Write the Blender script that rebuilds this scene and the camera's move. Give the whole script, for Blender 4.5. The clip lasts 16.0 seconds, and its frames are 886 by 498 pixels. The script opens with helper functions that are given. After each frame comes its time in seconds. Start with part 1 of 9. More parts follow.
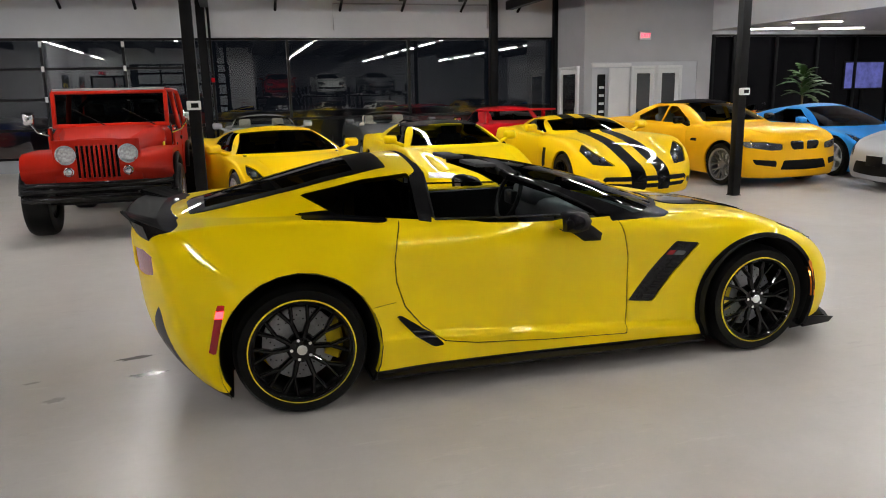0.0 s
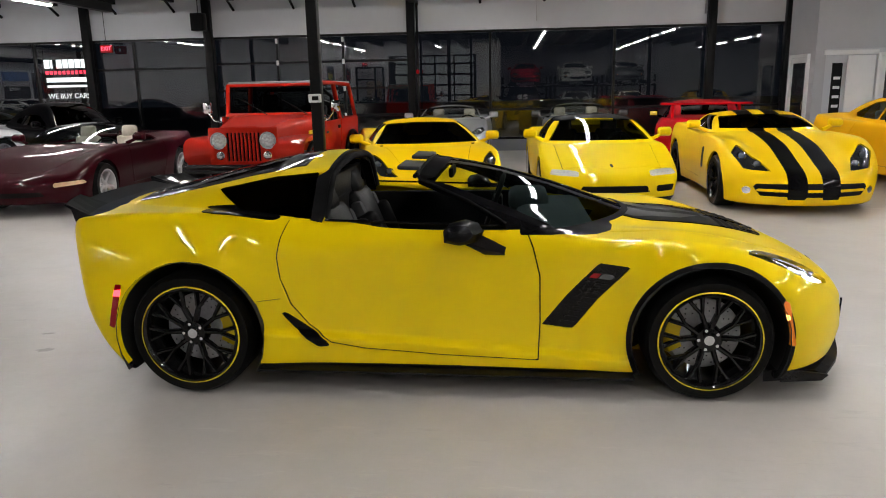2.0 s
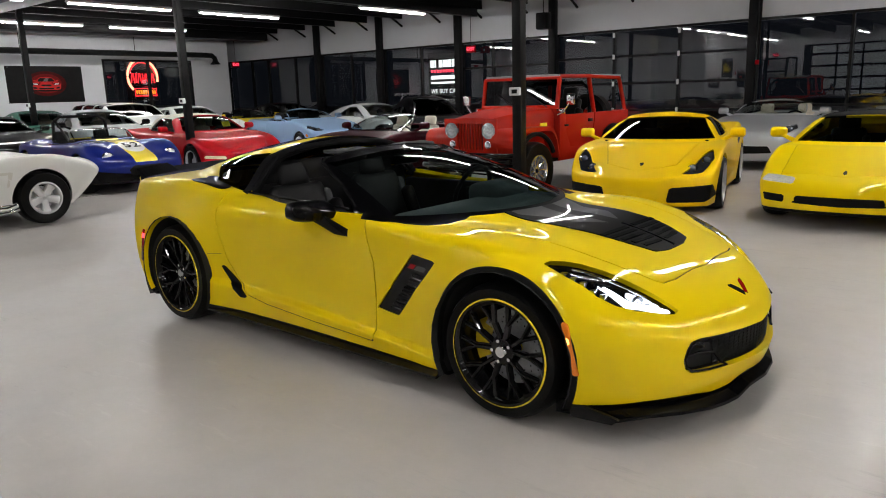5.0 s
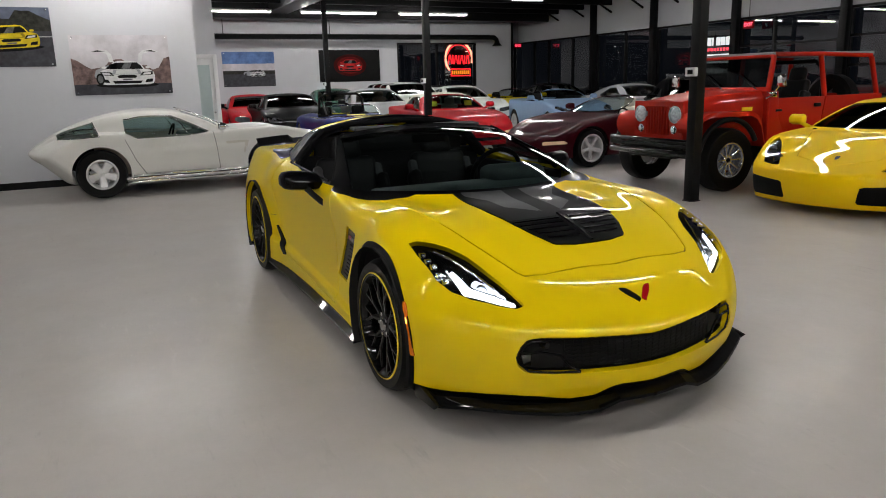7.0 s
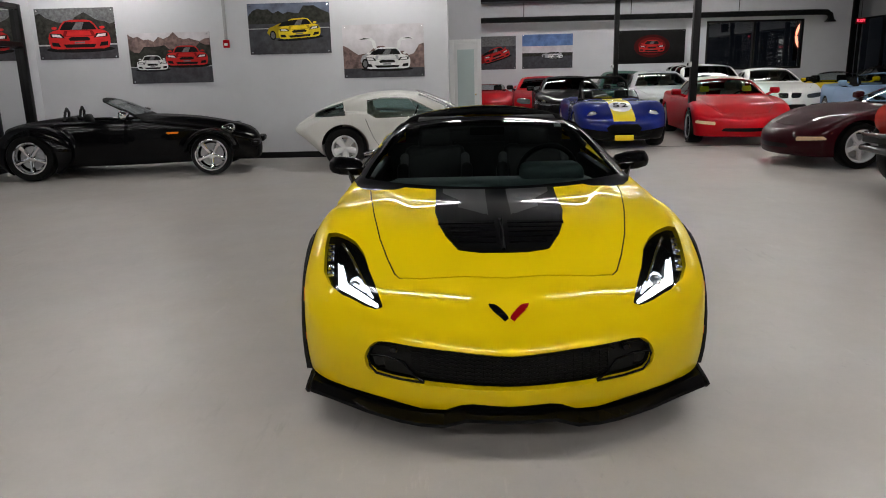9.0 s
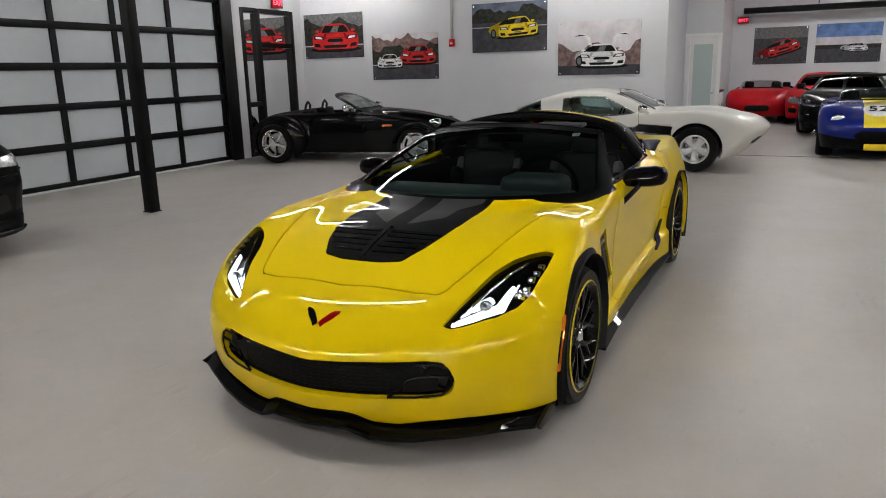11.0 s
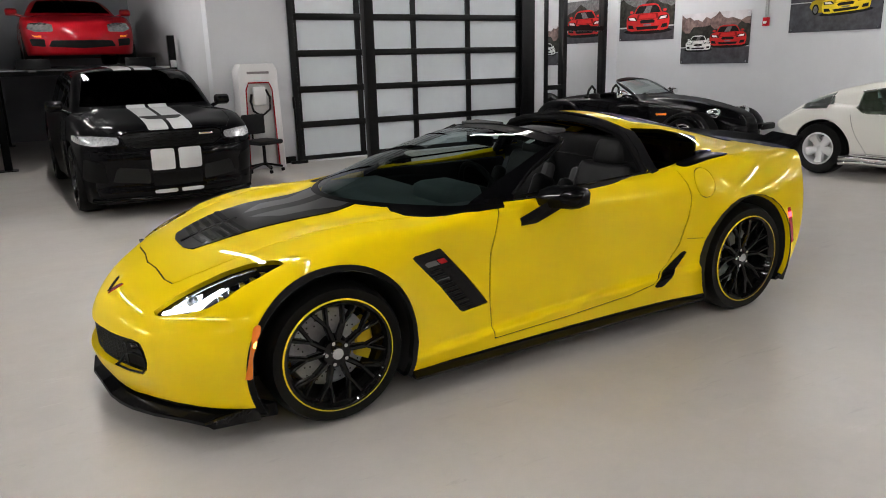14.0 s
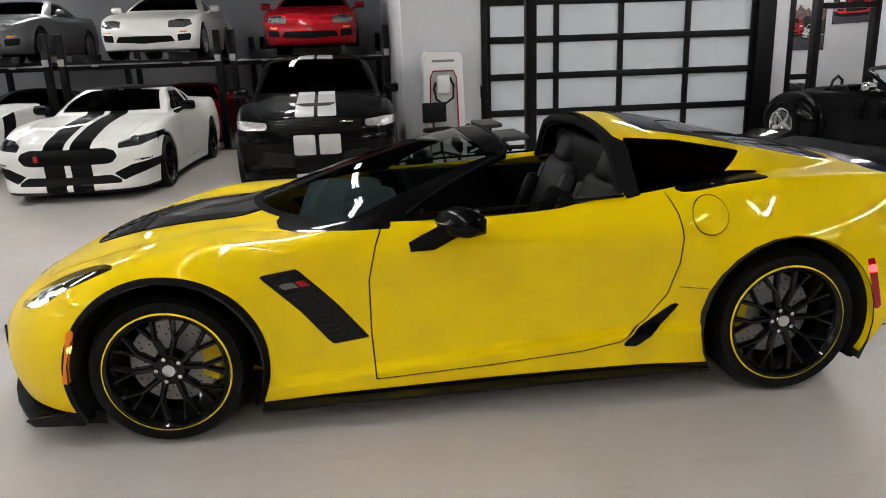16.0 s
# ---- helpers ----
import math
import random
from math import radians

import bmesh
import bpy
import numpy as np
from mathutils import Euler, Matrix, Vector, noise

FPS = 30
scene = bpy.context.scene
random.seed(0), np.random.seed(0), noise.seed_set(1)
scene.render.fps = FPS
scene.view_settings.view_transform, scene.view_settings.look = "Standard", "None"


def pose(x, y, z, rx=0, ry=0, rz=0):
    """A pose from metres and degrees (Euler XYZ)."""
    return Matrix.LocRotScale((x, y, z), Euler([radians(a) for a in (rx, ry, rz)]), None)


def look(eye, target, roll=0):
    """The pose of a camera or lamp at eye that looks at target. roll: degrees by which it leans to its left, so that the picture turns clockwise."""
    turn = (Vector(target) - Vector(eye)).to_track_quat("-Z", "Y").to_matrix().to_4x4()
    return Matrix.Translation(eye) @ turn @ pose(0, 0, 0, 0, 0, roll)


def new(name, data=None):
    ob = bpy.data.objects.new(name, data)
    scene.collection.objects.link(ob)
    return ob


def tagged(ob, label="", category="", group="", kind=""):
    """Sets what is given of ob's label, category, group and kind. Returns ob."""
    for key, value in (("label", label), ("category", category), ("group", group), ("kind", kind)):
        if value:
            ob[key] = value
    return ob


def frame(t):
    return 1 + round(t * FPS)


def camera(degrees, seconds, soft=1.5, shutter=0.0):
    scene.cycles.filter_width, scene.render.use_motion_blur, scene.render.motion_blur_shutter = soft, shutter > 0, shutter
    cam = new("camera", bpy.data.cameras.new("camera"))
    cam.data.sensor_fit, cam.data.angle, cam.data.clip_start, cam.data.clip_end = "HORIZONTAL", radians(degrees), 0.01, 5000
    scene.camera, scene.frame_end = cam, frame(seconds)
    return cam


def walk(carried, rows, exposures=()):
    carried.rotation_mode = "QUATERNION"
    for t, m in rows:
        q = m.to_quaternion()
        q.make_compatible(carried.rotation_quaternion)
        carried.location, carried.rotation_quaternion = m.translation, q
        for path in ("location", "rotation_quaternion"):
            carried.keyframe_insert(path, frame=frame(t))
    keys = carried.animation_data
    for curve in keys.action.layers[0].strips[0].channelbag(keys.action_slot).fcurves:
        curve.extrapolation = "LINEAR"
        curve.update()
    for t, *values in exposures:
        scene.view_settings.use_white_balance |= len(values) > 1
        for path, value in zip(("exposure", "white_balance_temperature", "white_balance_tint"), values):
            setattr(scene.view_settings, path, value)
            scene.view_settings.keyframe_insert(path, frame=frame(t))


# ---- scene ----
cam = camera(63.1, 16.0, 1.0)
PATH = [
    (0, (-1.607, -4.406, 1.586), (-1.071, -2.526, 1.163), -1.3),
    (0.5, (-1.124, -4.456, 1.608), (-0.764, -2.535, 1.185), -1.3),
    (1, (-0.639, -4.539, 1.619), (-0.47, -2.594, 1.189), -1.3),
    (1.5, (-0.141, -4.505, 1.618), (-0.155, -2.552, 1.184), -1.2),
    (2, (0.35, -4.461, 1.606), (0.165, -2.518, 1.169), -1.2),
    (2.5, (0.832, -4.331, 1.587), (0.466, -2.414, 1.15), -1.2),
    (3, (1.306, -4.233, 1.581), (0.749, -2.362, 1.145), -1.3),
    (3.5, (1.828, -4.146, 1.577), (1.051, -2.355, 1.14), -1.6),
    (3.7, (2.024, -4.071, 1.566), (1.175, -2.313, 1.132), -1.4),
    (5.8, (3.796, -2.984, 1.479), (2.315, -1.71, 1.052), -1.6),
    (6, (3.931, -2.827, 1.469), (2.393, -1.624, 1.037), -1.4),
    (6.5, (4.238, -2.447, 1.455), (2.577, -1.422, 1.016), -1.4),
    (7, (4.492, -2.036, 1.463), (2.73, -1.205, 1.014), -1.5),
    (7.5, (4.639, -1.604, 1.485), (2.803, -0.957, 1.026), -1.7),
    (8, (4.798, -1.161, 1.477), (2.902, -0.728, 1.012), -1.5),
    (8.5, (4.807, -0.695, 1.476), (2.873, -0.502, 1.002), -1.6),
    (9, (4.884, -0.186, 1.497), (2.943, -0.237, 1.018), -1.4),
    (9.5, (4.861, 0.277, 1.515), (2.937, 0.019, 1.032), -1.3),
    (9.7, (4.813, 0.48, 1.522), (2.901, 0.144, 1.042), -1.7),
    (11.8, (4.105, 2.386, 1.549), (2.529, 1.256, 1.06), -1.2),
    (12, (3.979, 2.545, 1.569), (2.448, 1.355, 1.079), -1.4),
    (12.5, (3.694, 2.946, 1.57), (2.295, 1.604, 1.078), -1.5),
    (13, (3.302, 3.242, 1.572), (2.03, 1.781, 1.076), -1.2),
    (13.5, (2.895, 3.517, 1.588), (1.761, 1.947, 1.086), -1.4),
    (14, (2.435, 3.723, 1.579), (1.468, 2.047, 1.073), -1.5),
    (14.5, (1.945, 3.834, 1.598), (1.137, 2.078, 1.085), -1.7),
    (15, (1.457, 3.925, 1.596), (0.835, 2.095, 1.08), -1.8),
    (15.5, (0.991, 3.879, 1.584), (0.561, 1.996, 1.065), -2.0),
    (16, (0.51, 3.781, 1.559), (0.297, 1.862, 1.039), -2.0),
]
walk(cam, [(t, look(eye, target, roll)) for t, eye, target, roll in PATH],
     ((0, 0.45), (1.5, 0.4), (3.5, 0.33), (6.0, 0.0), (7.0, -0.15), (9.7, -0.22), (12.0, 0.05), (14.5, 0.38), (16.0, 0.42)))

# ---------------------------------------------------------------- light and world
world = bpy.data.worlds.new("night")
scene.world = world
world.use_nodes = True
world.node_tree.nodes["Background"].inputs[0].default_value = (0.012, 0.014, 0.02, 1)
world.node_tree.nodes["Background"].inputs[1].default_value = 0.3


# ---------------------------------------------------------------- materials
def mat(name, color, rough=0.5, metal=0.0, coat=0.0, vary=0.0, scale=8.0, bump=0.0, bscale=60.0, emit=0.0, trans=0.0, ior=1.45, spec=0.5, rvary=0.0, island=False):
    m = bpy.data.materials.new(name)
    m.use_nodes = True
    nt = m.node_tree
    b = nt.nodes["Principled BSDF"]
    b.inputs["Base Color"].default_value = (*color, 1)
    b.inputs["Roughness"].default_value = rough
    b.inputs["Metallic"].default_value = metal
    b.inputs["Coat Weight"].default_value = coat
    b.inputs["Coat Roughness"].default_value = 0.02
    b.inputs["IOR"].default_value = ior
    b.inputs["Specular IOR Level"].default_value = spec
    b.inputs["Transmission Weight"].default_value = trans
    if emit:
        b.inputs["Emission Color"].default_value = (*color, 1)
        b.inputs["Emission Strength"].default_value = emit
    if vary or bump or rvary:
        tc = nt.nodes.new("ShaderNodeTexCoord")
    if vary:
        n1 = nt.nodes.new("ShaderNodeTexNoise")
        n1.inputs["Scale"].default_value = scale
        n1.inputs["Detail"].default_value = 8
        n1.inputs["Roughness"].default_value = 0.65
        nt.links.new(tc.outputs["Object"], n1.inputs["Vector"])
        r = nt.nodes.new("ShaderNodeMapRange")
        r.inputs["From Min"].default_value, r.inputs["From Max"].default_value = 0.3, 0.7
        r.inputs["To Min"].default_value, r.inputs["To Max"].default_value = 1 - vary, 1 + vary * 0.6
        nt.links.new(n1.outputs["Fac"], r.inputs["Value"])
        mx = nt.nodes.new("ShaderNodeVectorMath")
        mx.operation = "SCALE"
        mx.inputs[0].default_value = color
        nt.links.new(r.outputs["Result"], mx.inputs["Scale"])
        nt.links.new(mx.outputs["Vector"], b.inputs["Base Color"])
    if rvary:
        n3 = nt.nodes.new("ShaderNodeTexNoise")
        n3.inputs["Scale"].default_value = scale * 0.6
        n3.inputs["Detail"].default_value = 6
        nt.links.new(tc.outputs["Object"], n3.inputs["Vector"])
        r3 = nt.nodes.new("ShaderNodeMapRange")
        r3.inputs["From Min"].default_value, r3.inputs["From Max"].default_value = 0.3, 0.7
        r3.inputs["To Min"].default_value, r3.inputs["To Max"].default_value = max(0.0, rough - rvary), rough + rvary
        nt.links.new(n3.outputs["Fac"], r3.inputs["Value"])
        nt.links.new(r3.outputs["Result"], b.inputs["Roughness"])
    if bump:
        n2 = nt.nodes.new("ShaderNodeTexNoise")
        n2.inputs["Scale"].default_value = bscale
        n2.inputs["Detail"].default_value = 4
        nt.links.new(tc.outputs["Object"], n2.inputs["Vector"])
        bp = nt.nodes.new("ShaderNodeBump")
        bp.inputs["Strength"].default_value = bump
        bp.inputs["Distance"].default_value = 0.004
        nt.links.new(n2.outputs["Fac"], bp.inputs["Height"])
        nt.links.new(bp.outputs["Normal"], b.inputs["Normal"])
    return m


def glass(name, tint, through_amount, ior=1.42):
    """Thin automotive or window glass: a tinted see-through sheet with a Fresnel reflection."""
    m = bpy.data.materials.new(name)
    m.use_nodes = True
    nt = m.node_tree
    nt.nodes.remove(nt.nodes["Principled BSDF"])
    out = nt.nodes["Material Output"]
    tr = nt.nodes.new("ShaderNodeBsdfTransparent")
    tr.inputs[0].default_value = (*[c * through_amount for c in tint], 1)
    gl = nt.nodes.new("ShaderNodeBsdfGlossy")
    gl.inputs["Roughness"].default_value = 0.015
    fr = nt.nodes.new("ShaderNodeFresnel")
    fr.inputs["IOR"].default_value = ior
    mx = nt.nodes.new("ShaderNodeMixShader")
    nt.links.new(fr.outputs[0], mx.inputs[0])
    nt.links.new(tr.outputs[0], mx.inputs[1])
    nt.links.new(gl.outputs[0], mx.inputs[2])
    nt.links.new(mx.outputs[0], out.inputs["Surface"])
    return m


def paint(name, color, flake=0.0, rough=0.32, coat=0.5):
    return mat(name, color, rough=rough + 0.2, metal=flake, coat=coat, vary=0.012, scale=2.0, spec=0.05)


YELLOW = paint("yellow car paint", (0.79, 0.565, 0.0012), coat=0.50)
YELLOW_DEEP = paint("deep yellow car paint", (0.86, 0.55, 0.002))
YELLOW_ORANGE = paint("orange yellow car paint", (0.80, 0.42, 0.006))
RED = paint("red car paint", (0.42, 0.004, 0.010), coat=0.4)
DEEP_RED = paint("deep red car paint", (0.26, 0.005, 0.010))
JEEP_RED = paint("orange red car paint", (0.37, 0.014, 0.006), coat=0.45)
BURGUNDY = paint("burgundy metallic car paint", (0.026, 0.0004, 0.003), coat=0.34)
WHITE = paint("white car paint", (0.78, 0.78, 0.76))
CREAM = paint("cream white car paint", (0.73, 0.72, 0.68))
SILVER = paint("silver metallic car paint", (0.42, 0.43, 0.45), 0.6)
BLUE = paint("bright blue car paint", (0.02, 0.22, 0.62), 0.2)
ICE_BLUE = paint("pale blue metallic car paint", (0.24, 0.36, 0.55), 0.4)
DEEP_BLUE = paint("deep blue car paint", (0.006, 0.014, 0.14))
GREY = paint("grey metallic car paint", (0.10, 0.105, 0.11), 0.5)
BLACK = mat("black car paint", (0.002, 0.002, 0.0025), rough=0.5, coat=0.28, spec=0.02)
STRIPE = mat("satin silver stripe", (0.55, 0.55, 0.56), rough=0.35, coat=0.6)
CARBON = mat("black carbon fibre", (0.0025, 0.0025, 0.003), rough=0.45, coat=0.45, vary=0.3, scale=90, spec=0.05)
TRIM = mat("black plastic trim", (0.004, 0.004, 0.004), rough=0.5, spec=0.1, vary=0.15, scale=20, bump=0.1, bscale=300)
CLOTH = mat("black soft top cloth", (0.005, 0.005, 0.0055), rough=0.9, spec=0.1, vary=0.2, scale=30, bump=0.2, bscale=400)
RUBBER = mat("tyre rubber", (0.0035, 0.0035, 0.0035), rough=0.42, spec=0.15, vary=0.2, scale=30, bump=0.25, bscale=120)
RIM_BLACK = mat("gloss black alloy", (0.002, 0.002, 0.002), rough=0.4, coat=0.6, spec=0.05)
RIM_SILVER = mat("silver alloy", (0.60, 0.60, 0.61), rough=0.3, metal=0.35, coat=0.5)
RIM_DARK = mat("dark silver alloy", (0.22, 0.22, 0.23), rough=0.3, metal=0.5, coat=0.6)
RIM_POLISHED = mat("polished alloy", (0.50, 0.50, 0.51), rough=0.22, metal=0.85, vary=0.15, scale=20)
CHROME = mat("chrome", (0.85, 0.85, 0.86), rough=0.06, metal=1.0)
STEEL = mat("brushed steel disc", (0.42, 0.42, 0.43), rough=0.45, metal=0.6, vary=0.2, scale=40)
RIM_YELLOW = mat("yellow rim line", (0.80, 0.58, 0.01), rough=0.35)
LEATHER = mat("black leather", (0.006, 0.006, 0.0065), rough=0.55, spec=0.15, vary=0.2, scale=15, bump=0.3, bscale=220)
TAN = mat("tan leather", (0.50, 0.44, 0.36), rough=0.6, vary=0.15, scale=12, bump=0.2, bscale=200)
DASH = mat("grey dashboard vinyl", (0.07, 0.078, 0.08), rough=0.6, vary=0.15, scale=20)
GLASS_DARK = glass("dark tinted car glass", (0.75, 0.85, 0.82), 0.10)
GLASS_CLEAR = glass("clear car glass", (0.82, 0.92, 0.9), 0.62)
GLASS_SCREEN = glass("dark windscreen glass", (0.80, 0.96, 0.94), 0.60, 1.3)
GLASS_PALE = glass("pale green car glass", (0.80, 0.97, 0.93), 0.86)
GLASS_WINDOW = glass("window glass", (0.9, 0.95, 0.95), 0.8, 2.2)
LAMP_GLASS = glass("lamp cover glass", (0.95, 0.97, 1.0), 0.85)
REFLECTOR = mat("lamp reflector", (0.75, 0.76, 0.78), rough=0.12, metal=1.0, bump=0.4, bscale=25)
CLEAR_LENS = mat("fluted clear lens", (0.55, 0.56, 0.58), rough=0.15, metal=0.5, coat=1.0, vary=0.5, scale=35, bump=0.4, bscale=60)
AMBER = mat("amber lens", (0.9, 0.22, 0.01), rough=0.15, coat=1.0)
AMBER_LIT = mat("lit amber lamp", (1.0, 0.45, 0.08), emit=4.0)
RED_LENS = mat("red lens", (0.30, 0.003, 0.006), rough=0.12, coat=0.5)
RED_LIT = mat("lit red lamp", (1.0, 0.03, 0.04), emit=5.0)
HEAD_LIT = mat("lit head lamp", (0.90, 0.95, 1.0), emit=4.0)
HEAD_GLOW = mat("softly lit lamp bowl", (0.72, 0.77, 0.85), emit=2.2, rough=0.15, metal=0.6, vary=0.6, scale=30, bump=0.5, bscale=30)
BOWL = mat("dark lamp bowl", (0.16, 0.165, 0.17), rough=0.2, metal=0.6, bump=0.5, bscale=18)
LENS = mat("projector lens", (0.25, 0.27, 0.30), rough=0.05, metal=0.6, coat=1.0)
WELL = mat("wheel well liner", (0.008, 0.008, 0.008), rough=0.8)
GRILLE_BAR = mat("gloss black grille bars", (0.002, 0.002, 0.002), rough=0.4, coat=0.22, spec=0.08)
GAP = mat("shut line shadow gap", (0.006, 0.006, 0.006), rough=0.9)


# ---------------------------------------------------------------- mesh helpers
def part(name, me, material, parent=None, label="", at=None):
    ob = new(name, me)
    if material:
        me.materials.append(material) if not me.materials else None
    if parent is not None:
        ob.parent = parent
    if at is not None:
        ob.matrix_basis = at
    if label:
        tagged(ob, label)
    return ob


def thing(name, m, label, category, group="", kind=""):
    ob = new(name)
    ob.empty_display_size = 0.1
    ob.matrix_basis = m
    return tagged(ob, label, category, group, kind)


def mesh(name, verts, faces, smooth=False):
    me = bpy.data.meshes.new(name)
    me.from_pydata([tuple(map(float, v)) for v in verts], [], [tuple(int(i) for i in f) for f in faces])
    if smooth:
        me.polygons.foreach_set("use_smooth", [True] * len(me.polygons))
    me.update()
    return me


def bm_mesh(name, bm, smooth=False, angle=None):
    bmesh.ops.recalc_face_normals(bm, faces=bm.faces)
    me = bpy.data.meshes.new(name)
    if smooth or angle:
        for f in bm.faces:
            f.smooth = True
        if angle:
            for e in bm.edges:
                if len(e.link_faces) == 2 and e.calc_face_angle(0) > radians(angle):
                    e.smooth = False
    bm.to_mesh(me)
    bm.free()
    return me


def add_box(bm, x0, x1, y0, y1, z0, z1, bevel=0.0, m=None, seg=2):
    r = bmesh.ops.create_cube(bm, size=1.0)
    vs = r["verts"]
    for v in vs:
        v.co = Vector(((x0 + x1) / 2 + v.co.x * (x1 - x0), (y0 + y1) / 2 + v.co.y * (y1 - y0), (z0 + z1) / 2 + v.co.z * (z1 - z0)))
    if bevel:
        es = list({e for v in vs for e in v.link_edges})
        out = bmesh.ops.bevel(bm, geom=es, offset=bevel, segments=seg, profile=0.5, affect="EDGES")
        vs = list({v for f in out["faces"] for v in f.verts} | {v for v in vs if v.is_valid})
    if m is not None:
        bmesh.ops.transform(bm, matrix=m, verts=vs)
    return vs


def box(name, x0, x1, y0, y1, z0, z1, bevel=0.0):
    bm = bmesh.new()
    add_box(bm, x0, x1, y0, y1, z0, z1, bevel)
    return bm_mesh(name, bm, angle=35 if bevel else None)


def add_cyl(bm, p, q, r0, r1=None, n=20):
    p, q = Vector(p), Vector(q)
    d = q - p
    r1 = r0 if r1 is None else r1
    m = Matrix.Translation((p + q) / 2) @ d.to_track_quat("Z", "Y").to_matrix().to_4x4()
    return bmesh.ops.create_cone(bm, cap_ends=True, segments=n, radius1=r0, radius2=r1, depth=d.length, matrix=m)["verts"]


def cyl(name, p, q, r0, r1=None, n=20):
    bm = bmesh.new()
    add_cyl(bm, p, q, r0, r1, n)
    return bm_mesh(name, bm, angle=40)


def lathe(name, prof, n=48, closed=False, axis="y"):
    """A ring turned round the y axis from (radius, y) pairs."""
    vs, fs = [], []
    k = len(prof)
    for i in range(n):
        a = 2 * math.pi * i / n
        for r, y in prof:
            vs.append((r * math.cos(a), y, r * math.sin(a)))
    for i in range(n):
        j = (i + 1) % n
        for s in range(k if closed else k - 1):
            s2 = (s + 1) % k
            fs.append((i * k + s, i * k + s2, j * k + s2, j * k + s))
    bm = bmesh.new()
    bvs = [bm.verts.new(v) for v in vs]
    for f in fs:
        bm.faces.new([bvs[q] for q in f])
    bmesh.ops.remove_doubles(bm, verts=bm.verts, dist=1e-6)
    return bm_mesh(name, bm, angle=38)


def tube(name, pts, r, n=8, closed=False):
    """A round bar swept through the points."""
    pts = [Vector(p) for p in pts]
    vs, fs = [], []
    k = len(pts)
    up = Vector((0.013, 0.021, 1.0))
    for i, p in enumerate(pts):
        a = pts[max(i - 1, 0)] if not closed else pts[i - 1]
        b = pts[min(i + 1, k - 1)] if not closed else pts[(i + 1) % k]
        d = (b - a).normalized()
        u = d.cross(up)
        u = u.normalized() if u.length > 1e-3 else d.cross(Vector((1, 0, 0))).normalized()
        w = d.cross(u)
        rr = r[i] if isinstance(r, (list, tuple)) else r
        for j in range(n):
            g = 2 * math.pi * j / n
            vs.append(p + u * math.cos(g) * rr + w * math.sin(g) * rr)
    for i in range(k if closed else k - 1):
        i2 = (i + 1) % k
        for j in range(n):
            j2 = (j + 1) % n
            fs.append((i * n + j, i * n + j2, i2 * n + j2, i2 * n + j))
    if not closed:
        fs.append(tuple(range(n)))
        fs.append(tuple(reversed(range((k - 1) * n, k * n))))
    return mesh(name, vs, fs, True)


def prism(name, poly, lo, hi, plane="xz", bevel=0.0):
    """A flat polygon pushed out between lo and hi along the axis that the plane leaves out."""
    bm = bmesh.new()
    def put(a, b, c):
        return {"xz": (a, c, b), "xy": (a, b, c), "yz": (c, a, b)}[plane]
    v0 = [bm.verts.new(put(a, b, lo)) for a, b in poly]
    v1 = [bm.verts.new(put(a, b, hi)) for a, b in poly]
    n = len(poly)
    bm.faces.new(v0)
    bm.faces.new(list(reversed(v1)))
    for i in range(n):
        bm.faces.new((v0[i], v1[i], v1[(i + 1) % n], v0[(i + 1) % n]))
    if bevel:
        bmesh.ops.bevel(bm, geom=list(bm.edges), offset=bevel, segments=2, profile=0.5, affect="EDGES")
    return bm_mesh(name, bm, angle=30)


# ---------------------------------------------------------------- body shells from smooth solids
def curve(keys):
    """A smooth, monotone run through (x, value) pairs."""
    ks = sorted(keys)
    xs, ys = np.array([k[0] for k in ks], float), np.array([k[1] for k in ks], float)
    hh, dd = np.diff(xs), np.diff(ys) / np.diff(xs)
    s = np.zeros(len(xs))
    for i in range(1, len(xs) - 1):
        if dd[i - 1] * dd[i] > 0:
            w1, w2 = 2 * hh[i] + hh[i - 1], hh[i] + 2 * hh[i - 1]
            s[i] = (w1 + w2) / (w1 / dd[i - 1] + w2 / dd[i])
    s[0], s[-1] = dd[0], dd[-1]

    def f(x):
        x = np.clip(x, xs[0], xs[-1])
        i = np.clip(np.searchsorted(xs, x) - 1, 0, len(hh) - 1)
        t = (x - xs[i]) / hh[i]
        return (ys[i] * (1 + 2 * t) * (1 - t) ** 2 + s[i] * hh[i] * t * (1 - t) ** 2 + ys[i + 1] * t * t * (3 - 2 * t) + s[i + 1] * hh[i] * t * t * (t - 1))
    return f


def fair(keys, sigma):
    """The same run with its curvature evened out over about sigma metres."""
    if not sigma:
        return curve(keys)
    g = curve(keys)
    lo, hi = min(k[0] for k in keys), max(k[0] for k in keys)
    st = (hi - lo) / 1600
    n = int(3 * sigma / st) + 1
    u = np.arange(-2 * n, 1601 + 2 * n) * st + lo
    v = g(u)
    v = np.where(u < lo, 2 * g(np.array([lo])) - g(2 * lo - u), np.where(u > hi, 2 * g(np.array([hi])) - g(2 * hi - u), v))
    kern = np.exp(-0.5 * (np.arange(-n, n + 1) * st / sigma) ** 2)
    w = np.convolve(v, kern / kern.sum(), "same")[n:-n]
    return lambda x: np.interp(x, u[n:-n], w)


def smax(a, b, k):
    h = np.clip(0.5 + 0.5 * (a - b) / k, 0, 1)
    return b + (a - b) * h + k * h * (1 - h)


def smin(a, b, k):
    return -smax(-a, -b, k)


def step01(a, b, x):
    t = np.clip((x - a) / (b - a), 0, 1)
    return t * t * t * (10 - 15 * t + 6 * t * t)


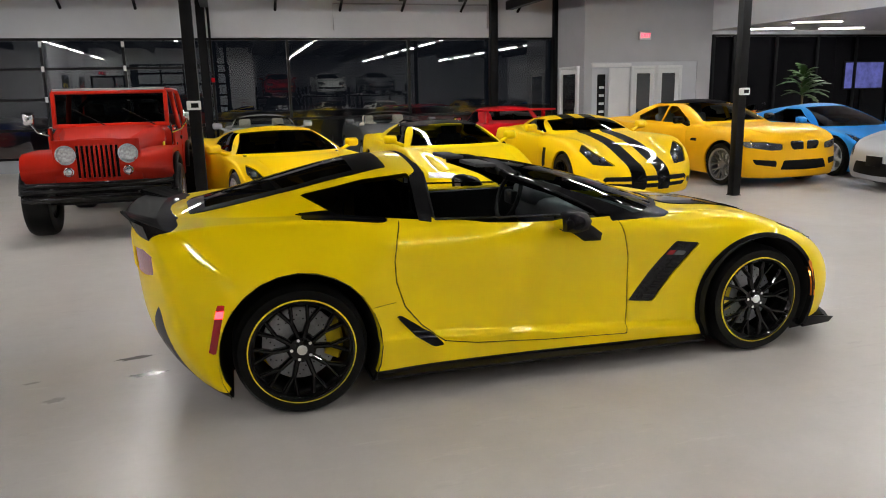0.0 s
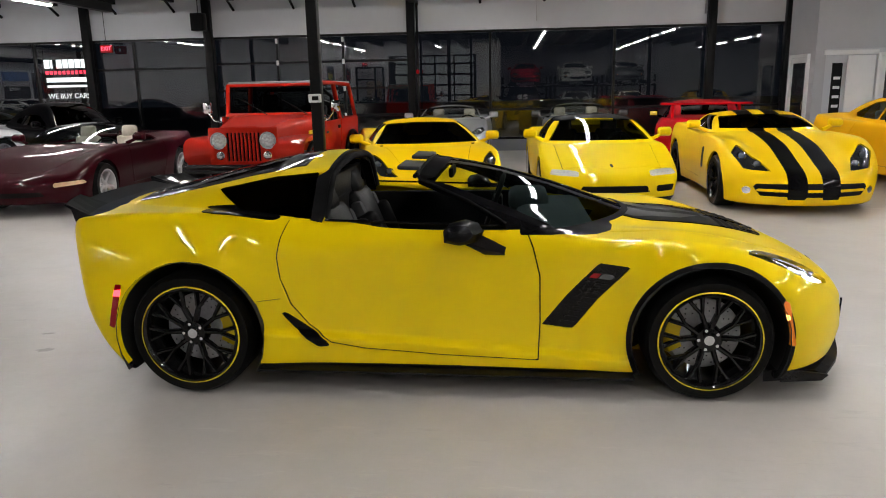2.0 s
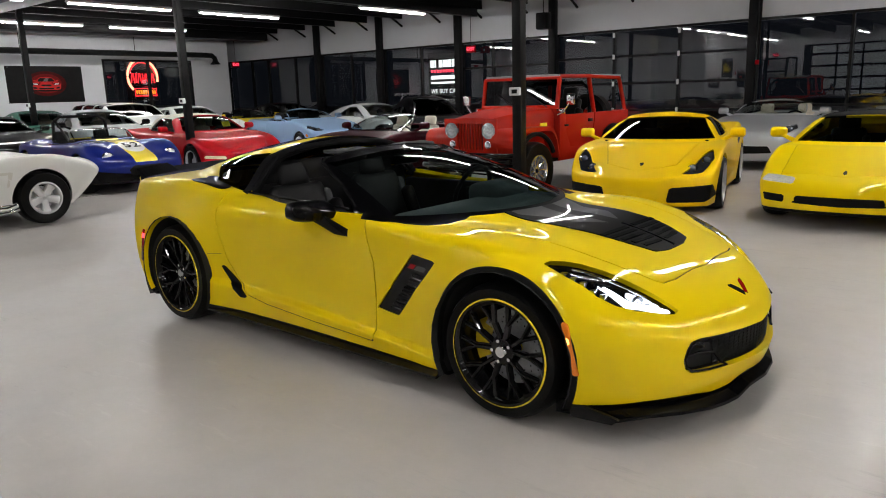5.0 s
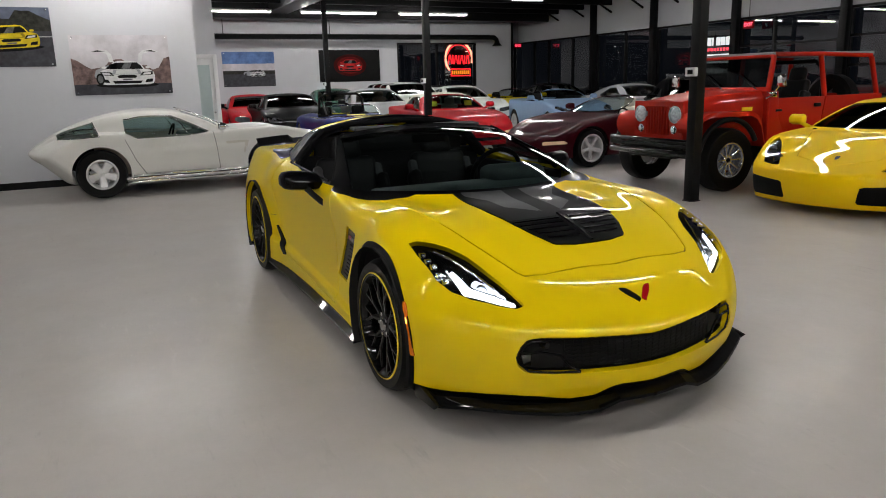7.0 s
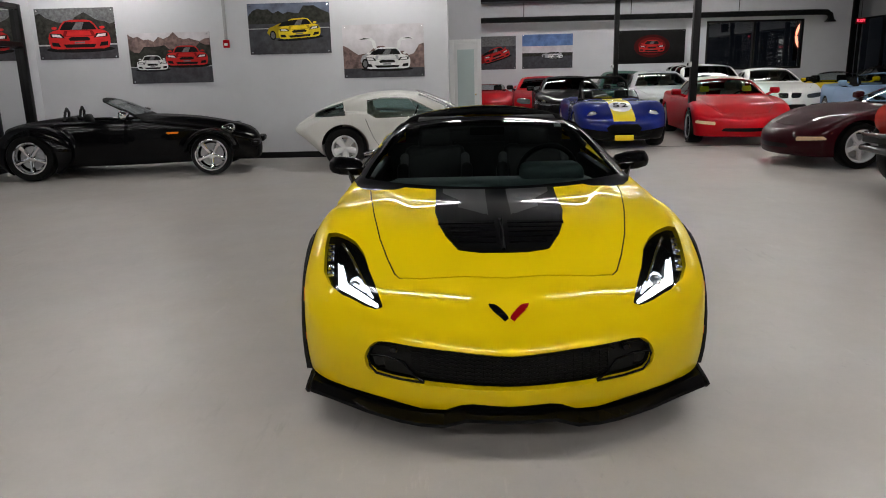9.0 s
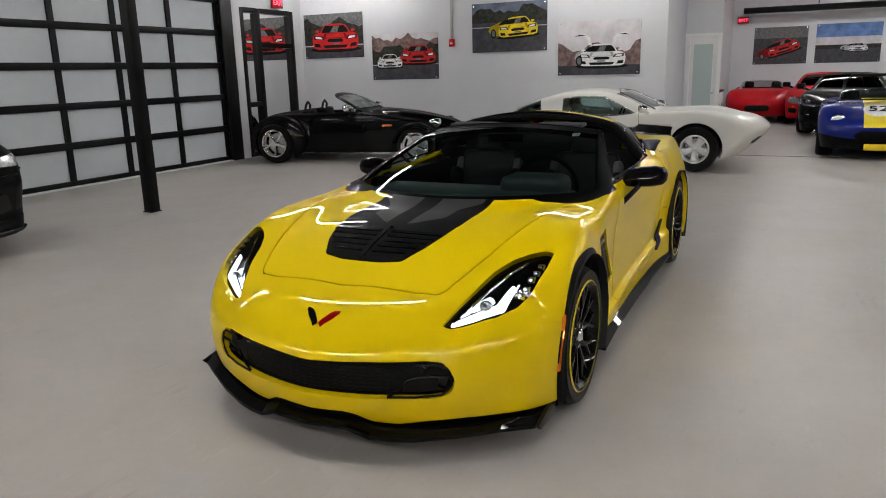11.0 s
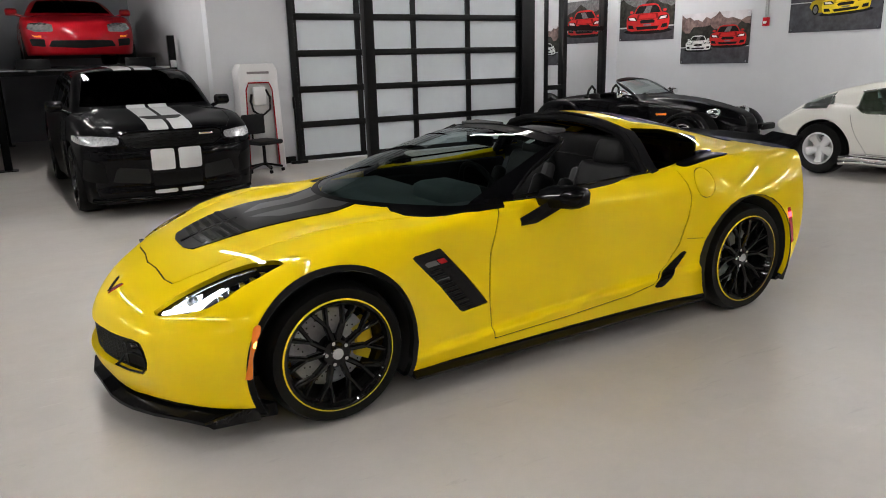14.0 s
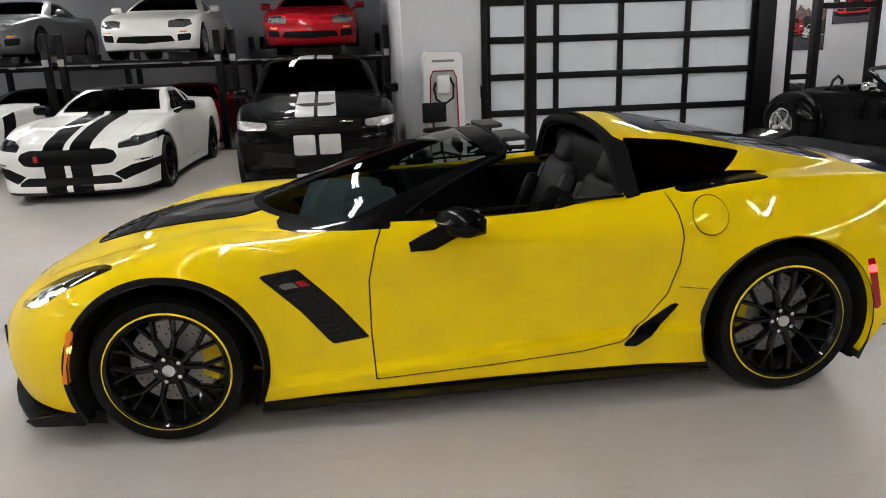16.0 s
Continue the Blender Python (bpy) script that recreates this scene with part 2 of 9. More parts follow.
def sd_poly(u, v, poly):
    """Signed distance to a polygon, negative inside."""
    p = np.stack([u, v], -1)
    d = np.full(u.shape, 1e9)
    inside = np.zeros(u.shape, bool)
    n = len(poly)
    for i in range(n):
        a, b = np.array(poly[i], float), np.array(poly[(i + 1) % n], float)
        e = b - a
        w = p - a
        t = np.clip((w @ e) / max(e @ e, 1e-12), 0, 1)
        d = np.minimum(d, ((w - t[..., None] * e) ** 2).sum(-1))
        cr = (a[1] <= v) & (b[1] > v) | (b[1] <= v) & (a[1] > v)
        if a[1] != b[1]:
            xc = a[0] + (v - a[1]) / (b[1] - a[1]) * e[0]
            inside ^= cr & (u < xc)
    return np.where(inside, -1, 1) * np.sqrt(d)


class Shell:
    """A triangle mesh of a smooth solid, which can be cut into named patches along exact lines."""

    def __init__(self, f, lo, hi, step):
        n = [int(math.ceil((b - a) / step)) + 1 for a, b in zip(lo, hi)]
        if n[1] % 2:
            n[1] += 1
        ax = [lo[0] + np.arange(n[0]) * step, (np.arange(n[1]) - (n[1] - 1) / 2) * step, lo[2] + np.arange(n[2]) * step]
        X, Y, Z = np.meshgrid(*ax, indexing="ij")
        F = f(X, Y, Z)
        S = F < 0
        c = S[:-1, :-1, :-1].astype(np.int8)
        tot = np.zeros(c.shape, np.int8)
        for i in (0, 1):
            for j in (0, 1):
                for k in (0, 1):
                    tot += S[i:n[0] - 1 + i, j:n[1] - 1 + j, k:n[2] - 1 + k]
        act = (tot > 0) & (tot < 8)
        idx = np.full(act.shape, -1)
        idx[act] = np.arange(act.sum())
        I, J, K = np.nonzero(act)
        acc, cnt = np.zeros((len(I), 3)), np.zeros(len(I))
        corners = [(i, j, k) for i in (0, 1) for j in (0, 1) for k in (0, 1)]
        for a in corners:
            for b in corners:
                if sum(b) - sum(a) == 1 and sum(abs(p - q) for p, q in zip(a, b)) == 1:
                    fa, fb = F[I + a[0], J + a[1], K + a[2]], F[I + b[0], J + b[1], K + b[2]]
                    m = (fa < 0) != (fb < 0)
                    t = np.where(m, fa / np.where(m, fa - fb, 1), 0)
                    for q in range(3):
                        acc[:, q] += np.where(m, a[q] + t * (b[q] - a[q]), 0)
                    cnt += m
        P = np.stack([ax[0][I], ax[1][J], ax[2][K]], -1) + acc / cnt[:, None] * step
        quads = []
        for axis in range(3):
            sl0, sl1 = [slice(None)] * 3, [slice(None)] * 3
            sl0[axis], sl1[axis] = slice(0, -1), slice(1, None)
            ch = S[tuple(sl0)] != S[tuple(sl1)]
            i, j, k = np.nonzero(ch)
            u, w = (axis + 1) % 3, (axis + 2) % 3
            g = [i, j, k]
            ok = (g[u] > 0) & (g[w] > 0) & (g[u] < n[u] - 1) & (g[w] < n[w] - 1)
            g = [q[ok] for q in g]
            inside = S[tuple(g)]
            def cell(du, dw):
                h = [q.copy() for q in g]
                h[u] = h[u] - du
                h[w] = h[w] - dw
                return idx[h[0], h[1], h[2]]
            q4 = np.stack([cell(1, 1), cell(0, 1), cell(0, 0), cell(1, 0)], -1)
            q4[~inside] = q4[~inside][:, ::-1]
            quads.append(q4)
        Q = np.concatenate(quads)
        Q = Q[(Q >= 0).all(1)]
        e = step * 0.04
        def grad(P):
            x, y, z = P.T
            return np.stack([f(x + e, y, z) - f(x - e, y, z), f(x, y + e, z) - f(x, y - e, z), f(x, y, z + e) - f(x, y, z - e)], -1) / (2 * e)
        for _ in range(4):
            g = grad(P)
            s = -f(*P.T)[:, None] * g / np.maximum((g * g).sum(1, keepdims=True), 0.05)
            ln = np.linalg.norm(s, axis=1, keepdims=True)
            P = P + s * np.minimum(1, 0.6 * step / np.maximum(ln, 1e-9))
        e = step * 0.35
        g = grad(P)
        self.V, self.N = P, g / np.maximum(np.linalg.norm(g, axis=1, keepdims=True), 1e-9)
        d1 = ((P[Q[:, 0]] - P[Q[:, 2]]) ** 2).sum(1) <= ((P[Q[:, 1]] - P[Q[:, 3]]) ** 2).sum(1)
        self.T = np.concatenate([np.where(d1[:, None], Q[:, [0, 1, 2]], Q[:, [0, 1, 3]]), np.where(d1[:, None], Q[:, [0, 2, 3]], Q[:, [1, 2, 3]])])
        self.tag = np.zeros(len(self.T), int)
        self.names = {"body": 0}

    def cut(self, fn, name, of=("body",)):
        """Faces of the given patches where fn < 0 become the patch name."""
        tid = self.names.setdefault(name, len(self.names))
        sel = np.isin(self.tag, [self.names[o] for o in of if o in self.names])
        return self._divide(fn(*self.V.T), sel, tid)

    def _divide(self, val, sel, tid):
        val = np.where(np.abs(val) < 1e-5, 1e-5, val)
        s = val[self.T] < 0
        cnt = s.sum(1)
        if tid is not None:
            self.tag[sel & (cnt == 3)] = tid
        mix = np.nonzero(sel & (cnt > 0) & (cnt < 3))[0]
        if not len(mix):
            return self
        T, ss, old = self.T[mix], s[mix], self.tag[mix]
        into = old if tid is None else tid
        lone = np.where(ss.sum(1) == 1, ss.argmax(1), (~ss).argmax(1))
        r = np.arange(len(T))
        a, b, c = T[r, lone], T[r, (lone + 1) % 3], T[r, (lone + 2) % 3]

        def mids(p, q):
            lo, hi = np.minimum(p, q), np.maximum(p, q)
            return lo * (len(self.V) + 1) + hi, lo, hi
        k1, l1, h1 = mids(a, b)
        k2, l2, h2 = mids(a, c)
        keys, first, inv = np.unique(np.concatenate([k1, k2]), return_index=True, return_inverse=True)
        lo, hi = np.concatenate([l1, l2])[first], np.concatenate([h1, h2])[first]
        t = (val[lo] / (val[lo] - val[hi]))[:, None]
        nv = self.V[lo] + (self.V[hi] - self.V[lo]) * t
        nn = self.N[lo] + (self.N[hi] - self.N[lo]) * t
        base = len(self.V)
        self.V = np.concatenate([self.V, nv])
        self.N = np.concatenate([self.N, nn / np.linalg.norm(nn, axis=1, keepdims=True)])
        m1, m2 = base + inv[:len(a)], base + inv[len(a):]
        lone_in = ss[r, lone]
        t1, t2, t3 = np.stack([a, m1, m2], -1), np.stack([m1, b, c], -1), np.stack([m1, c, m2], -1)
        keep = np.ones(len(self.T), bool)
        keep[mix] = False
        self.T = np.concatenate([self.T[keep], t1, t2, t3])
        self.tag = np.concatenate([self.tag[keep], np.where(lone_in, into, old), np.where(lone_in, old, into), np.where(lone_in, old, into)])
        return self

    def groove(self, pts, wdt, where, plane="xz", name="gap", of=("body",)):
        """A shut line of half width wdt along an open line; where(x, y, z) < 0 bounds it."""
        def uv():
            x, y, z = self.V.T
            return (x, z) if plane == "xz" else (x, np.abs(y))

        def dist(p, q):
            u, v = uv()
            eu, ev = q[0] - p[0], q[1] - p[1]
            t = np.clip(((u - p[0]) * eu + (v - p[1]) * ev) / (eu * eu + ev * ev), 0, 1)
            return np.hypot(u - p[0] - t * eu, v - p[1] - t * ev), ((v - p[1]) * eu - (u - p[0]) * ev) / math.hypot(eu, ev)
        tags = [self.names[o] for o in of if o in self.names]
        for p, q in zip(pts, pts[1:]):
            d, side = dist(p, q)
            near = (d < 0.05) & (where(*self.V.T) < 0)
            self._divide(side, np.isin(self.tag, tags) & near[self.T].all(1), None)
        d = np.full(len(self.V), 1e9)
        for p, q in zip(pts, pts[1:]):
            d = np.minimum(d, dist(p, q)[0])
        tid = self.names.setdefault(name, len(self.names))
        return self._divide(np.maximum(d - wdt, where(*self.V.T)), np.isin(self.tag, tags), tid)

    def y_at(self, x, z):
        """The half width of the shell at a place in side view."""
        d = (self.V[:, 0] - x) ** 2 + (self.V[:, 2] - z) ** 2 + np.where(self.V[:, 1] > 0.3, 0, 9)
        return float(self.V[d.argmin(), 1])

    def z_at(self, x, y):
        d = (self.V[:, 0] - x) ** 2 + (self.V[:, 1] - y) ** 2 + np.where(self.V[:, 2] > 0.4, 0, 9)
        return float(self.V[d.argmin(), 2])

    def patch(self, name, tags, side=0, offset=0.0, skirt=0.0, thick=0.0):
        """The mesh of some patches, pushed out by offset, with an edge of that depth turned in along its border."""
        tags = (tags,) if isinstance(tags, str) else tags
        sel = np.isin(self.tag, [self.names[t] for t in tags if t in self.names])
        T = self.T[sel]
        if side:
            T = T[self.V[T].mean(1)[:, 1] * side > 0]
        if not len(T):
            return None
        used, inv = np.unique(T, return_inverse=True)
        T = inv.reshape(-1, 3)
        V, N = self.V[used] + self.N[used] * offset, self.N[used]
        if skirt:
            E = np.concatenate([T[:, [0, 1]], T[:, [1, 2]], T[:, [2, 0]]])
            key = np.minimum(E[:, 0], E[:, 1]) * len(V) + np.maximum(E[:, 0], E[:, 1])
            u, first, num = np.unique(key, return_index=True, return_counts=True)
            B = E[first[num == 1]]
            k = len(V)
            bv = np.unique(B)
            mp = np.full(k, -1)
            mp[bv] = np.arange(len(bv))
            side_n = np.zeros((k, 3))
            for q in (0, 1):
                d = np.cross(V[B[:, 1]] - V[B[:, 0]], N[B[:, q]])
                np.add.at(side_n, B[:, q], d)
            side_n = side_n[bv] / np.maximum(np.linalg.norm(side_n[bv], axis=1, keepdims=True), 1e-9)
            top, low = V[bv], V[bv] - N[bv] * skirt
            t0, t1 = mp[B[:, 0]] + k, mp[B[:, 1]] + k
            m = len(bv)
            T = np.concatenate([T, np.stack([t0, t0 + m, t1], -1), np.stack([t1, t0 + m, t1 + m], -1)])
            V = np.concatenate([V, top, low])
            N = np.concatenate([N, side_n, side_n])
        me = bpy.data.meshes.new(name)
        me.vertices.add(len(V))
        me.vertices.foreach_set("co", V.astype(np.float32).ravel())
        me.loops.add(len(T) * 3)
        me.loops.foreach_set("vertex_index", T.astype(np.int32).ravel())
        me.polygons.add(len(T))
        me.polygons.foreach_set("loop_start", np.arange(len(T), dtype=np.int32) * 3)
        me.polygons.foreach_set("use_smooth", np.ones(len(T), bool))
        me.update(calc_edges=True)
        me.normals_split_custom_set_from_vertices(N.astype(np.float32))
        return me


# ---------------------------------------------------------------- the hall
WALL = mat("white painted plaster", (0.575, 0.58, 0.61), rough=0.75, vary=0.04, scale=1.5, bump=0.06, bscale=90)
WALL_GREY = mat("grey painted wall", (0.46, 0.46, 0.48), rough=0.75, vary=0.05, scale=1.5, bump=0.06, bscale=90)
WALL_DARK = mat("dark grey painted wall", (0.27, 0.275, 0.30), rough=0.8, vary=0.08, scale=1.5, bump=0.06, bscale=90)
CEIL = mat("black painted deck", (0.012, 0.012, 0.013), rough=0.85, vary=0.25, scale=3, bump=0.1)
IRON = mat("black painted steel", (0.006, 0.006, 0.0065), rough=0.42, spec=0.15, vary=0.2, scale=10, bump=0.08, bscale=80)
FRAME_BLACK = mat("black aluminium frame", (0.005, 0.005, 0.0055), rough=0.35, spec=0.2, vary=0.15, scale=8)
WHITE_TRIM = mat("white painted trim", (0.74, 0.74, 0.74), rough=0.45, vary=0.03, scale=5)
FROSTED = mat("frosted polycarbonate pane", (0.60, 0.64, 0.68), rough=0.28, vary=0.07, scale=1.3, coat=0.3)
LIGHT_TUBE = mat("lit fluorescent tube", (1.0, 0.98, 0.95), emit=68.0)


def floor_material():
    m = bpy.data.materials.new("polished grey epoxy floor")
    m.use_nodes = True
    nt = m.node_tree
    b = nt.nodes["Principled BSDF"]
    tc = nt.nodes.new("ShaderNodeTexCoord")

    def noise_at(scale, detail, rough=0.6, vec=None):
        n = nt.nodes.new("ShaderNodeTexNoise")
        n.inputs["Scale"].default_value, n.inputs["Detail"].default_value, n.inputs["Roughness"].default_value = scale, detail, rough
        nt.links.new(vec or tc.outputs["Object"], n.inputs["Vector"])
        return n.outputs["Fac"]

    def ramp(fac, a, b2, lo, hi):
        r = nt.nodes.new("ShaderNodeMapRange")
        for k, v in zip(("From Min", "From Max", "To Min", "To Max"), (a, b2, lo, hi)):
            r.inputs[k].default_value = v
        nt.links.new(fac, r.inputs["Value"])
        return r.outputs["Result"]

    def times(a, c):
        q = nt.nodes.new("ShaderNodeMath")
        q.operation = "MULTIPLY"
        nt.links.new(a, q.inputs[0])
        nt.links.new(c, q.inputs[1])
        return q.outputs[0]
    def stretched(turn, sx, sy, off):
        mp = nt.nodes.new("ShaderNodeMapping")
        mp.inputs["Location"].default_value = (off, off * 0.7, 0)
        mp.inputs["Rotation"].default_value = (0, 0, turn)
        mp.inputs["Scale"].default_value = (sx, sy, 1)
        nt.links.new(tc.outputs["Object"], mp.inputs["Vector"])
        return mp.outputs["Vector"]
    broad = ramp(noise_at(0.45, 4), 0.25, 0.75, 0.925, 1.055)
    fine = ramp(noise_at(2.6, 9, 0.72), 0.25, 0.75, 0.925, 1.06)
    fac = times(broad, fine)

    def where(seed_at, lo, hi):
        return ramp(noise_at(0.8, 2, 0.5, stretched(0.0, 1, 1, seed_at)), lo, hi, 0.0, 1.0)

    def scuffs(turn, sx, sy, off, lo, hi, amount, grain=1.6):
        """Faint drag marks in one direction that come and go over the floor."""
        m1 = times(ramp(noise_at(grain, 7, 0.72, stretched(turn, sx, sy, off)), lo, hi, 0.0, 1.0), where(off + 3.1, 0.48, 0.66))
        q = nt.nodes.new("ShaderNodeMath")
        q.operation = "MULTIPLY_ADD"
        q.inputs[1].default_value, q.inputs[2].default_value = amount, 1.0
        nt.links.new(m1, q.inputs[0])
        return q.outputs[0]
    fac = times(fac, scuffs(0.35, 1.3, 7.5, 2.0, 0.58, 0.72, -0.22))
    fac = times(fac, scuffs(-0.5, 1.6, 8.0, 9.0, 0.57, 0.74, 0.18))
    fac = times(fac, scuffs(0.1, 2.2, 5.0, 17.0, 0.60, 0.70, -0.17, 3.0))

    def spot(cx, cy, rx, ry, turn, grain, amount):
        """A stain of ragged outline."""
        mp = nt.nodes.new("ShaderNodeMapping")
        mp.vector_type = "TEXTURE"
        mp.inputs["Location"].default_value = (cx, cy, 0)
        mp.inputs["Rotation"].default_value = (0, 0, turn)
        mp.inputs["Scale"].default_value = (rx, ry, 1)
        nt.links.new(tc.outputs["Object"], mp.inputs["Vector"])
        ln = nt.nodes.new("ShaderNodeVectorMath")
        ln.operation = "LENGTH"
        nt.links.new(mp.outputs["Vector"], ln.inputs[0])
        q = nt.nodes.new("ShaderNodeMath")
        q.operation = "ADD"
        nt.links.new(ramp(ln.outputs["Value"], 0.0, 1.2, 0.62, -0.45), q.inputs[0])
        nt.links.new(noise_at(grain, 6, 0.7, mp.outputs["Vector"]), q.inputs[1])
        return ramp(q.outputs[0], 0.80, 0.92, 1.0, 1.0 - amount)
    wet = times(spot(-2.30, 0.27, 0.34, 0.10, 0.25, 1.6, 0.72), spot(-2.20, -0.05, 0.30, 0.11, 0.22, 1.8, 0.78))
    for sp in ((-2.83, 0.02, 0.15, 0.05, 0.3, 1.5, 0.4), (-2.65, -0.29, 0.17, 0.11, 0.5, 1.4, 0.35)):
        fac = times(fac, spot(*sp))
    fac = times(fac, wet)
    tint = nt.nodes.new("ShaderNodeMix")
    tint.data_type = "RGBA"
    tint.inputs["A"].default_value = (0.462, 0.437, 0.418, 1)
    tint.inputs["B"].default_value = (0.438, 0.400, 0.366, 1)
    nt.links.new(ramp(noise_at(0.9, 5, 0.6), 0.35, 0.70, 0.0, 1.0), tint.inputs["Factor"])
    sc = nt.nodes.new("ShaderNodeVectorMath")
    sc.operation = "SCALE"
    nt.links.new(tint.outputs["Result"], sc.inputs[0])
    nt.links.new(fac, sc.inputs["Scale"])
    nt.links.new(sc.outputs["Vector"], b.inputs["Base Color"])
    nt.links.new(times(ramp(noise_at(1.1, 6, 0.65), 0.25, 0.75, 0.36, 0.50), wet), b.inputs["Roughness"])
    b.inputs["Specular IOR Level"].default_value = 0.30
    b.inputs["Coat Weight"].default_value = 0.15
    nt.links.new(ramp(noise_at(1.8, 5, 0.6), 0.3, 0.7, 0.13, 0.26), b.inputs["Coat Roughness"])
    return m


FLOOR = floor_material()
X_FAR, X_POSTER, Y_GARAGE, Y_WINDOW, X_EAST, Y_BACK = -20.8, -8.50, -7.83, 14.13, 17.2, -15.6
TOP = 4.15


def structure(name, me, material, label, category):
    return tagged(part(name, me, material), label, category, kind="structure")


structure("floor", box("floor", X_FAR - 2.1, X_EAST + 1, Y_BACK - 1, 19.0, -0.2, 0.0), FLOOR, "polished light grey epoxy floor with scuffs and tyre marks", "floor")

# poster wall, a thick return, with the recessed service door at its end
structure("wall_west", box("wall_west", X_POSTER - 2.2, X_POSTER, Y_GARAGE, -0.36, 0, TOP), WALL, "white painted wall hung with car posters", "wall")
structure("baseboard", box("baseboard", X_POSTER, X_POSTER + 0.018, Y_GARAGE, -0.36, 0, 0.11), FRAME_BLACK, "black rubber skirting along the white wall", "baseboard")
for nm, y0, y1, z0, z1 in (("wall_far", -0.36, 8.25, 0, TOP), ("wall_far_corner", 11.50, 13.06, 0, TOP), ("wall_far_sill", 8.25, 11.50, 0, 1.30), ("wall_far_header", 8.25, 11.50, 2.92, TOP)):
    structure(nm, box(nm, X_FAR - 0.3, X_FAR, y0, y1, z0, z1), WALL, "far white painted wall round a dark window", "wall")
structure("wall_recess_side", box("wall_recess_side", X_FAR - 2.0, X_FAR - 0.3, 12.76, 13.06, 0, TOP), WALL, "white painted side of the window recess", "wall")
structure("wall_recess_end", box("wall_recess_end", X_FAR - 2.0, X_FAR - 1.8, 13.06, Y_WINDOW + 0.3, 0, TOP), WALL, "white painted end of the window recess", "wall")
structure("wall_service", box("wall_service", X_FAR, X_POSTER - 2.2, -0.66, -0.36, 0, TOP), WALL, "white painted side wall of the far bay", "wall")
# garage wall: pieces round the roller door opening and the glazed door
GX0, GX1, GZ = -6.35, -1.52, 3.35
structure("wall_south", box("wall_south", GX1, -0.25, Y_GARAGE - 0.3, Y_GARAGE, 0, TOP), WALL, "white painted wall beside the sectional garage door", "wall")
structure("wall_south_header", box("wall_south_header", X_POSTER - 0.2, GX1, Y_GARAGE - 0.3, Y_GARAGE, GZ, TOP), WALL, "white painted wall above the garage door", "wall")
structure("wall_south_pier", box("wall_south_pier", -6.62, GX0, Y_GARAGE - 0.3, Y_GARAGE, 0, GZ), WALL, "narrow white pier between garage door and glazed door", "wall")
structure("wall_south_corner", box("wall_south_corner", X_POSTER - 0.2, -8.22, Y_GARAGE - 0.3, Y_GARAGE, 0, GZ), WALL, "white painted corner beside the glazed door", "wall")
structure("baseboard_south", box("baseboard_south", GX1 + 0.06, -0.25, Y_GARAGE, Y_GARAGE + 0.018, 0, 0.11), FRAME_BLACK, "black rubber skirting by the garage door", "baseboard")
# alcove with the car lifts
structure("wall_alcove_side", box("wall_alcove_side", -0.55, -0.25, Y_BACK, Y_GARAGE - 0.3, 0, TOP), WALL_GREY, "grey side wall of the lift bay", "wall")
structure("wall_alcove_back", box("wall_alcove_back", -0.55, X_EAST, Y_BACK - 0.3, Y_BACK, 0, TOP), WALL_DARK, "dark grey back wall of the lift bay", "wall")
structure("wall_east", box("wall_east", X_EAST, X_EAST + 0.3, Y_BACK - 0.3, 19.0, 0, TOP), WALL, "white painted end wall", "wall")
# yard behind the garage doors
structure("wall_yard", box("wall_yard", X_POSTER - 1.2, -0.55, Y_GARAGE - 3.3, Y_GARAGE - 3.0, 0, TOP), WALL, "white corridor wall behind the glazed door", "wall")

# window wall
WZ0, WZ1 = 0.28, 2.98
structure("wall_north_header", box("wall_north_header", X_FAR - 1.8, 7.0, Y_WINDOW, Y_WINDOW + 0.3, WZ1, TOP), WALL, "white band of wall above the long window", "wall")
structure("wall_north_sill", box("wall_north_sill", X_FAR - 1.8, 7.0, Y_WINDOW, Y_WINDOW + 0.3, 0, WZ0), WALL_DARK, "low dark wall under the long window", "wall")
structure("ceiling", box("ceiling", X_FAR - 2.1, X_EAST + 0.3, Y_BACK - 0.3, 19.0, TOP, TOP + 0.2), CEIL, "black painted open ceiling deck", "ceiling")
structure("ground_outside", box("ground_outside", -140, 60, Y_WINDOW + 0.31, 80, -0.25, -0.021), mat("dark asphalt", (0.04, 0.04, 0.042), rough=0.8, vary=0.2, scale=3, bump=0.3), "dark asphalt forecourt at night", "ground")
structure("ground_west", box("ground_west", -140, X_FAR - 0.31, -60, Y_WINDOW + 0.30, -0.25, -0.02), bpy.data.materials["dark asphalt"], "dark asphalt street at night", "ground")

# mullioned glazing: one thing a bay
POSTS_N = [-22.48, -16.85, -13.8, -10.55, -7.3, -2.1, 5.15, 6.95]


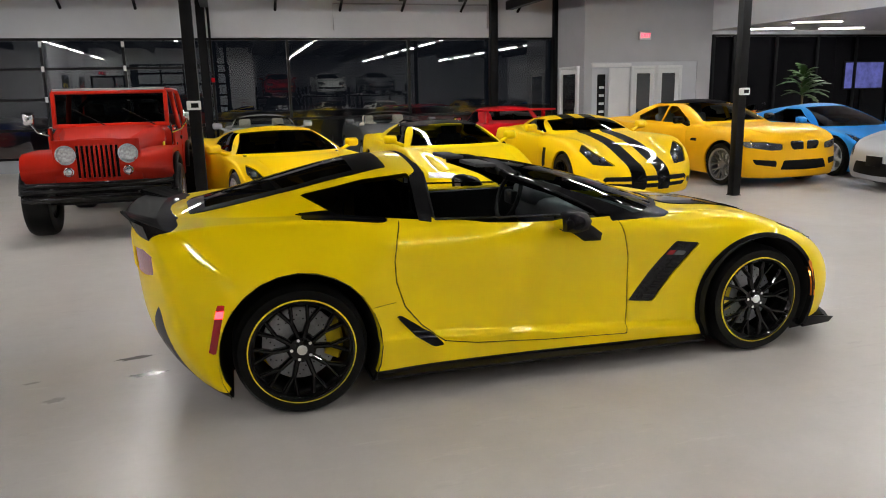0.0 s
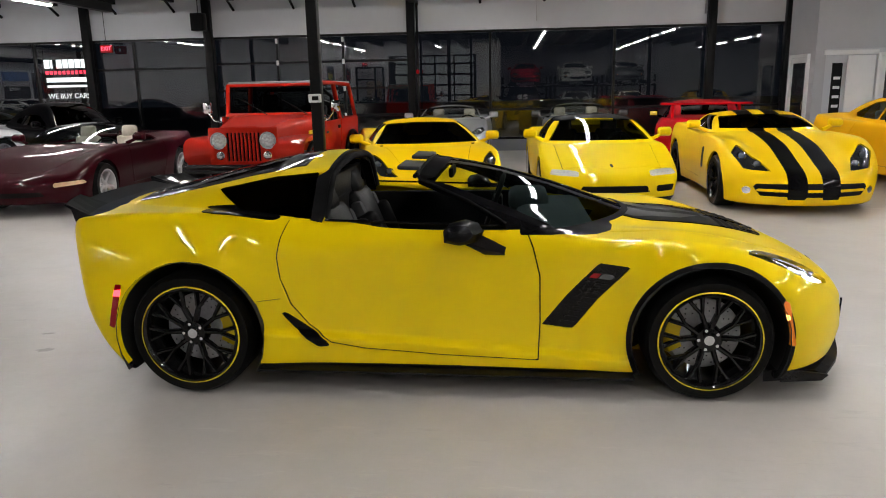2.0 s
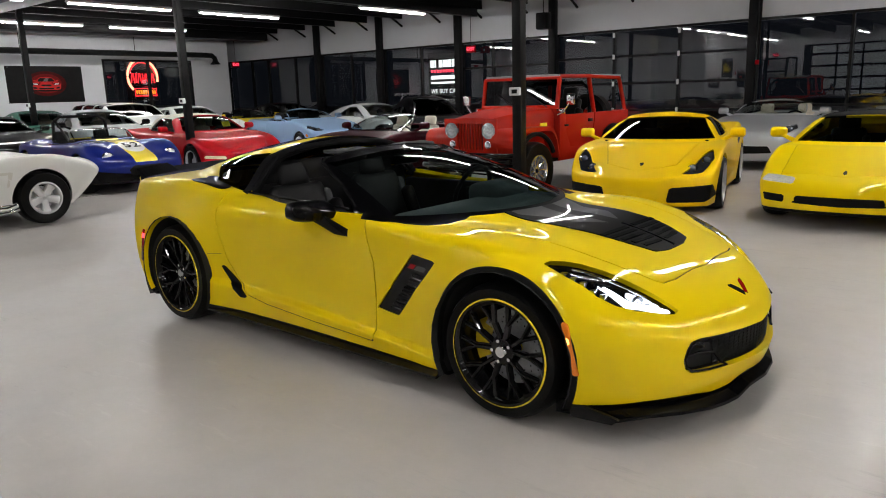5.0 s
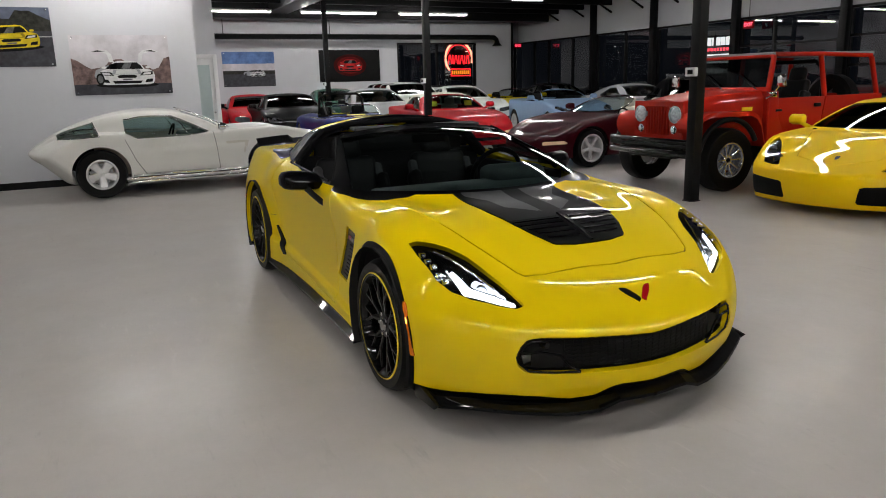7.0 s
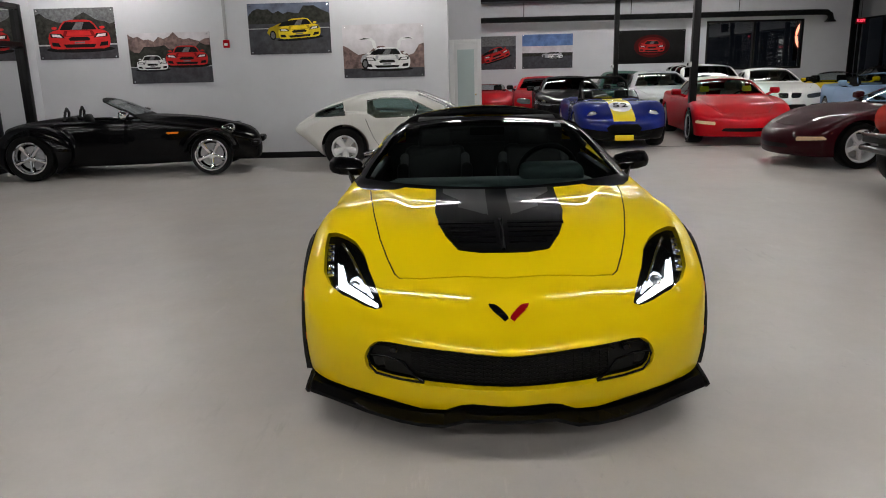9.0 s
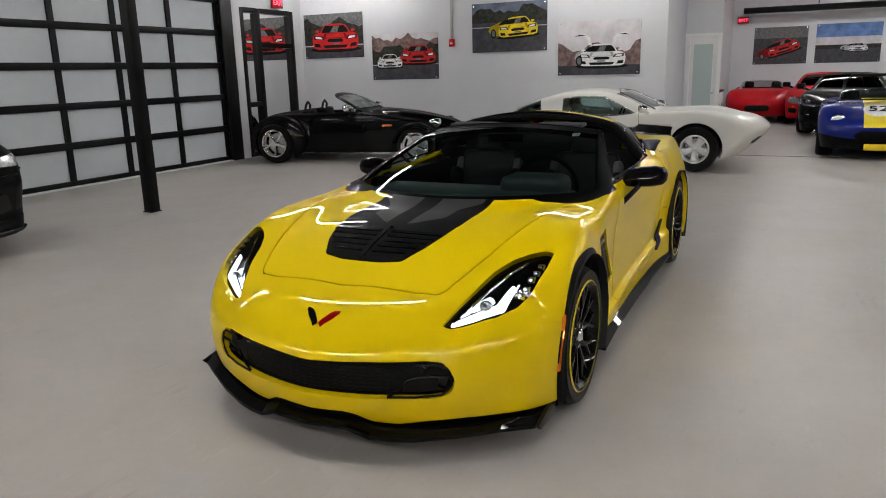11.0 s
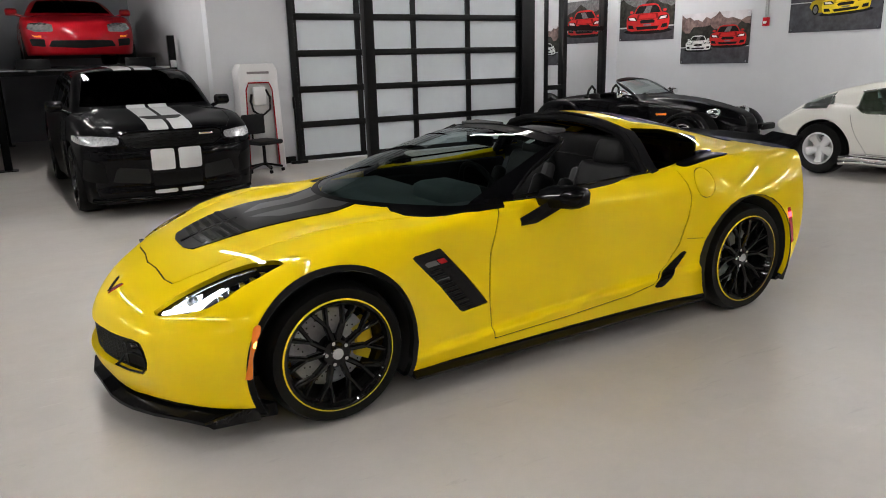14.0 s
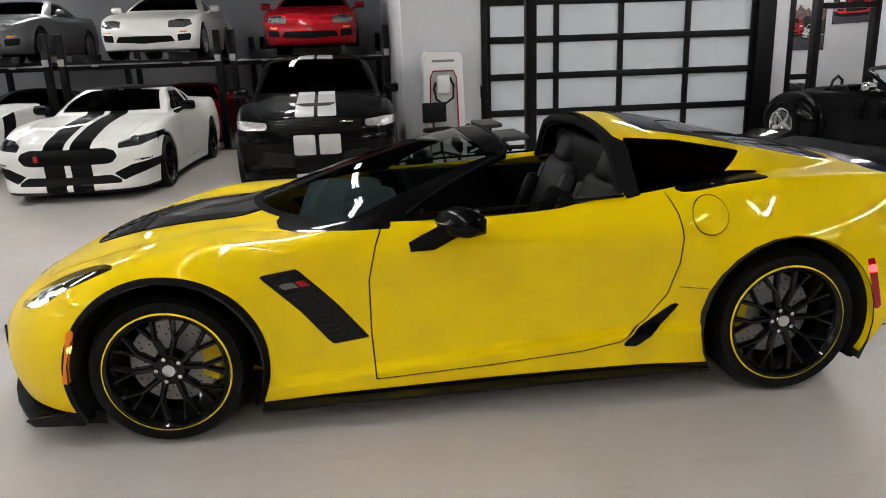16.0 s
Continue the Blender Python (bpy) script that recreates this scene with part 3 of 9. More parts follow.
def window_bay(x0, x1, mullions, rails, pane_material):
    w = thing("window_1", pose(0, 0, 0), "tall dark window bay with black aluminium frame, night outside", "window", "window bays", "structure")
    y0, y1 = Y_WINDOW + 0.06, Y_WINDOW + 0.16
    for z0, z1 in ((WZ0, WZ0 + 0.06), (WZ1 - 0.06, WZ1)):
        part("window_frame", box("window_frame", x0, x1, y0, y1, z0, z1), FRAME_BLACK, w)
    xs = [x0 + 0.03] + [x0 + (x1 - x0) * f for f in mullions] + [x1 - 0.03]
    for x in xs:
        part("mullion", box("mullion", x - 0.03, x + 0.03, y0, y1, WZ0 + 0.06, WZ1 - 0.06), FRAME_BLACK, w)
    zs = [WZ0 + 0.06] + [WZ0 + (WZ1 - WZ0) * f for f in rails] + [WZ1 - 0.06]
    for z in zs[1:-1]:
        for a, b in zip(xs, xs[1:]):
            part("rail", box("rail", a + 0.03, b - 0.03, y0, y1, z - 0.03, z + 0.03), FRAME_BLACK, w)
    for a, b in zip(xs, xs[1:]):
        for c, d in zip(zs, zs[1:]):
            ob = part("pane", mesh("pane", [(a, y0 + 0.05, c), (b, y0 + 0.05, c), (b, y0 + 0.05, d), (a, y0 + 0.05, d)], [(0, 1, 2, 3)]), pane_material, w)
            ob.visible_shadow = False


window_bay(-22.48, -16.85, (0.28, 0.46, 0.74), (), GLASS_WINDOW)
window_bay(-16.85, -13.8, (0.5,), (), GLASS_WINDOW)
window_bay(-13.8, -10.55, (0.5,), (), GLASS_WINDOW)
window_bay(-10.55, -7.3, (0.35,), (0.72,), GLASS_WINDOW)
window_bay(-7.3, -2.1, (0.33, 0.66), (0.25, 0.5, 0.75), GLASS_WINDOW)
window_bay(-2.1, 5.15, (0.27, 0.69), (0.28,), GLASS_WINDOW)
window_bay(5.15, 6.95, (), (0.28,), GLASS_WINDOW)
for x in POSTS_N:
    p = thing("wall_post", pose(x, Y_WINDOW - 0.1, 0), "black steel post against the window wall", "post", "window wall posts", "structure")
    part("post", box("post", -0.10, 0.10, -0.08, 0.08, 0, TOP - 0.02, 0.006), IRON, p)

# free-standing columns, each with a little white sensor box
SENSOR = mat("white plastic box", (0.7, 0.7, 0.7), rough=0.4)
for x, y, s in ((-1.99, 4.34, 1), (5.5, 4.66, 1), (-9.75, 4.42, 1), (-1.63, -5.12, 0), (-16.9, 4.4, 1)):
    c = thing("column", pose(x, y, 0, 0, 0, 0), "square black painted steel column standing on the floor", "column", "hall columns", "structure")
    part("shaft", box("shaft", -0.065, 0.065, -0.065, 0.065, 0, TOP - 0.02, 0.008), IRON, c)
    part("base_plate", box("base_plate", -0.075, 0.075, -0.075, 0.075, 0.0, 0.012, 0.003), IRON, c)
    if s:
        b = part("sensor_box", box("sensor_box", -0.075, 0.075, -0.125, -0.066, 1.46, 1.56, 0.012), SENSOR, c, "small white sensor box")
        part("grille", box("grille", -0.03, 0.05, -0.129, -0.126, 1.485, 1.535), TRIM, b)

# office block in the corner of the window wall
OX, OY = 6.97, 12.4
structure("wall_office_side", box("wall_office_side", OX - 0.02, OX + 0.2, OY, Y_WINDOW, 0, TOP), WALL_GREY, "grey painted side wall of the office block", "wall")
structure("wall_office_front", box("wall_office_front", OX + 0.2, 10.6, OY, OY + 0.2, 2.25, TOP), WALL_GREY, "grey painted front wall of the office block", "wall")
structure("wall_office_pier", box("wall_office_pier", 10.2, 10.6, OY, OY + 0.2, 0, 2.25), WALL_GREY, "grey pier at the end of the office front", "wall")

# ceiling joists and lamps
for i, x in enumerate(np.arange(-19.12, X_EAST, 1.56)):
    structure("joist", box("joist", x - 0.05, x + 0.05, Y_BACK + 0.1, Y_WINDOW - 0.02, TOP - 0.30, TOP - 0.003), IRON, "black steel ceiling joist", "joist")


def tube_lamp(x, y):
    w = thing("ceiling_lamp", pose(x, y, 3.62), "long white fluorescent batten under the black ceiling, a few added as fill", "ceiling lamp", "ceiling lamps")
    part("housing", box("housing", -0.07, 0.07, -1.22, 1.22, 0.03, 0.09, 0.01), SENSOR, w)
    for s in (-0.035, 0.035):
        part("lamp_tube", cyl("lamp_tube", (s, -1.18, 0.012), (s, 1.18, 0.012), 0.016, n=8), LIGHT_TUBE, w, "glowing white tube")
    for s in (-0.9, 0.9):
        part("hanger", cyl("hanger", (0, s, 0.09), (0, s, TOP - 3.62), 0.006, n=6), IRON, w)


# row x -13.3: battens at y 1.9 and 5.2 added to brighten far bay
for x in (-17.9, -13.3, -7.6, -3.3, 1.7, 6.7, 11.7):
    for y in (-12.4, -8.9, -4.9, -1.5, 1.9, 5.2, 8.4, 11.7):
        if (x < X_POSTER + 0.6 and y < -0.2) or (x < -0.6 and y < -7) or (x > 5 and y > 11) or (x == -3.3 and -2 < y < 2) or (x < 5 and y == -12.4) or (x < -7 and y > 11) or (x > 10 and y > 8):
            continue
        # this batten is moved off its row to brighten the band above the window
        if x == -3.3 and y == 11.7:
            tube_lamp(-10.2, 10.9)
            continue
        tube_lamp(x, y - 1.5 if x == -7.6 and y == -4.9 else 10.7 if y == 11.7 else y)


# short raking struts between the joists and the band above the long window
for x in np.arange(-19.12, 6.0, 1.56):
    structure("strut", tube("strut", [(x + 0.02, Y_WINDOW - 0.005, 3.62), (x + 0.02, Y_WINDOW - 0.55, TOP - 0.25)], 0.035, 6), IRON, "short raking steel strut", "strut")
# white hinge plates on the sectional glazing
for f in (0.33, 0.66, 0.985):
    for g in (0.25, 0.5, 0.75, 0.95):
        structure("hinge_plate", box("hinge_plate", -7.3 + 5.2 * f - 0.03, -7.3 + 5.2 * f + 0.03, Y_WINDOW + 0.035, Y_WINDOW + 0.058, WZ0 + (WZ1 - WZ0) * g - 0.06, WZ0 + (WZ1 - WZ0) * g + 0.06, 0.008), SENSOR, "small white hinge plate", "hinge")


# ---------------------------------------------------------------- cars
def car_field(P):
    sg = P.get("fair", 0.05)
    W, ZC, ZB, PROF = fair(P["width"], 2 * sg), fair(P["hood"], sg), fair(P["crest"], sg), fair(P["prof"], sg)
    XF, XR = fair(P["front"], sg), fair(P["rear"], sg)
    bow_f, bow_r = P["bow"]
    s0, s1 = P.get("shoulder", (0.40, 0.82))
    k = P.get("round", 0.06)
    zlow = P.get("low", 0.14)
    roof = P.get("roof")
    if roof:
        RZ, RB = fair(roof["top"], sg), fair(roof["base"], sg)
        lean = roof.get("lean", 0.75)
        crown = roof.get("crown", 0.05)
        gz = roof["belt"]
        gx0, gx1 = min(q[0] for q in roof["top"]), max(q[0] for q in roof["top"])
    wmax = max(v for _, v in P["width"])
    waist = P.get("waist")
    if waist:
        PW = fair(waist["prof"], 0.02)
    nose_x = max(v for _, v in P["front"])

    def f(x, y, z):
        a = np.abs(y)
        w = W(x)
        top = ZC(x) + (ZB(x) - ZC(x)) * step01(s0, s1, a / w)
        top = top - P.get("hood_crown", 0.0) * step01(0.35, 1.0, x) * (a / w) ** 2
        q = a / wmax
        kf = k + P.get("soft_nose", 0.0) * step01(nose_x - 1.25, nose_x - 0.35, x)
        side = w * PROF(z)
        if waist:
            mid = step01(waist["x"][0], waist["x"][1], x) * (1 - step01(waist["x"][2], waist["x"][3], x))
            ledge = waist["ledge"] - waist["rise"] * x
            side = side + mid * (w * PW(z) + waist["kick"] * step01(ledge + 0.022, ledge - 0.022, z) - side)
        d = smax(z - top, (a - side) * 0.95, kf)
        d = smax(d, (x - (XF(z) - bow_f[0] * q ** bow_f[1])) * 0.9, kf)
        d = smax(d, (XR(z) + bow_r[0] * q ** bow_r[1] - x) * 0.9, k)
        d = smax(d, zlow - z, 0.03)
        for (bx, by, bz, rx, ry, rz, kk) in P.get("bulges", ()):
            e = np.sqrt(((x - bx) / rx) ** 2 + ((a - by) / ry) ** 2 + ((z - bz) / rz) ** 2) - 1
            d = smin(d, e * min(rx, ry, rz), kk)
        if roof:
            xw = x + roof.get("wrap", 0.0) * (a / 0.7) ** 2 * step01(-0.30, 0.25, x)
            cr = crown - roof.get("flat_front", 0.0) * step01(-0.45, -0.10, x)
            g = smax((z - RZ(xw) + cr * (a / 0.6) ** 2) * 0.9, (a - (RB(x) - lean * np.maximum(z - gz, 0))) * 0.8, roof.get("k", 0.07))
            g = np.maximum(np.maximum(g, gz - 0.16 - z), np.maximum(x - gx1, gx0 - x))
            d = smin(d, g, roof.get("join", 0.02))
        return d
    return f


def wheel(parent, x, y, r, wdt, rim_r, rim_mat, style, side, ring=None, caliper=None, cap=None, deep=0.0):
    """A road wheel whose outer face looks to +y for side 1."""
    w = part("wheel", lathe("tyre_body", [(rim_r - 0.012, -wdt / 2 + 0.012), (rim_r + 0.012, -wdt / 2), (r * 0.93, -wdt / 2 - 0.004), (r - 0.006, -wdt / 2 + 0.028), (r, -wdt / 2 + 0.06), (r, wdt / 2 - 0.06), (r - 0.006, wdt / 2 - 0.028), (r * 0.93, wdt / 2 + 0.004), (rim_r + 0.012, wdt / 2), (rim_r - 0.012, wdt / 2 - 0.012)]), RUBBER, parent, "black rubber tyre", pose(x, y, r, 0, 0, 0 if side > 0 else 180))
    o = wdt / 2
    part("rim", lathe("rim", [(rim_r, o - 0.004), (rim_r + 0.010, o + 0.004), (rim_r - 0.006, o + 0.006), (rim_r - 0.02, o - 0.012), (rim_r - 0.028, o - 0.06), (rim_r - 0.035, -o + 0.03)]), rim_mat, w)
    hub = o - 0.045 - deep
    bm = bmesh.new()
    n, wid = {"fork": (0, 0.0), "five": (5, 0.07), "star": (5, 0.10), "seven": (7, 0.04), "ten": (10, 0.03)}[style]
    for i in range(n):
        a = 2 * math.pi * (i + 0.5) / n + 0.3
        c, s = math.cos(a), math.sin(a)
        p0 = Vector((c * 0.03, hub + 0.004, s * 0.03))
        p1 = Vector((c * (rim_r - 0.012), o - 0.018, s * (rim_r - 0.012)))
        t = Vector((-s, 0, c))
        m0 = p0.lerp(p1, 0.5) + Vector((0, -0.010, 0))
        ws = (wid * 0.62, wid * 0.5, wid * 0.72) if style != "five" else (wid * 0.5, wid * 0.42, wid * 0.6)
        vs = []
        for p, h in zip((p0, m0, p1), ws):
            vs.append([bm.verts.new(p + t * h * u + Vector((0, v, 0))) for u, v in ((-1, -0.03), (-0.75, 0.0), (-0.3, 0.006), (0.3, 0.006), (0.75, 0.0), (1, -0.03))])
        for A, B in zip(vs, vs[1:]):
            for j in range(5):
                bm.faces.new((A[j], A[j + 1], B[j + 1], B[j]))
    if style == "fork":
        def beam(p, q, wa, wb, da, db):
            ax = (q - p).normalized()
            t = ax.cross(Vector((0, 1, 0))).normalized()
            A, B2 = ([bm.verts.new(c + t * h * u + Vector((0, v * d, 0))) for u, v in ((-1, -1), (-1, -0.25), (-0.45, 0), (0.45, 0), (1, -0.25), (1, -1))] for c, h, d in ((p, wa, da), (q, wb, db)))
            for j in range(5):
                bm.faces.new((A[j], A[j + 1], B2[j + 1], B2[j]))
            bm.faces.new(A)
            bm.faces.new(list(reversed(B2)))

        def at(rad, ang, y):
            return Vector((rad * math.cos(ang), y, rad * math.sin(ang)))
        for i in range(10):
            c0 = 2 * math.pi * (i // 2) / 5 + 0.3 + (0.20 if i % 2 else -0.20)
            c1 = 2 * math.pi * (i // 2) / 5 + 0.3 + (math.pi / 10 if i % 2 else -math.pi / 10)
            knee = at(rim_r * 0.55, c0 + (c1 - c0) * 0.7, hub + 0.016)
            beam(at(0.055, c0, hub + 0.004), knee, 0.013, 0.012, 0.030, 0.030)
            for dv in (-0.16, 0.16):
                beam(knee, at(rim_r - 0.010, c1 + dv * (1.0 if (dv > 0) == bool(i % 2) else 0.9), o - 0.014), 0.0085, 0.0105, 0.026, 0.030)
    part("spokes", bm_mesh("spokes", bm, angle=35), rim_mat, w)
    part("hub_cap", lathe("hub_cap", [(0.0, hub + 0.014), (0.022, hub + 0.012), (0.030, hub + 0.008), (0.062, hub + 0.004), (0.075, hub - 0.012), (0.078, hub - 0.05)], 24), rim_mat, w)
    if cap:
        part("centre_badge", lathe("centre_badge", [(0.0, hub + 0.019), (0.026, hub + 0.018), (0.031, hub + 0.010)], 20), cap, w)
        for i in range(5):
            a = 2 * math.pi * i / 5
            part("wheel_nut", cyl("wheel_nut", (0.052 * math.cos(a), hub - 0.01, 0.052 * math.sin(a)), (0.052 * math.cos(a), hub + 0.012, 0.052 * math.sin(a)), 0.009, n=6), CHROME, w)
    if ring:
        part("rim_line", lathe("rim_line", [(rim_r + 0.012, o + 0.0035), (rim_r + 0.009, o + 0.0075), (rim_r + 0.005, o + 0.0085)], 64), ring, w, "thin yellow line round the rim")
    part("brake_disc", lathe("brake_disc", [(0.05, -0.01), (rim_r * 0.74, -0.01), (rim_r * 0.74, 0.012), (0.05, 0.012)], 36), STEEL, w)
    if style == "fork":
        vs, fs = [], []
        for ring_r, num, off in ((0.50, 18, 0.0), (0.58, 18, 0.12), (0.66, 18, 0.24)):
            for i in range(num):
                a = 2 * math.pi * i / num + off
                k = len(vs)
                vs += [(rim_r * ring_r * math.cos(a) + 0.0045 * math.cos(b), 0.0135, rim_r * ring_r * math.sin(a) + 0.0045 * math.sin(b)) for b in np.linspace(0, 2 * math.pi, 6, endpoint=False)]
                fs.append(tuple(range(k + 5, k - 1, -1)))
        tagged(part("disc_holes", mesh("disc_holes", vs, fs), GAP, w), "drilled holes of the brake disc", kind="stuff")
    if caliper:
        vs, fs = [], []
        pts = []
        for i in range(9):
            a = caliper[1] + (i / 8 - 0.5) * 0.95
            for rr, yy in ((rim_r * 0.52, 0.045), (rim_r * 0.80, 0.045), (rim_r * 0.86, 0.02), (rim_r * 0.86, -0.05), (rim_r * 0.52, -0.05)):
                vs.append((rr * math.cos(a), yy, rr * math.sin(a)))
        for i in range(8):
            for j in range(5):
                j2 = (j + 1) % 5
                fs.append((i * 5 + j, i * 5 + j2, i * 5 + 5 + j2, i * 5 + 5 + j))
        fs += [(0, 1, 2, 3, 4), (44, 43, 42, 41, 40)]
        part("brake_caliper", mesh("brake_caliper", vs, fs), caliper[0], w, "yellow brake caliper")
    return w


def arch_fn(x0, z0, r, ymin):
    return lambda x, y, z: np.maximum(np.hypot(x - x0, z - z0) - r, ymin - np.abs(y))


def side_fn(poly, ymin=0.35):
    return lambda x, y, z: np.maximum(sd_poly(x, z, poly), ymin - np.abs(y))


def top_fn(poly, zmin=0.0):
    return lambda x, y, z: np.maximum(sd_poly(x, np.abs(y), poly), zmin - z)


def front_fn(poly, xmin):
    return lambda x, y, z: np.maximum(sd_poly(np.abs(y), z, poly), xmin - x)


def rear_fn(poly, xmax):
    return lambda x, y, z: np.maximum(sd_poly(np.abs(y), z, poly), x - xmax)


def well(parent, x, z, r, y0, y1, edge=None):
    """Dark half-round liner in a wheel opening, both sides."""
    for s in (1, -1):
        vs, fs = [], []
        n = 18
        for i in range(n + 1):
            a = -0.5 + (math.pi + 1.0) * i / n if edge is None else 0.12 + (math.pi - 0.24) * i / n
            out = y1 if edge is None else max(y0 + 0.02, min(y1, edge(x + r * math.cos(a), z + r * math.sin(a)) - 0.012))
            for yy in (y0, out):
                vs.append((x + (r + 0.004) * math.cos(a), s * yy, z + (r + 0.004) * math.sin(a)))
        for i in range(n):
            fs.append((2 * i, 2 * i + 1, 2 * i + 3, 2 * i + 2))
        k = len(vs)
        vs.append((x, s * y0, z))
        fs += [(2 * i, 2 * i + 2, k) for i in range(n)]
        part("wheel_well", mesh("wheel_well", vs, fs, True), WELL, parent)


def seat(parent, x, y, z, material, h=0.62, tilt=-14, w=0.46):
    m = pose(x, y, z)
    bm = bmesh.new()
    add_box(bm, -0.25, 0.27, -w / 2, w / 2, -0.10, 0.06, 0.05)
    for s in (-1, 1):
        add_box(bm, -0.22, 0.24, s * (w / 2) - 0.05, s * (w / 2) + 0.04, -0.08, 0.11, 0.04)
    part("seat", bm_mesh("seat", bm, angle=50), material, parent, at=m)
    bm = bmesh.new()
    tm = pose(-0.22, 0, 0.02, 0, tilt, 0)
    add_box(bm, -0.06, 0.06, -w / 2 + 0.02, w / 2 - 0.02, 0, h, 0.05, tm)
    for s in (-1, 1):
        add_box(bm, -0.04, 0.13, s * (w / 2 - 0.01) - 0.045, s * (w / 2 - 0.01) + 0.045, 0.05, h * 0.72, 0.04, tm)
    add_box(bm, -0.05, 0.06, -0.13, 0.13, h - 0.04, h + 0.17, 0.05, tm)
    part("seat_back", bm_mesh("seat_back", bm, angle=50), material, parent, at=m)


def cabin(parent, x0, x1, hw, z0, zbelt, material, wheel_side=1, seats=(0.36,), seat_x=None, seat_h=0.6, tub=None):
    """Dark tub, dashboard, steering wheel and seats seen through the glass."""
    bm = bmesh.new()
    add_box(bm, x0, x1, -hw, hw, z0 - 0.03, z0)
    add_box(bm, x0 - 0.02, x0, -hw, hw, z0, zbelt - 0.02)
    for s in (-1, 1):
        add_box(bm, x0, x1, s * hw - 0.02, s * hw + 0.02, z0, zbelt - 0.04)
    add_box(bm, x0, x1 - 0.3, -0.10, 0.10, z0, z0 + 0.22, 0.03)
    part("cabin_tub", bm_mesh("cabin_tub", bm), tub or LEATHER, parent)
    bm = bmesh.new()
    add_box(bm, x1 - 0.42, x1 + 0.02, -hw, hw, zbelt - 0.32, zbelt - 0.035, 0.06)
    part("dashboard", bm_mesh("dashboard", bm, angle=50), DASH, parent)
    sx = x1 - 0.52
    a = [(sx + 0.17 * math.cos(t) * 0.35, wheel_side * seats[0] + 0.18 * math.sin(t), zbelt - 0.10 + 0.17 * math.cos(t)) for t in np.linspace(0, 2 * math.pi, 24, endpoint=False)]
    part("steering_wheel", tube("steering_wheel", a, 0.016, 8, True), LEATHER, parent)
    px = seat_x if seat_x is not None else (x0 + x1) / 2 - 0.15
    for s in (-1, 1):
        seat(parent, px, s * seats[0], z0 + 0.2, material, h=seat_h)


def mirror(parent, x, y, z, material, side, s=1.0):
    bm = bmesh.new()
    add_box(bm, -0.05 * s, 0.07 * s, 0, 0.20 * s, -0.06 * s, 0.07 * s, 0.04 * s, seg=3)
    for v in bm.verts:
        if v.co.x > 0:
            v.co.z *= 0.75
            v.co.y = v.co.y * 0.9 + 0.01
    bm.normal_update()
    add_cyl(bm, (0.02, 0.05, -0.03 * s), (0.05, -0.09 * s, -0.09 * s), 0.022 * s, 0.03 * s, 10)
    m = pose(x, y, z) @ Matrix.Diagonal((1, side, 1, 1))
    bmesh.ops.transform(bm, matrix=m, verts=bm.verts)
    w = part("wing_mirror", bm_mesh("wing_mirror", bm, angle=50), material, parent)
    vs = [m @ Vector(p) for p in ((-0.052 * s, 0.03 * s, -0.04 * s), (-0.052 * s, 0.18 * s, -0.04 * s), (-0.052 * s, 0.18 * s, 0.05 * s), (-0.052 * s, 0.03 * s, 0.05 * s))]
    part("mirror_glass", mesh("mirror_glass", vs, [(0, 1, 2, 3)]), CHROME, w)


SHELLS = {}


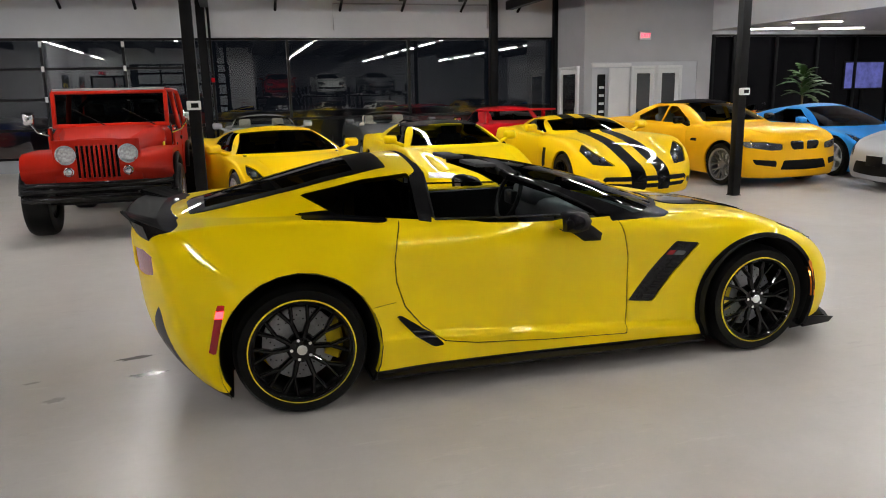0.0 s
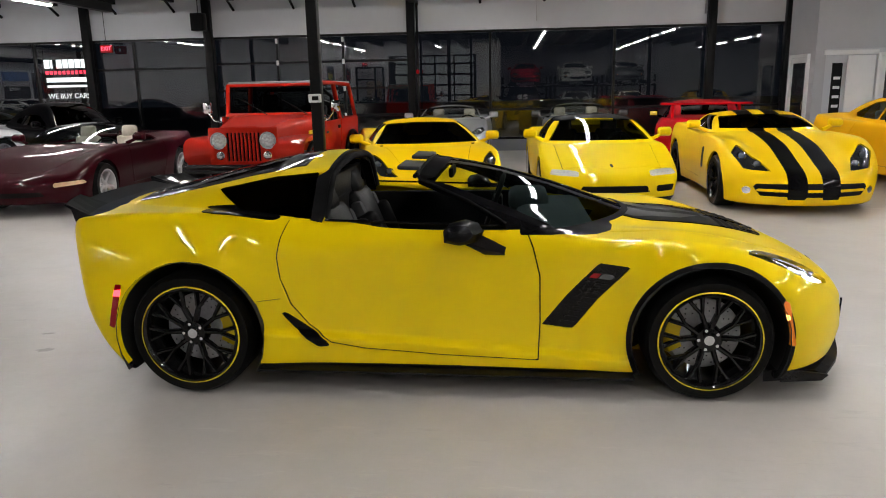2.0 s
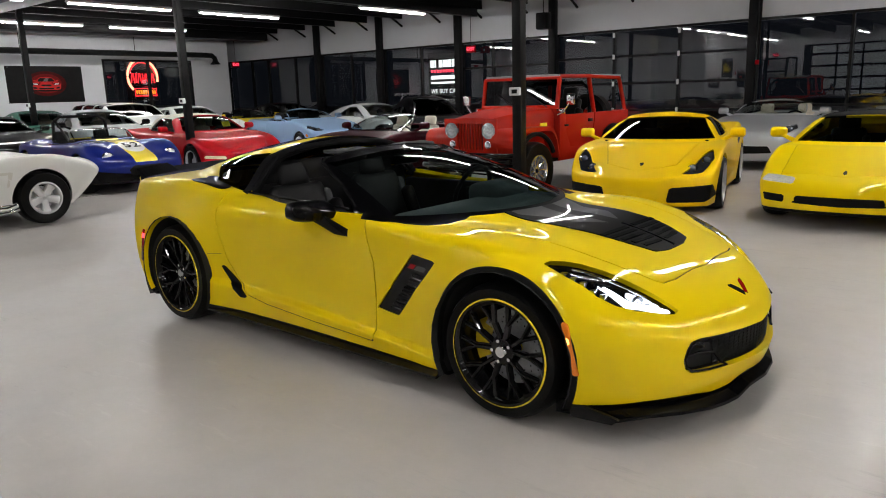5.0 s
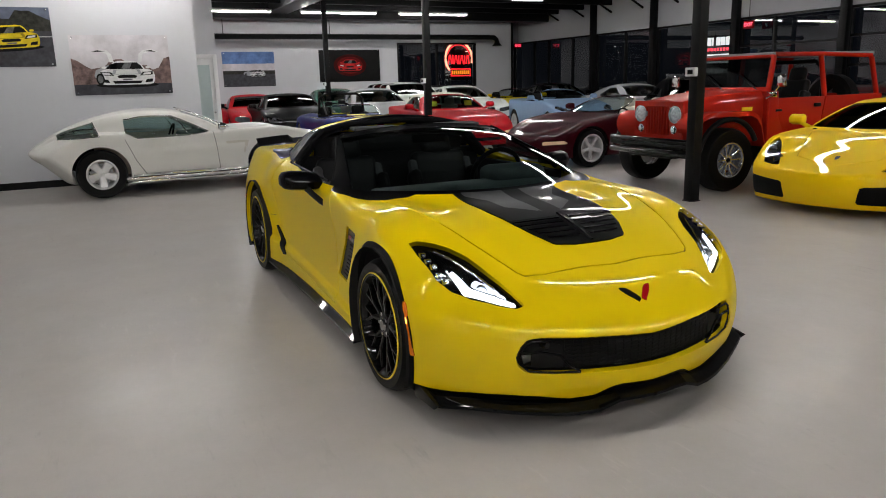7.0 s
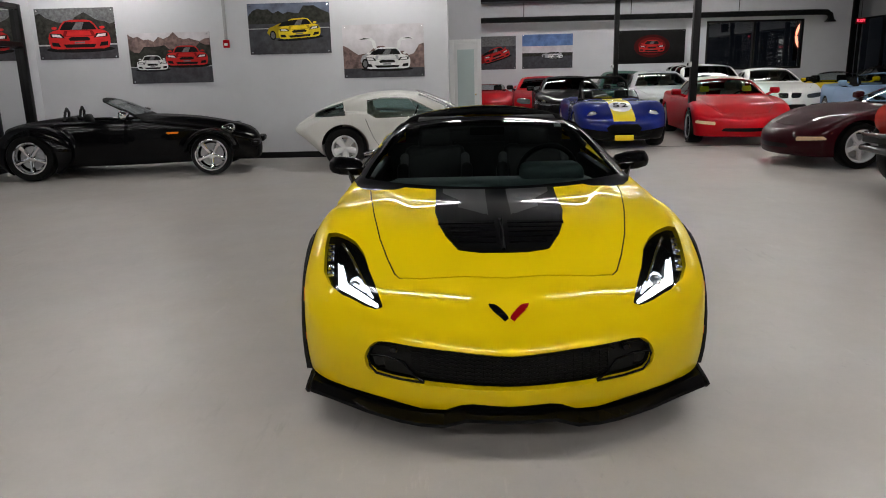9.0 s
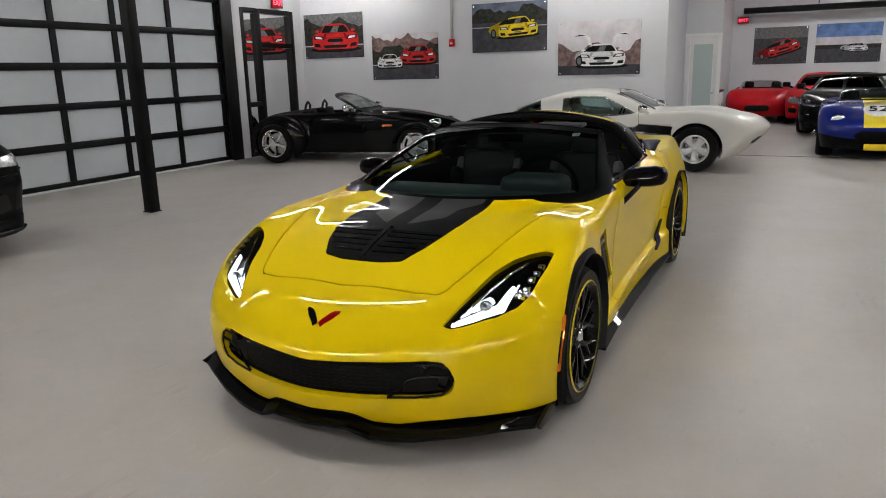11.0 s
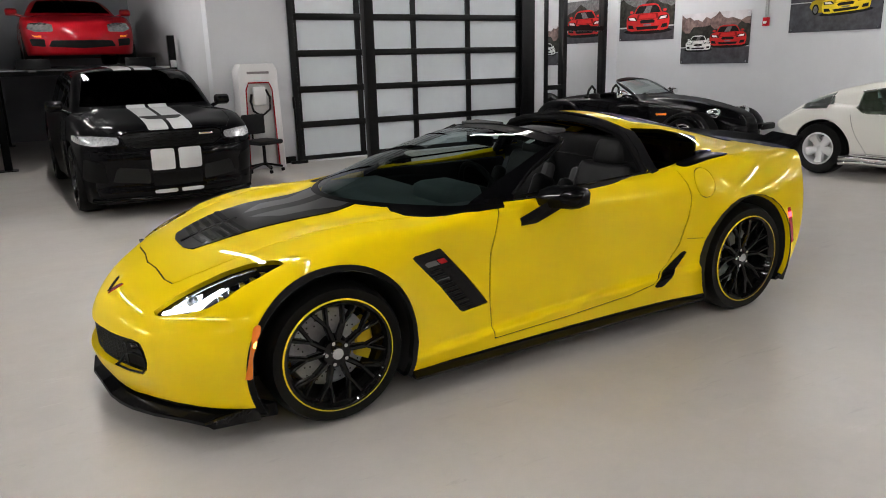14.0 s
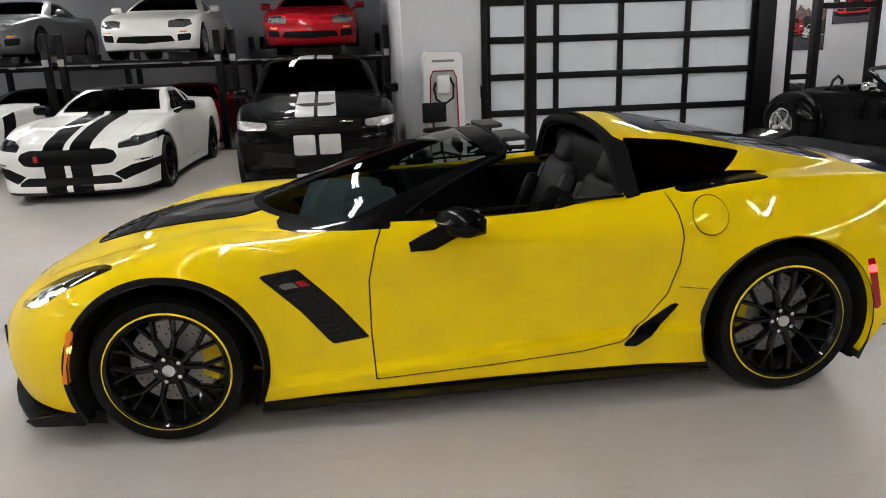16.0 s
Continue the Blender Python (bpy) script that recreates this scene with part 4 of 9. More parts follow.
def generic(name, at, label, C, group="parked cars"):
    """A parked car from a small table of its shape C."""
    L0, L1, hw, h = C["rear"], C["front"], C["hw"], C["h"]
    xa, xb = C["axles"]
    belt, cowl, cz = C["belt"], C["cowl"], C["cowl_z"]
    r = C["wheel_r"]
    hood, tail, noz = C["nose_z"], C["tail_z"], C.get("hood_mid", None)
    closed = not C.get("open")
    low = C.get("low", 0.17)
    mid = noz if noz else hood + (cz - hood) * 0.72
    hoodk = [(L0, tail - 0.04), (L0 + 0.25, tail), (C["deck"], C.get("deck_z", tail + 0.03)), (cowl - 0.8, cz), (cowl, cz), (cowl + (L1 - cowl) * 0.45, mid), (L1 - 0.22, hood + 0.05), (L1, hood - 0.02)]
    ck = C.get("crest_up", 0.0)
    crest = [(L0, tail - 0.06), (L0 + 0.25, tail - 0.01), (xa, belt + ck), ((xa + xb) / 2, belt - 0.02), (cowl, min(cz, belt)), (xb + 0.1, mid + ck), (L1 - 0.25, hood + 0.02), (L1, hood - 0.04)]
    P = dict(width=[(L0, hw * 0.90), (L0 + 0.5, hw * 0.985), (xa, hw), ((xa + xb) / 2, hw * C.get("waist", 0.955)), (xb, hw * 0.99), (L1 - 0.45, hw * 0.95), (L1, hw * C.get("nose_w", 0.84))],
             hood=hoodk, crest=crest, prof=C.get("prof", [(0.1, 0.93), (0.3, 0.975), (0.5, 1.0), (0.72, 0.985), (0.95, 0.92), (1.2, 0.86), (1.5, 0.82)]),
             front=C.get("face", [(0.1, L1 - 0.06), (0.3, L1), (0.55, L1 - 0.02), (0.8, L1 - 0.10), (1.2, L1 - 0.2)]),
             rear=C.get("back", [(0.1, L0 + 0.10), (0.4, L0), (0.8, L0 + 0.02), (1.2, L0 + 0.05)]),
             bow=C.get("bow", ((0.26, 2.6), (0.16, 3.0))), low=low, round=C.get("round", 0.07), shoulder=C.get("shoulder", (0.45, 0.85)), bulges=C.get("bulges", ()), soft_nose=C.get("soft_nose", 0.05))
    P.update(C.get("P", {}))
    rw = C["roof_w"]
    x0, x1, x2, x3 = C["roof"]
    P["roof"] = dict(top=[(x0 - 0.3, tail - 0.15), (x0, C.get("glass_z", tail)), (x0 + (x1 - x0) * 0.55, C.get("glass_z", tail) + (h - C.get("glass_z", tail)) * 0.68), (x1, h - 0.015), ((x1 + x2) / 2, h), (x2, h - 0.03), (x3, cz), (x3 + 0.35, cz - 0.25)],
                     base=[(x0 - 0.1, rw * C.get("tail_w", 0.72)), (x1, rw * 0.97), (x2, rw), (x3, rw * 0.95)], belt=belt, lean=C.get("lean", 0.62), crown=C.get("crown", 0.03), k=0.08)
    SHELLS[name] = sh = Shell(car_field(P), (L0 - 0.1, -hw - 0.12, low - 0.08), (L1 + 0.1, hw + 0.12, h + 0.12), C.get("res", 0.036))
    ra = C.get("arch_r", r + 0.045)
    za = r
    for x in (xa, xb):
        sh.cut(arch_fn(x, za, ra, hw - 0.42), "hole")
    glass_tags = []
    if not closed:
        lower = car_field({k: v for k, v in P.items() if k != "roof"})
        sh.cut(lambda x, y, z: np.maximum.reduce([0.008 - lower(x, y, z), x - (x3 + (z - cz) / (h - cz) * (x2 - x3)) + C.get("screen_t", 0.12), z * 0 - 1]), "hole")
        sh.cut(lambda x, y, z: np.maximum(0.012 - lower(x, y, z), z * 0 - 1), "windscreen_frame")
        lean, ws = C.get("lean", 0.62), 0.045
        sh.cut(lambda x, y, z: np.maximum.reduce([z - (h - 0.04 - C.get("crown", 0.03) * (np.abs(y) / 0.6) ** 2), cz + 0.03 - z, np.abs(y) - (rw * 0.97 - lean * (z - belt)) + ws]), "windscreen", ("windscreen_frame",))
    if closed:
        lean = C.get("lean", 0.62)
        # windscreen and rear window, seen along the car and from above
        ws = C.get("pillar", 0.07)
        sh.cut(lambda x, y, z: np.maximum.reduce([z - (h - 0.055 - 0.03 * (np.abs(y) / 0.6) ** 2), cz + 0.035 - z + 0.0 * x, x2 - x - 0.02, np.abs(y) - (rw * 0.97 - lean * (z - belt)) + ws]), "windscreen")
        if C.get("rear_glass", True):
            gz = C.get("glass_z", tail)
            sh.cut(lambda x, y, z: np.maximum.reduce([z - (h - 0.05), gz + 0.03 - z, x - x1, np.abs(y) - (np.interp(x, [x0, x1], [rw * C.get("tail_w", 0.72), rw * 0.97]) - lean * (z - belt)) + 0.09]), "rear_window")
        for i, poly in enumerate(C["windows"]):
            sh.cut(side_fn(poly, rw * 0.45), "side_window_%d" % i)
            glass_tags.append("side_window_%d" % i)
    for i, pts in enumerate(C.get("gaps", ())):
        sh.groove(pts, 0.0035, lambda x, y, z: hw * 0.6 - np.abs(y))
    for i, pts in enumerate(C.get("hood_gaps", ())):
        sh.groove(pts, 0.0028, lambda x, y, z: belt - 0.35 - z, "xy")
    made = []
    for nm, fn, material, lab, of in C.get("cuts", ()):
        sh.cut(fn, nm, of)
        made.append((nm, material, lab))
    car = thing(name, at, label, "car", group)
    body_tags = ["body"]
    part("body", sh.patch("body", body_tags, skirt=0.03), C["paint"], car)
    if "gap" in sh.names:
        me = sh.patch("panel_gap", "gap", offset=-0.006)
        if me:
            part("panel_gap", me, GAP, car)
    seen = set()
    for nm, material, lab in made:
        if nm in seen:
            continue
        seen.add(nm)
        plain = nm.rstrip("_0123456789")
        both = plain in ("headlight", "fog_light", "tail_light", "indicator", "side_intake", "air_intake", "air_vent", "stripe")
        for s in ((1, -1) if both else (0,)):
            me = sh.patch(plain, nm, s, offset=-0.02 if material is LAMP_GLASS else C.get("proud", {}).get(plain, 0.0), skirt=0.02)
            if me and material is LAMP_GLASS:
                lamp = part(plain, me, BOWL, car, lab)
                part("lamp_cover", sh.patch("lamp_cover", nm, s, offset=0.001), LAMP_GLASS, lamp)
                co = np.array([v.co for v in me.vertices])
                mid, ext = co.mean(0), co.max(0) - co.min(0)
                lr = min(0.055, 0.33 * sorted(ext)[1])
                for f in (-0.22, 0.20):
                    c = mid + np.array((ext[0] * -f * 0.8, s * ext[1] * f, 0))
                    c = co[((co - c) ** 2 * (1, 1, 0.2)).sum(1).argmin()]
                    m = pose(c[0] + 0.006, c[1], c[2] + 0.004, 28, 0, -90)
                    part("lamp_lens", lathe("lamp_lens", [(0.0, 0.016), (lr * 0.5, 0.013), (lr * 0.78, 0.004)], 16), LENS, lamp, at=m)
                    part("lamp_ring", lathe("lamp_ring", [(lr * 0.80, 0.0), (lr * 0.86, 0.012), (lr, 0.006), (lr, -0.012)], 18), CHROME, lamp, at=m)
            elif me:
                part(plain, me, material, car, lab)
    gm = C.get("glass", GLASS_DARK if closed else GLASS_CLEAR)
    if not closed:
        me = sh.patch("windscreen_frame", "windscreen_frame", skirt=0.02)
        if me:
            part("windscreen_frame", me, C.get("frame_mat", BLACK), car)
        cabin(car, x0 + 0.04, cowl - 0.06, rw * 0.90, 0.30, belt, C.get("seats", LEATHER), seat_h=C.get("seat_h", 0.52), seat_x=C.get("seat_x"))
    for nm in ("windscreen", "rear_window"):
        me = sh.patch(nm, nm, offset=-0.004) if nm in sh.names else None
        if me:
            part(nm, me, gm, car)
    for g in glass_tags:
        for s in (1, -1):
            me = sh.patch("side_window", g, s, offset=-0.004)
            if me:
                part("side_window", me, gm, car)
    if closed and C.get("cabin", True):
        cabin(car, C["roof"][0] * 0.4 + C["roof"][1] * 0.6 - 0.1, cowl - 0.1, rw * 0.80, 0.32, belt, C.get("seats", LEATHER), seat_h=C.get("seat_h", min(0.58, h - 0.78)), tub=C.get("tub"))
    for x in (xa, xb):
        well(car, x, za, ra, hw - 0.42, hw - 0.03, sh.y_at)
        for s in (1, -1):
            rr = C.get("wheel_r_rear", r) if x == xa else r
            tw = C.get("tyre_w", 0.24)
            wheel(car, x, s * (hw - tw / 2 - C.get("inset", 0.02)), rr, tw, C["rim_r"], C.get("rim", RIM_SILVER), C.get("style", "five"), s, caliper=C.get("caliper"))
    for s in (1, -1):
        if C.get("mirror"):
            mx, my, mz = C["mirror"]
            mirror(car, mx, s * my, mz, C.get("mirror_mat", C["paint"]), s)
    if "extra" in C:
        C["extra"](car, C)
    return car


# ---------------------------------------------------------------- the yellow sports car in the middle of the floor
HERO = dict(
    width=[(2.35, 0.66), (2.1, 0.83), (1.9, 0.90), (1.6, 0.95), (1.35, 0.965), (1.15, 0.945), (0.98, 0.882), (0.85, 0.868), (0.5, 0.858), (0.0, 0.852), (-0.4, 0.860), (-0.7, 0.873), (-0.88, 0.895), (-1.05, 0.950), (-1.25, 0.982), (-1.45, 0.984), (-1.8, 0.955), (-2.2, 0.86)],
    waist=dict(prof=[(0.05, 0.97), (0.30, 0.985), (0.45, 0.980), (0.60, 0.983), (0.72, 0.998), (0.79, 1.003), (0.84, 0.99), (0.90, 0.945), (1.0, 0.85), (1.1, 0.77)], x=(-1.25, -0.80, 0.80, 1.20), ledge=0.285, rise=0.075, kick=0.030),
    hood=[(-2.2, 0.945), (-1.9, 0.972), (-1.3, 0.968), (-0.7, 0.93), (0.5, 0.850), (0.75, 0.852), (1.0, 0.850), (1.31, 0.836), (1.55, 0.803), (1.78, 0.736), (1.97, 0.656), (2.1, 0.591), (2.2, 0.529), (2.3, 0.445)],
    crest=[(-2.2, 0.91), (-2.0, 0.95), (-1.7, 0.978), (-1.3, 0.980), (-0.84, 0.945), (-0.4, 0.920), (0.0, 0.902), (0.41, 0.880), (0.9, 0.886), (1.2, 0.876), (1.47, 0.831), (1.7, 0.756), (1.9, 0.670), (2.05, 0.583), (2.3, 0.45)],
    prof=[(0.05, 0.955), (0.18, 0.972), (0.30, 0.984), (0.42, 0.984), (0.55, 0.978), (0.66, 0.965), (0.76, 0.940), (0.86, 0.895), (1.0, 0.82), (1.1, 0.76)],
    front=[(0.10, 2.20), (0.20, 2.262), (0.30, 2.288), (0.42, 2.290), (0.52, 2.275), (0.7, 2.19)],
    rear=[(0.12, -1.93), (0.25, -2.05), (0.5, -2.15), (0.75, -2.17), (0.92, -2.18), (1.05, -2.15)],
    bow=((0.44, 1.8), (0.27, 2.5)), low=0.13, round=0.045, soft_nose=0.13, fair=0.06, hood_crown=0.06, shoulder=(0.42, 0.76),
    roof=dict(top=[(1.4, 0.76), (1.02, 0.885), (0.5, 1.058), (0.08, 1.158), (-0.12, 1.182), (-0.4, 1.226), (-0.75, 1.236), (-1.0, 1.208), (-1.3, 1.142), (-1.6, 1.068), (-1.9, 0.995), (-2.15, 0.92)],
              base=[(1.3, 0.56), (0.85, 0.72), (0.4, 0.80), (0.0, 0.815), (-0.7, 0.80), (-1.1, 0.745), (-1.5, 0.62), (-1.9, 0.45)], belt=0.90, lean=0.85, crown=0.085, k=0.06, join=0.03, wrap=0.16, flat_front=0.038))


def hero_mirror(parent, s):
    """Long black door mirror on a raked stalk."""
    bm = bmesh.new()
    prof = [(-0.075, -0.035), (-0.08, 0.03), (-0.055, 0.062), (0.0, 0.072), (0.06, 0.055), (0.09, 0.01), (0.07, -0.035), (0.0, -0.05)]
    rings = []
    for y, sc, dx, dz in ((0.0, 0.55, 0.03, -0.012), (0.02, 0.85, 0.02, -0.004), (0.08, 1.0, 0.008, 0.0), (0.17, 1.0, -0.012, 0.006), (0.215, 0.86, -0.026, 0.010), (0.235, 0.5, -0.034, 0.012)):
        rings.append([bm.verts.new((dx + x * sc, y, dz + z * sc)) for x, z in prof])
    for A, B2 in zip(rings, rings[1:]):
        for j in range(8):
            bm.faces.new((A[j], A[(j + 1) % 8], B2[(j + 1) % 8], B2[j]))
    bm.faces.new(rings[0])
    bm.faces.new(list(reversed(rings[-1])))
    st = [[bm.verts.new((x + a, y, z + b)) for a, b in ((-0.055, -0.022), (-0.04, 0.022), (0.055, 0.016), (0.05, -0.026))] for x, y, z in ((0.03, 0.10, -0.02), (0.09, 0.075, -0.055), (0.165, 0.035, -0.105))]
    for A, B2 in zip(st, st[1:]):
        for j in range(4):
            bm.faces.new((A[j], A[(j + 1) % 4], B2[(j + 1) % 4], B2[j]))
    bm.faces.new(st[0])
    bm.faces.new(list(reversed(st[-1])))
    m = pose(0.12, s * 0.815, 0.885) @ Matrix.Diagonal((1, s, 1, 1))
    bmesh.ops.transform(bm, matrix=m, verts=bm.verts)
    w = part("wing_mirror", bm_mesh("wing_mirror", bm, angle=45), BLACK, parent, "gloss black wing mirror")
    q = [m @ Vector(v) for v in ((-0.076, 0.03, -0.028), (-0.088, 0.20, -0.02), (-0.092, 0.20, 0.036), (-0.080, 0.03, 0.036))]
    part("mirror_glass", mesh("mirror_glass", q, [(0, 1, 2, 3)]), CHROME, w)


SUEDE = mat("grey suede", (0.035, 0.035, 0.037), rough=0.9)


def hero_trim(car, sh):
    XF = curve(HERO["front"])
    XR = curve(HERO["rear"])

    def nose(y, z):
        return float(XF(np.array(z))) - 0.44 * (abs(y) / 0.982) ** 1.8

    def tail(y, z):
        return float(XR(np.array(z))) + 0.27 * (abs(y) / 0.982) ** 2.5
    # front splitter with a stepped middle, and its end fins
    ys = [-0.865, -0.83, -0.75, -0.6, -0.45, -0.36, -0.27, -0.18, 0, 0.18, 0.27, 0.36, 0.45, 0.6, 0.75, 0.83, 0.865]
    vs, fs = [], []
    for y in ys:
        x = nose(y, 0.2) + 0.028
        up = 0.036 * (1 - float(step01(0.18, 0.29, np.array(abs(y))))) - 0.006 * float(step01(0.30, 0.36, np.array(abs(y)))) + 0.030 * float(step01(0.40, 0.85, np.array(abs(y))))
        vs += [(x - 0.30, y, 0.10), (x - 0.02, y, 0.098 + up), (x, y, 0.104 + up), (x - 0.002, y, 0.118 + up), (x - 0.05, y, 0.142 + up), (x - 0.30, y, 0.160)]
    for i in range(len(ys) - 1):
        for j in range(6):
            fs.append((6 * i + j, 6 * i + (j + 1) % 6, 6 * i + 6 + (j + 1) % 6, 6 * i + 6 + j))
    fs += [tuple(range(6)), tuple(reversed(range(len(vs) - 6, len(vs))))]
    part("front_splitter", mesh("front_splitter", vs, fs), BLACK, car, "black carbon front splitter")
    for s in (1, -1):
        part("splitter_fin", prism("splitter_fin", [(1.72, 0.105), (1.92, 0.118), (1.955, 0.150), (1.90, 0.158), (1.80, 0.170), (1.722, 0.180)], s * 0.872, s * 0.888, bevel=0.004), CARBON, car, "black carbon end fin")
    # grille: rows of small hexagonal cells, corner ducts with their bezels and lamps
    for i in range(9):
        z = 0.288 + i * 0.0165
        half = 0.395 if z < 0.40 else 0.42
        part("grille_slat", tube("grille_slat", [(nose(y, z) - 0.042, y, z + 0.0042 * (1 if k % 2 else -1)) for k, y in enumerate(np.linspace(-half, half, 45))], 0.0026, 4), GRILLE_BAR, car)
    for k in range(23):
        y = -0.395 + k * 0.0359
        part("grille_bar", tube("grille_bar", [(nose(y, z) - 0.045, y, z) for z in (0.285, 0.33, 0.375, 0.418)], 0.0022, 4), GRILLE_BAR, car)
    for s in (1, -1):
        part("grille_bezel", tube("grille_bezel", [(nose(y, z) - 0.016, s * y, z) for y, z in ((0.345, 0.287), (0.385, 0.312), (0.425, 0.362), (0.50, 0.378), (0.578, 0.372))], 0.006, 6), BLACK, car)
        part("grille_frame", tube("grille_frame", [(nose(y, z) - 0.010, s * y, z) for y, z in ((0.345, 0.287), (0.45, 0.288), (0.545, 0.297), (0.572, 0.325), (0.580, 0.36), (0.562, 0.405), (0.53, 0.424), (0.45, 0.426))], 0.005, 6), BLACK, car)
        part("brake_duct", prism("brake_duct", [(0.42, 0.300), (0.55, 0.308), (0.56, 0.355), (0.44, 0.350)], nose(0.5, 0.33) - 0.075, nose(0.5, 0.33) - 0.065, "yz") if s > 0 else prism("brake_duct", [(-0.42, 0.300), (-0.44, 0.350), (-0.56, 0.355), (-0.55, 0.308)], nose(0.5, 0.33) - 0.075, nose(0.5, 0.33) - 0.065, "yz"), RIM_BLACK, car, "dark panel in the corner duct")
        part("fog_lamp", lathe("fog_lamp", [(0.0, 0.012), (0.012, 0.01), (0.018, 0.0), (0.020, -0.02)], 16), RIM_BLACK, car, "small dark lamp in the grille", pose(nose(0.47, 0.40) - 0.035, s * 0.47, 0.402, 0, 0, -90))
    # rear spoiler: raised blade that wraps on to the wings
    ys = [-0.745, -0.735, -0.70, -0.60, -0.50, -0.44, -0.425, -0.40, -0.20, 0, 0.20, 0.40, 0.425, 0.44, 0.50, 0.60, 0.70, 0.735, 0.745]
    vs, fs = [], []
    for y in ys:
        xr = tail(y, 0.95)
        e = abs(y) / 0.745
        raised = float(step01(0.41, 0.44, np.array(abs(y))))
        top = 1.012 + 0.030 * raised - 0.020 * e ** 2
        zb = 0.972 - 0.020 * e ** 3
        fr = 0.26 - 0.10 * e ** 2
        vs += [(xr + fr, y, zb + 0.002), (xr + fr * 0.55, y, zb + 0.010), (xr - 0.006 - 0.03 * raised, y, top), (xr - 0.020 - 0.03 * raised, y, top - 0.006), (xr - 0.012, y, top - 0.030), (xr + 0.012, y, zb - 0.045), (xr + fr, y, zb - 0.035)]
    for i in range(len(ys) - 1):
        for j in range(7):
            fs.append((7 * i + j, 7 * i + (j + 1) % 7, 7 * i + 7 + (j + 1) % 7, 7 * i + 7 + j))
    fs += [tuple(range(7)), tuple(reversed(range(len(vs) - 7, len(vs))))]
    part("rear_spoiler", mesh("rear_spoiler", vs, fs), BLACK, car, "gloss black rear spoiler")
    # bonnet louvres in the front of the insert
    for i in range(5):
        x = 1.585 + i * 0.044
        hw = (0.292, 0.272, 0.250, 0.225, 0.195)[i]
        for s in (1, -1):
            ps = [(x, s * 0.030), (x - 0.003, s * hw * 0.5), (x - 0.010, s * hw)]
            vs, fs = [], []
            for a, b in ps:
                z = sh.z_at(a, abs(b)) + 0.006
                vs += [(a - 0.030, b, z + 0.010), (a - 0.005, b, z + 0.006), (a, b, z - 0.002), (a - 0.030, b, z + 0.002)]
            for k in range(2):
                for q in range(4):
                    fs.append((4 * k + q, 4 * k + (q + 1) % 4, 4 * k + 4 + (q + 1) % 4, 4 * k + 4 + q))
            fs += [(0, 1, 2, 3), (11, 10, 9, 8)]
            part("bonnet_louvre", mesh("bonnet_louvre", vs, fs), BLACK, car)
    part("bonnet_rib", tube("bonnet_rib", [(a, 0, sh.z_at(a, 0) + 0.004) for a in (1.52, 1.6, 1.7, 1.81)], 0.010, 6), BLACK, car)
    # belt strips and header seal
    for s in (1, -1):
        part("belt_strip", tube("belt_strip", [(x, s * (0.815 - 0.02 * abs(x)), 0.918 - 0.035 * x) for x in np.linspace(-0.62, 0.30, 12)], 0.007, 6), BLACK, car, "black strip along the door top")
        part("a_pillar_seal", tube("a_pillar_seal", [(0.33, s * 0.785, 0.912), (0.24, s * 0.745, 0.963), (0.13, s * 0.695, 1.020), (-0.03, s * 0.64, 1.085), (-0.135, s * 0.605, 1.128), (-0.155, s * 0.56, 1.148)], 0.009, 8), CLOTH, car)
        part("sun_visor", box("sun_visor", -0.13, 0.0, s * 0.31 - 0.16, s * 0.31 + 0.16, -0.012, 0.012, 0.010), SUEDE, car, "grey sun visor sticking up", pose(-0.150, 0, 1.168, 0, 3, 0))
    part("header_seal", tube("header_seal", [(-0.135 - 0.03 * (y / 0.55) ** 2, y, 1.180 - 0.045 * (abs(y) / 0.58) ** 2) for y in np.linspace(-0.57, 0.57, 13)], 0.012, 8), CLOTH, car)
    part("hoop_seal", tube("hoop_seal", [(-0.625, y, z) for y, z in ((-0.765, 0.92), (-0.70, 0.995), (-0.625, 1.08), (-0.545, 1.145), (-0.40, 1.18), (0, 1.205), (0.40, 1.18), (0.545, 1.145), (0.625, 1.08), (0.70, 0.995), (0.765, 0.92))], 0.020, 8), CLOTH, car)
    # cockpit
    bm = bmesh.new()
    add_box(bm, -0.78, 0.85, -0.72, 0.72, 0.24, 0.27)
    add_box(bm, -0.80, -0.70, -0.74, 0.74, 0.26, 0.96)
    for s in (1, -1):
        part("door_card", box("door_card", -0.68, 0.46, s * 0.74 - 0.03, s * 0.74 + 0.03, 0.27, 0.875, 0.02), LEATHER, car)
    add_box(bm, -0.71, 0.45, -0.12, 0.12, 0.255, 0.60, 0.04)
    part("cockpit_tub", bm_mesh("cockpit_tub", bm, angle=40), LEATHER, car, "black leather cockpit")
    bm = bmesh.new()
    add_box(bm, 0.38, 0.84, -0.64, 0.64, 0.62, 0.860, 0.07)
    add_box(bm, 0.34, 0.60, 0.18, 0.56, 0.80, 0.94, 0.05)
    part("dashboard", bm_mesh("dashboard", bm, angle=50), DASH, car)
    part("headliner", sh.patch("headliner", ("rear_cabin", "hatch", "hoop"), offset=-0.02), CLOTH, car, "black cloth lining behind the seats")
    # dark sheet added for the shade of the open view to the hatch glass
    part("shade_sheet", box("shade_sheet", -0.745, -0.705, -0.60, 0.60, 0.93, 1.10, 0.01), LEATHER, car)
    part("rear_bulkhead", box("rear_bulkhead", -1.7, -0.80, -0.62, 0.62, 0.70, 0.74), LEATHER, car)
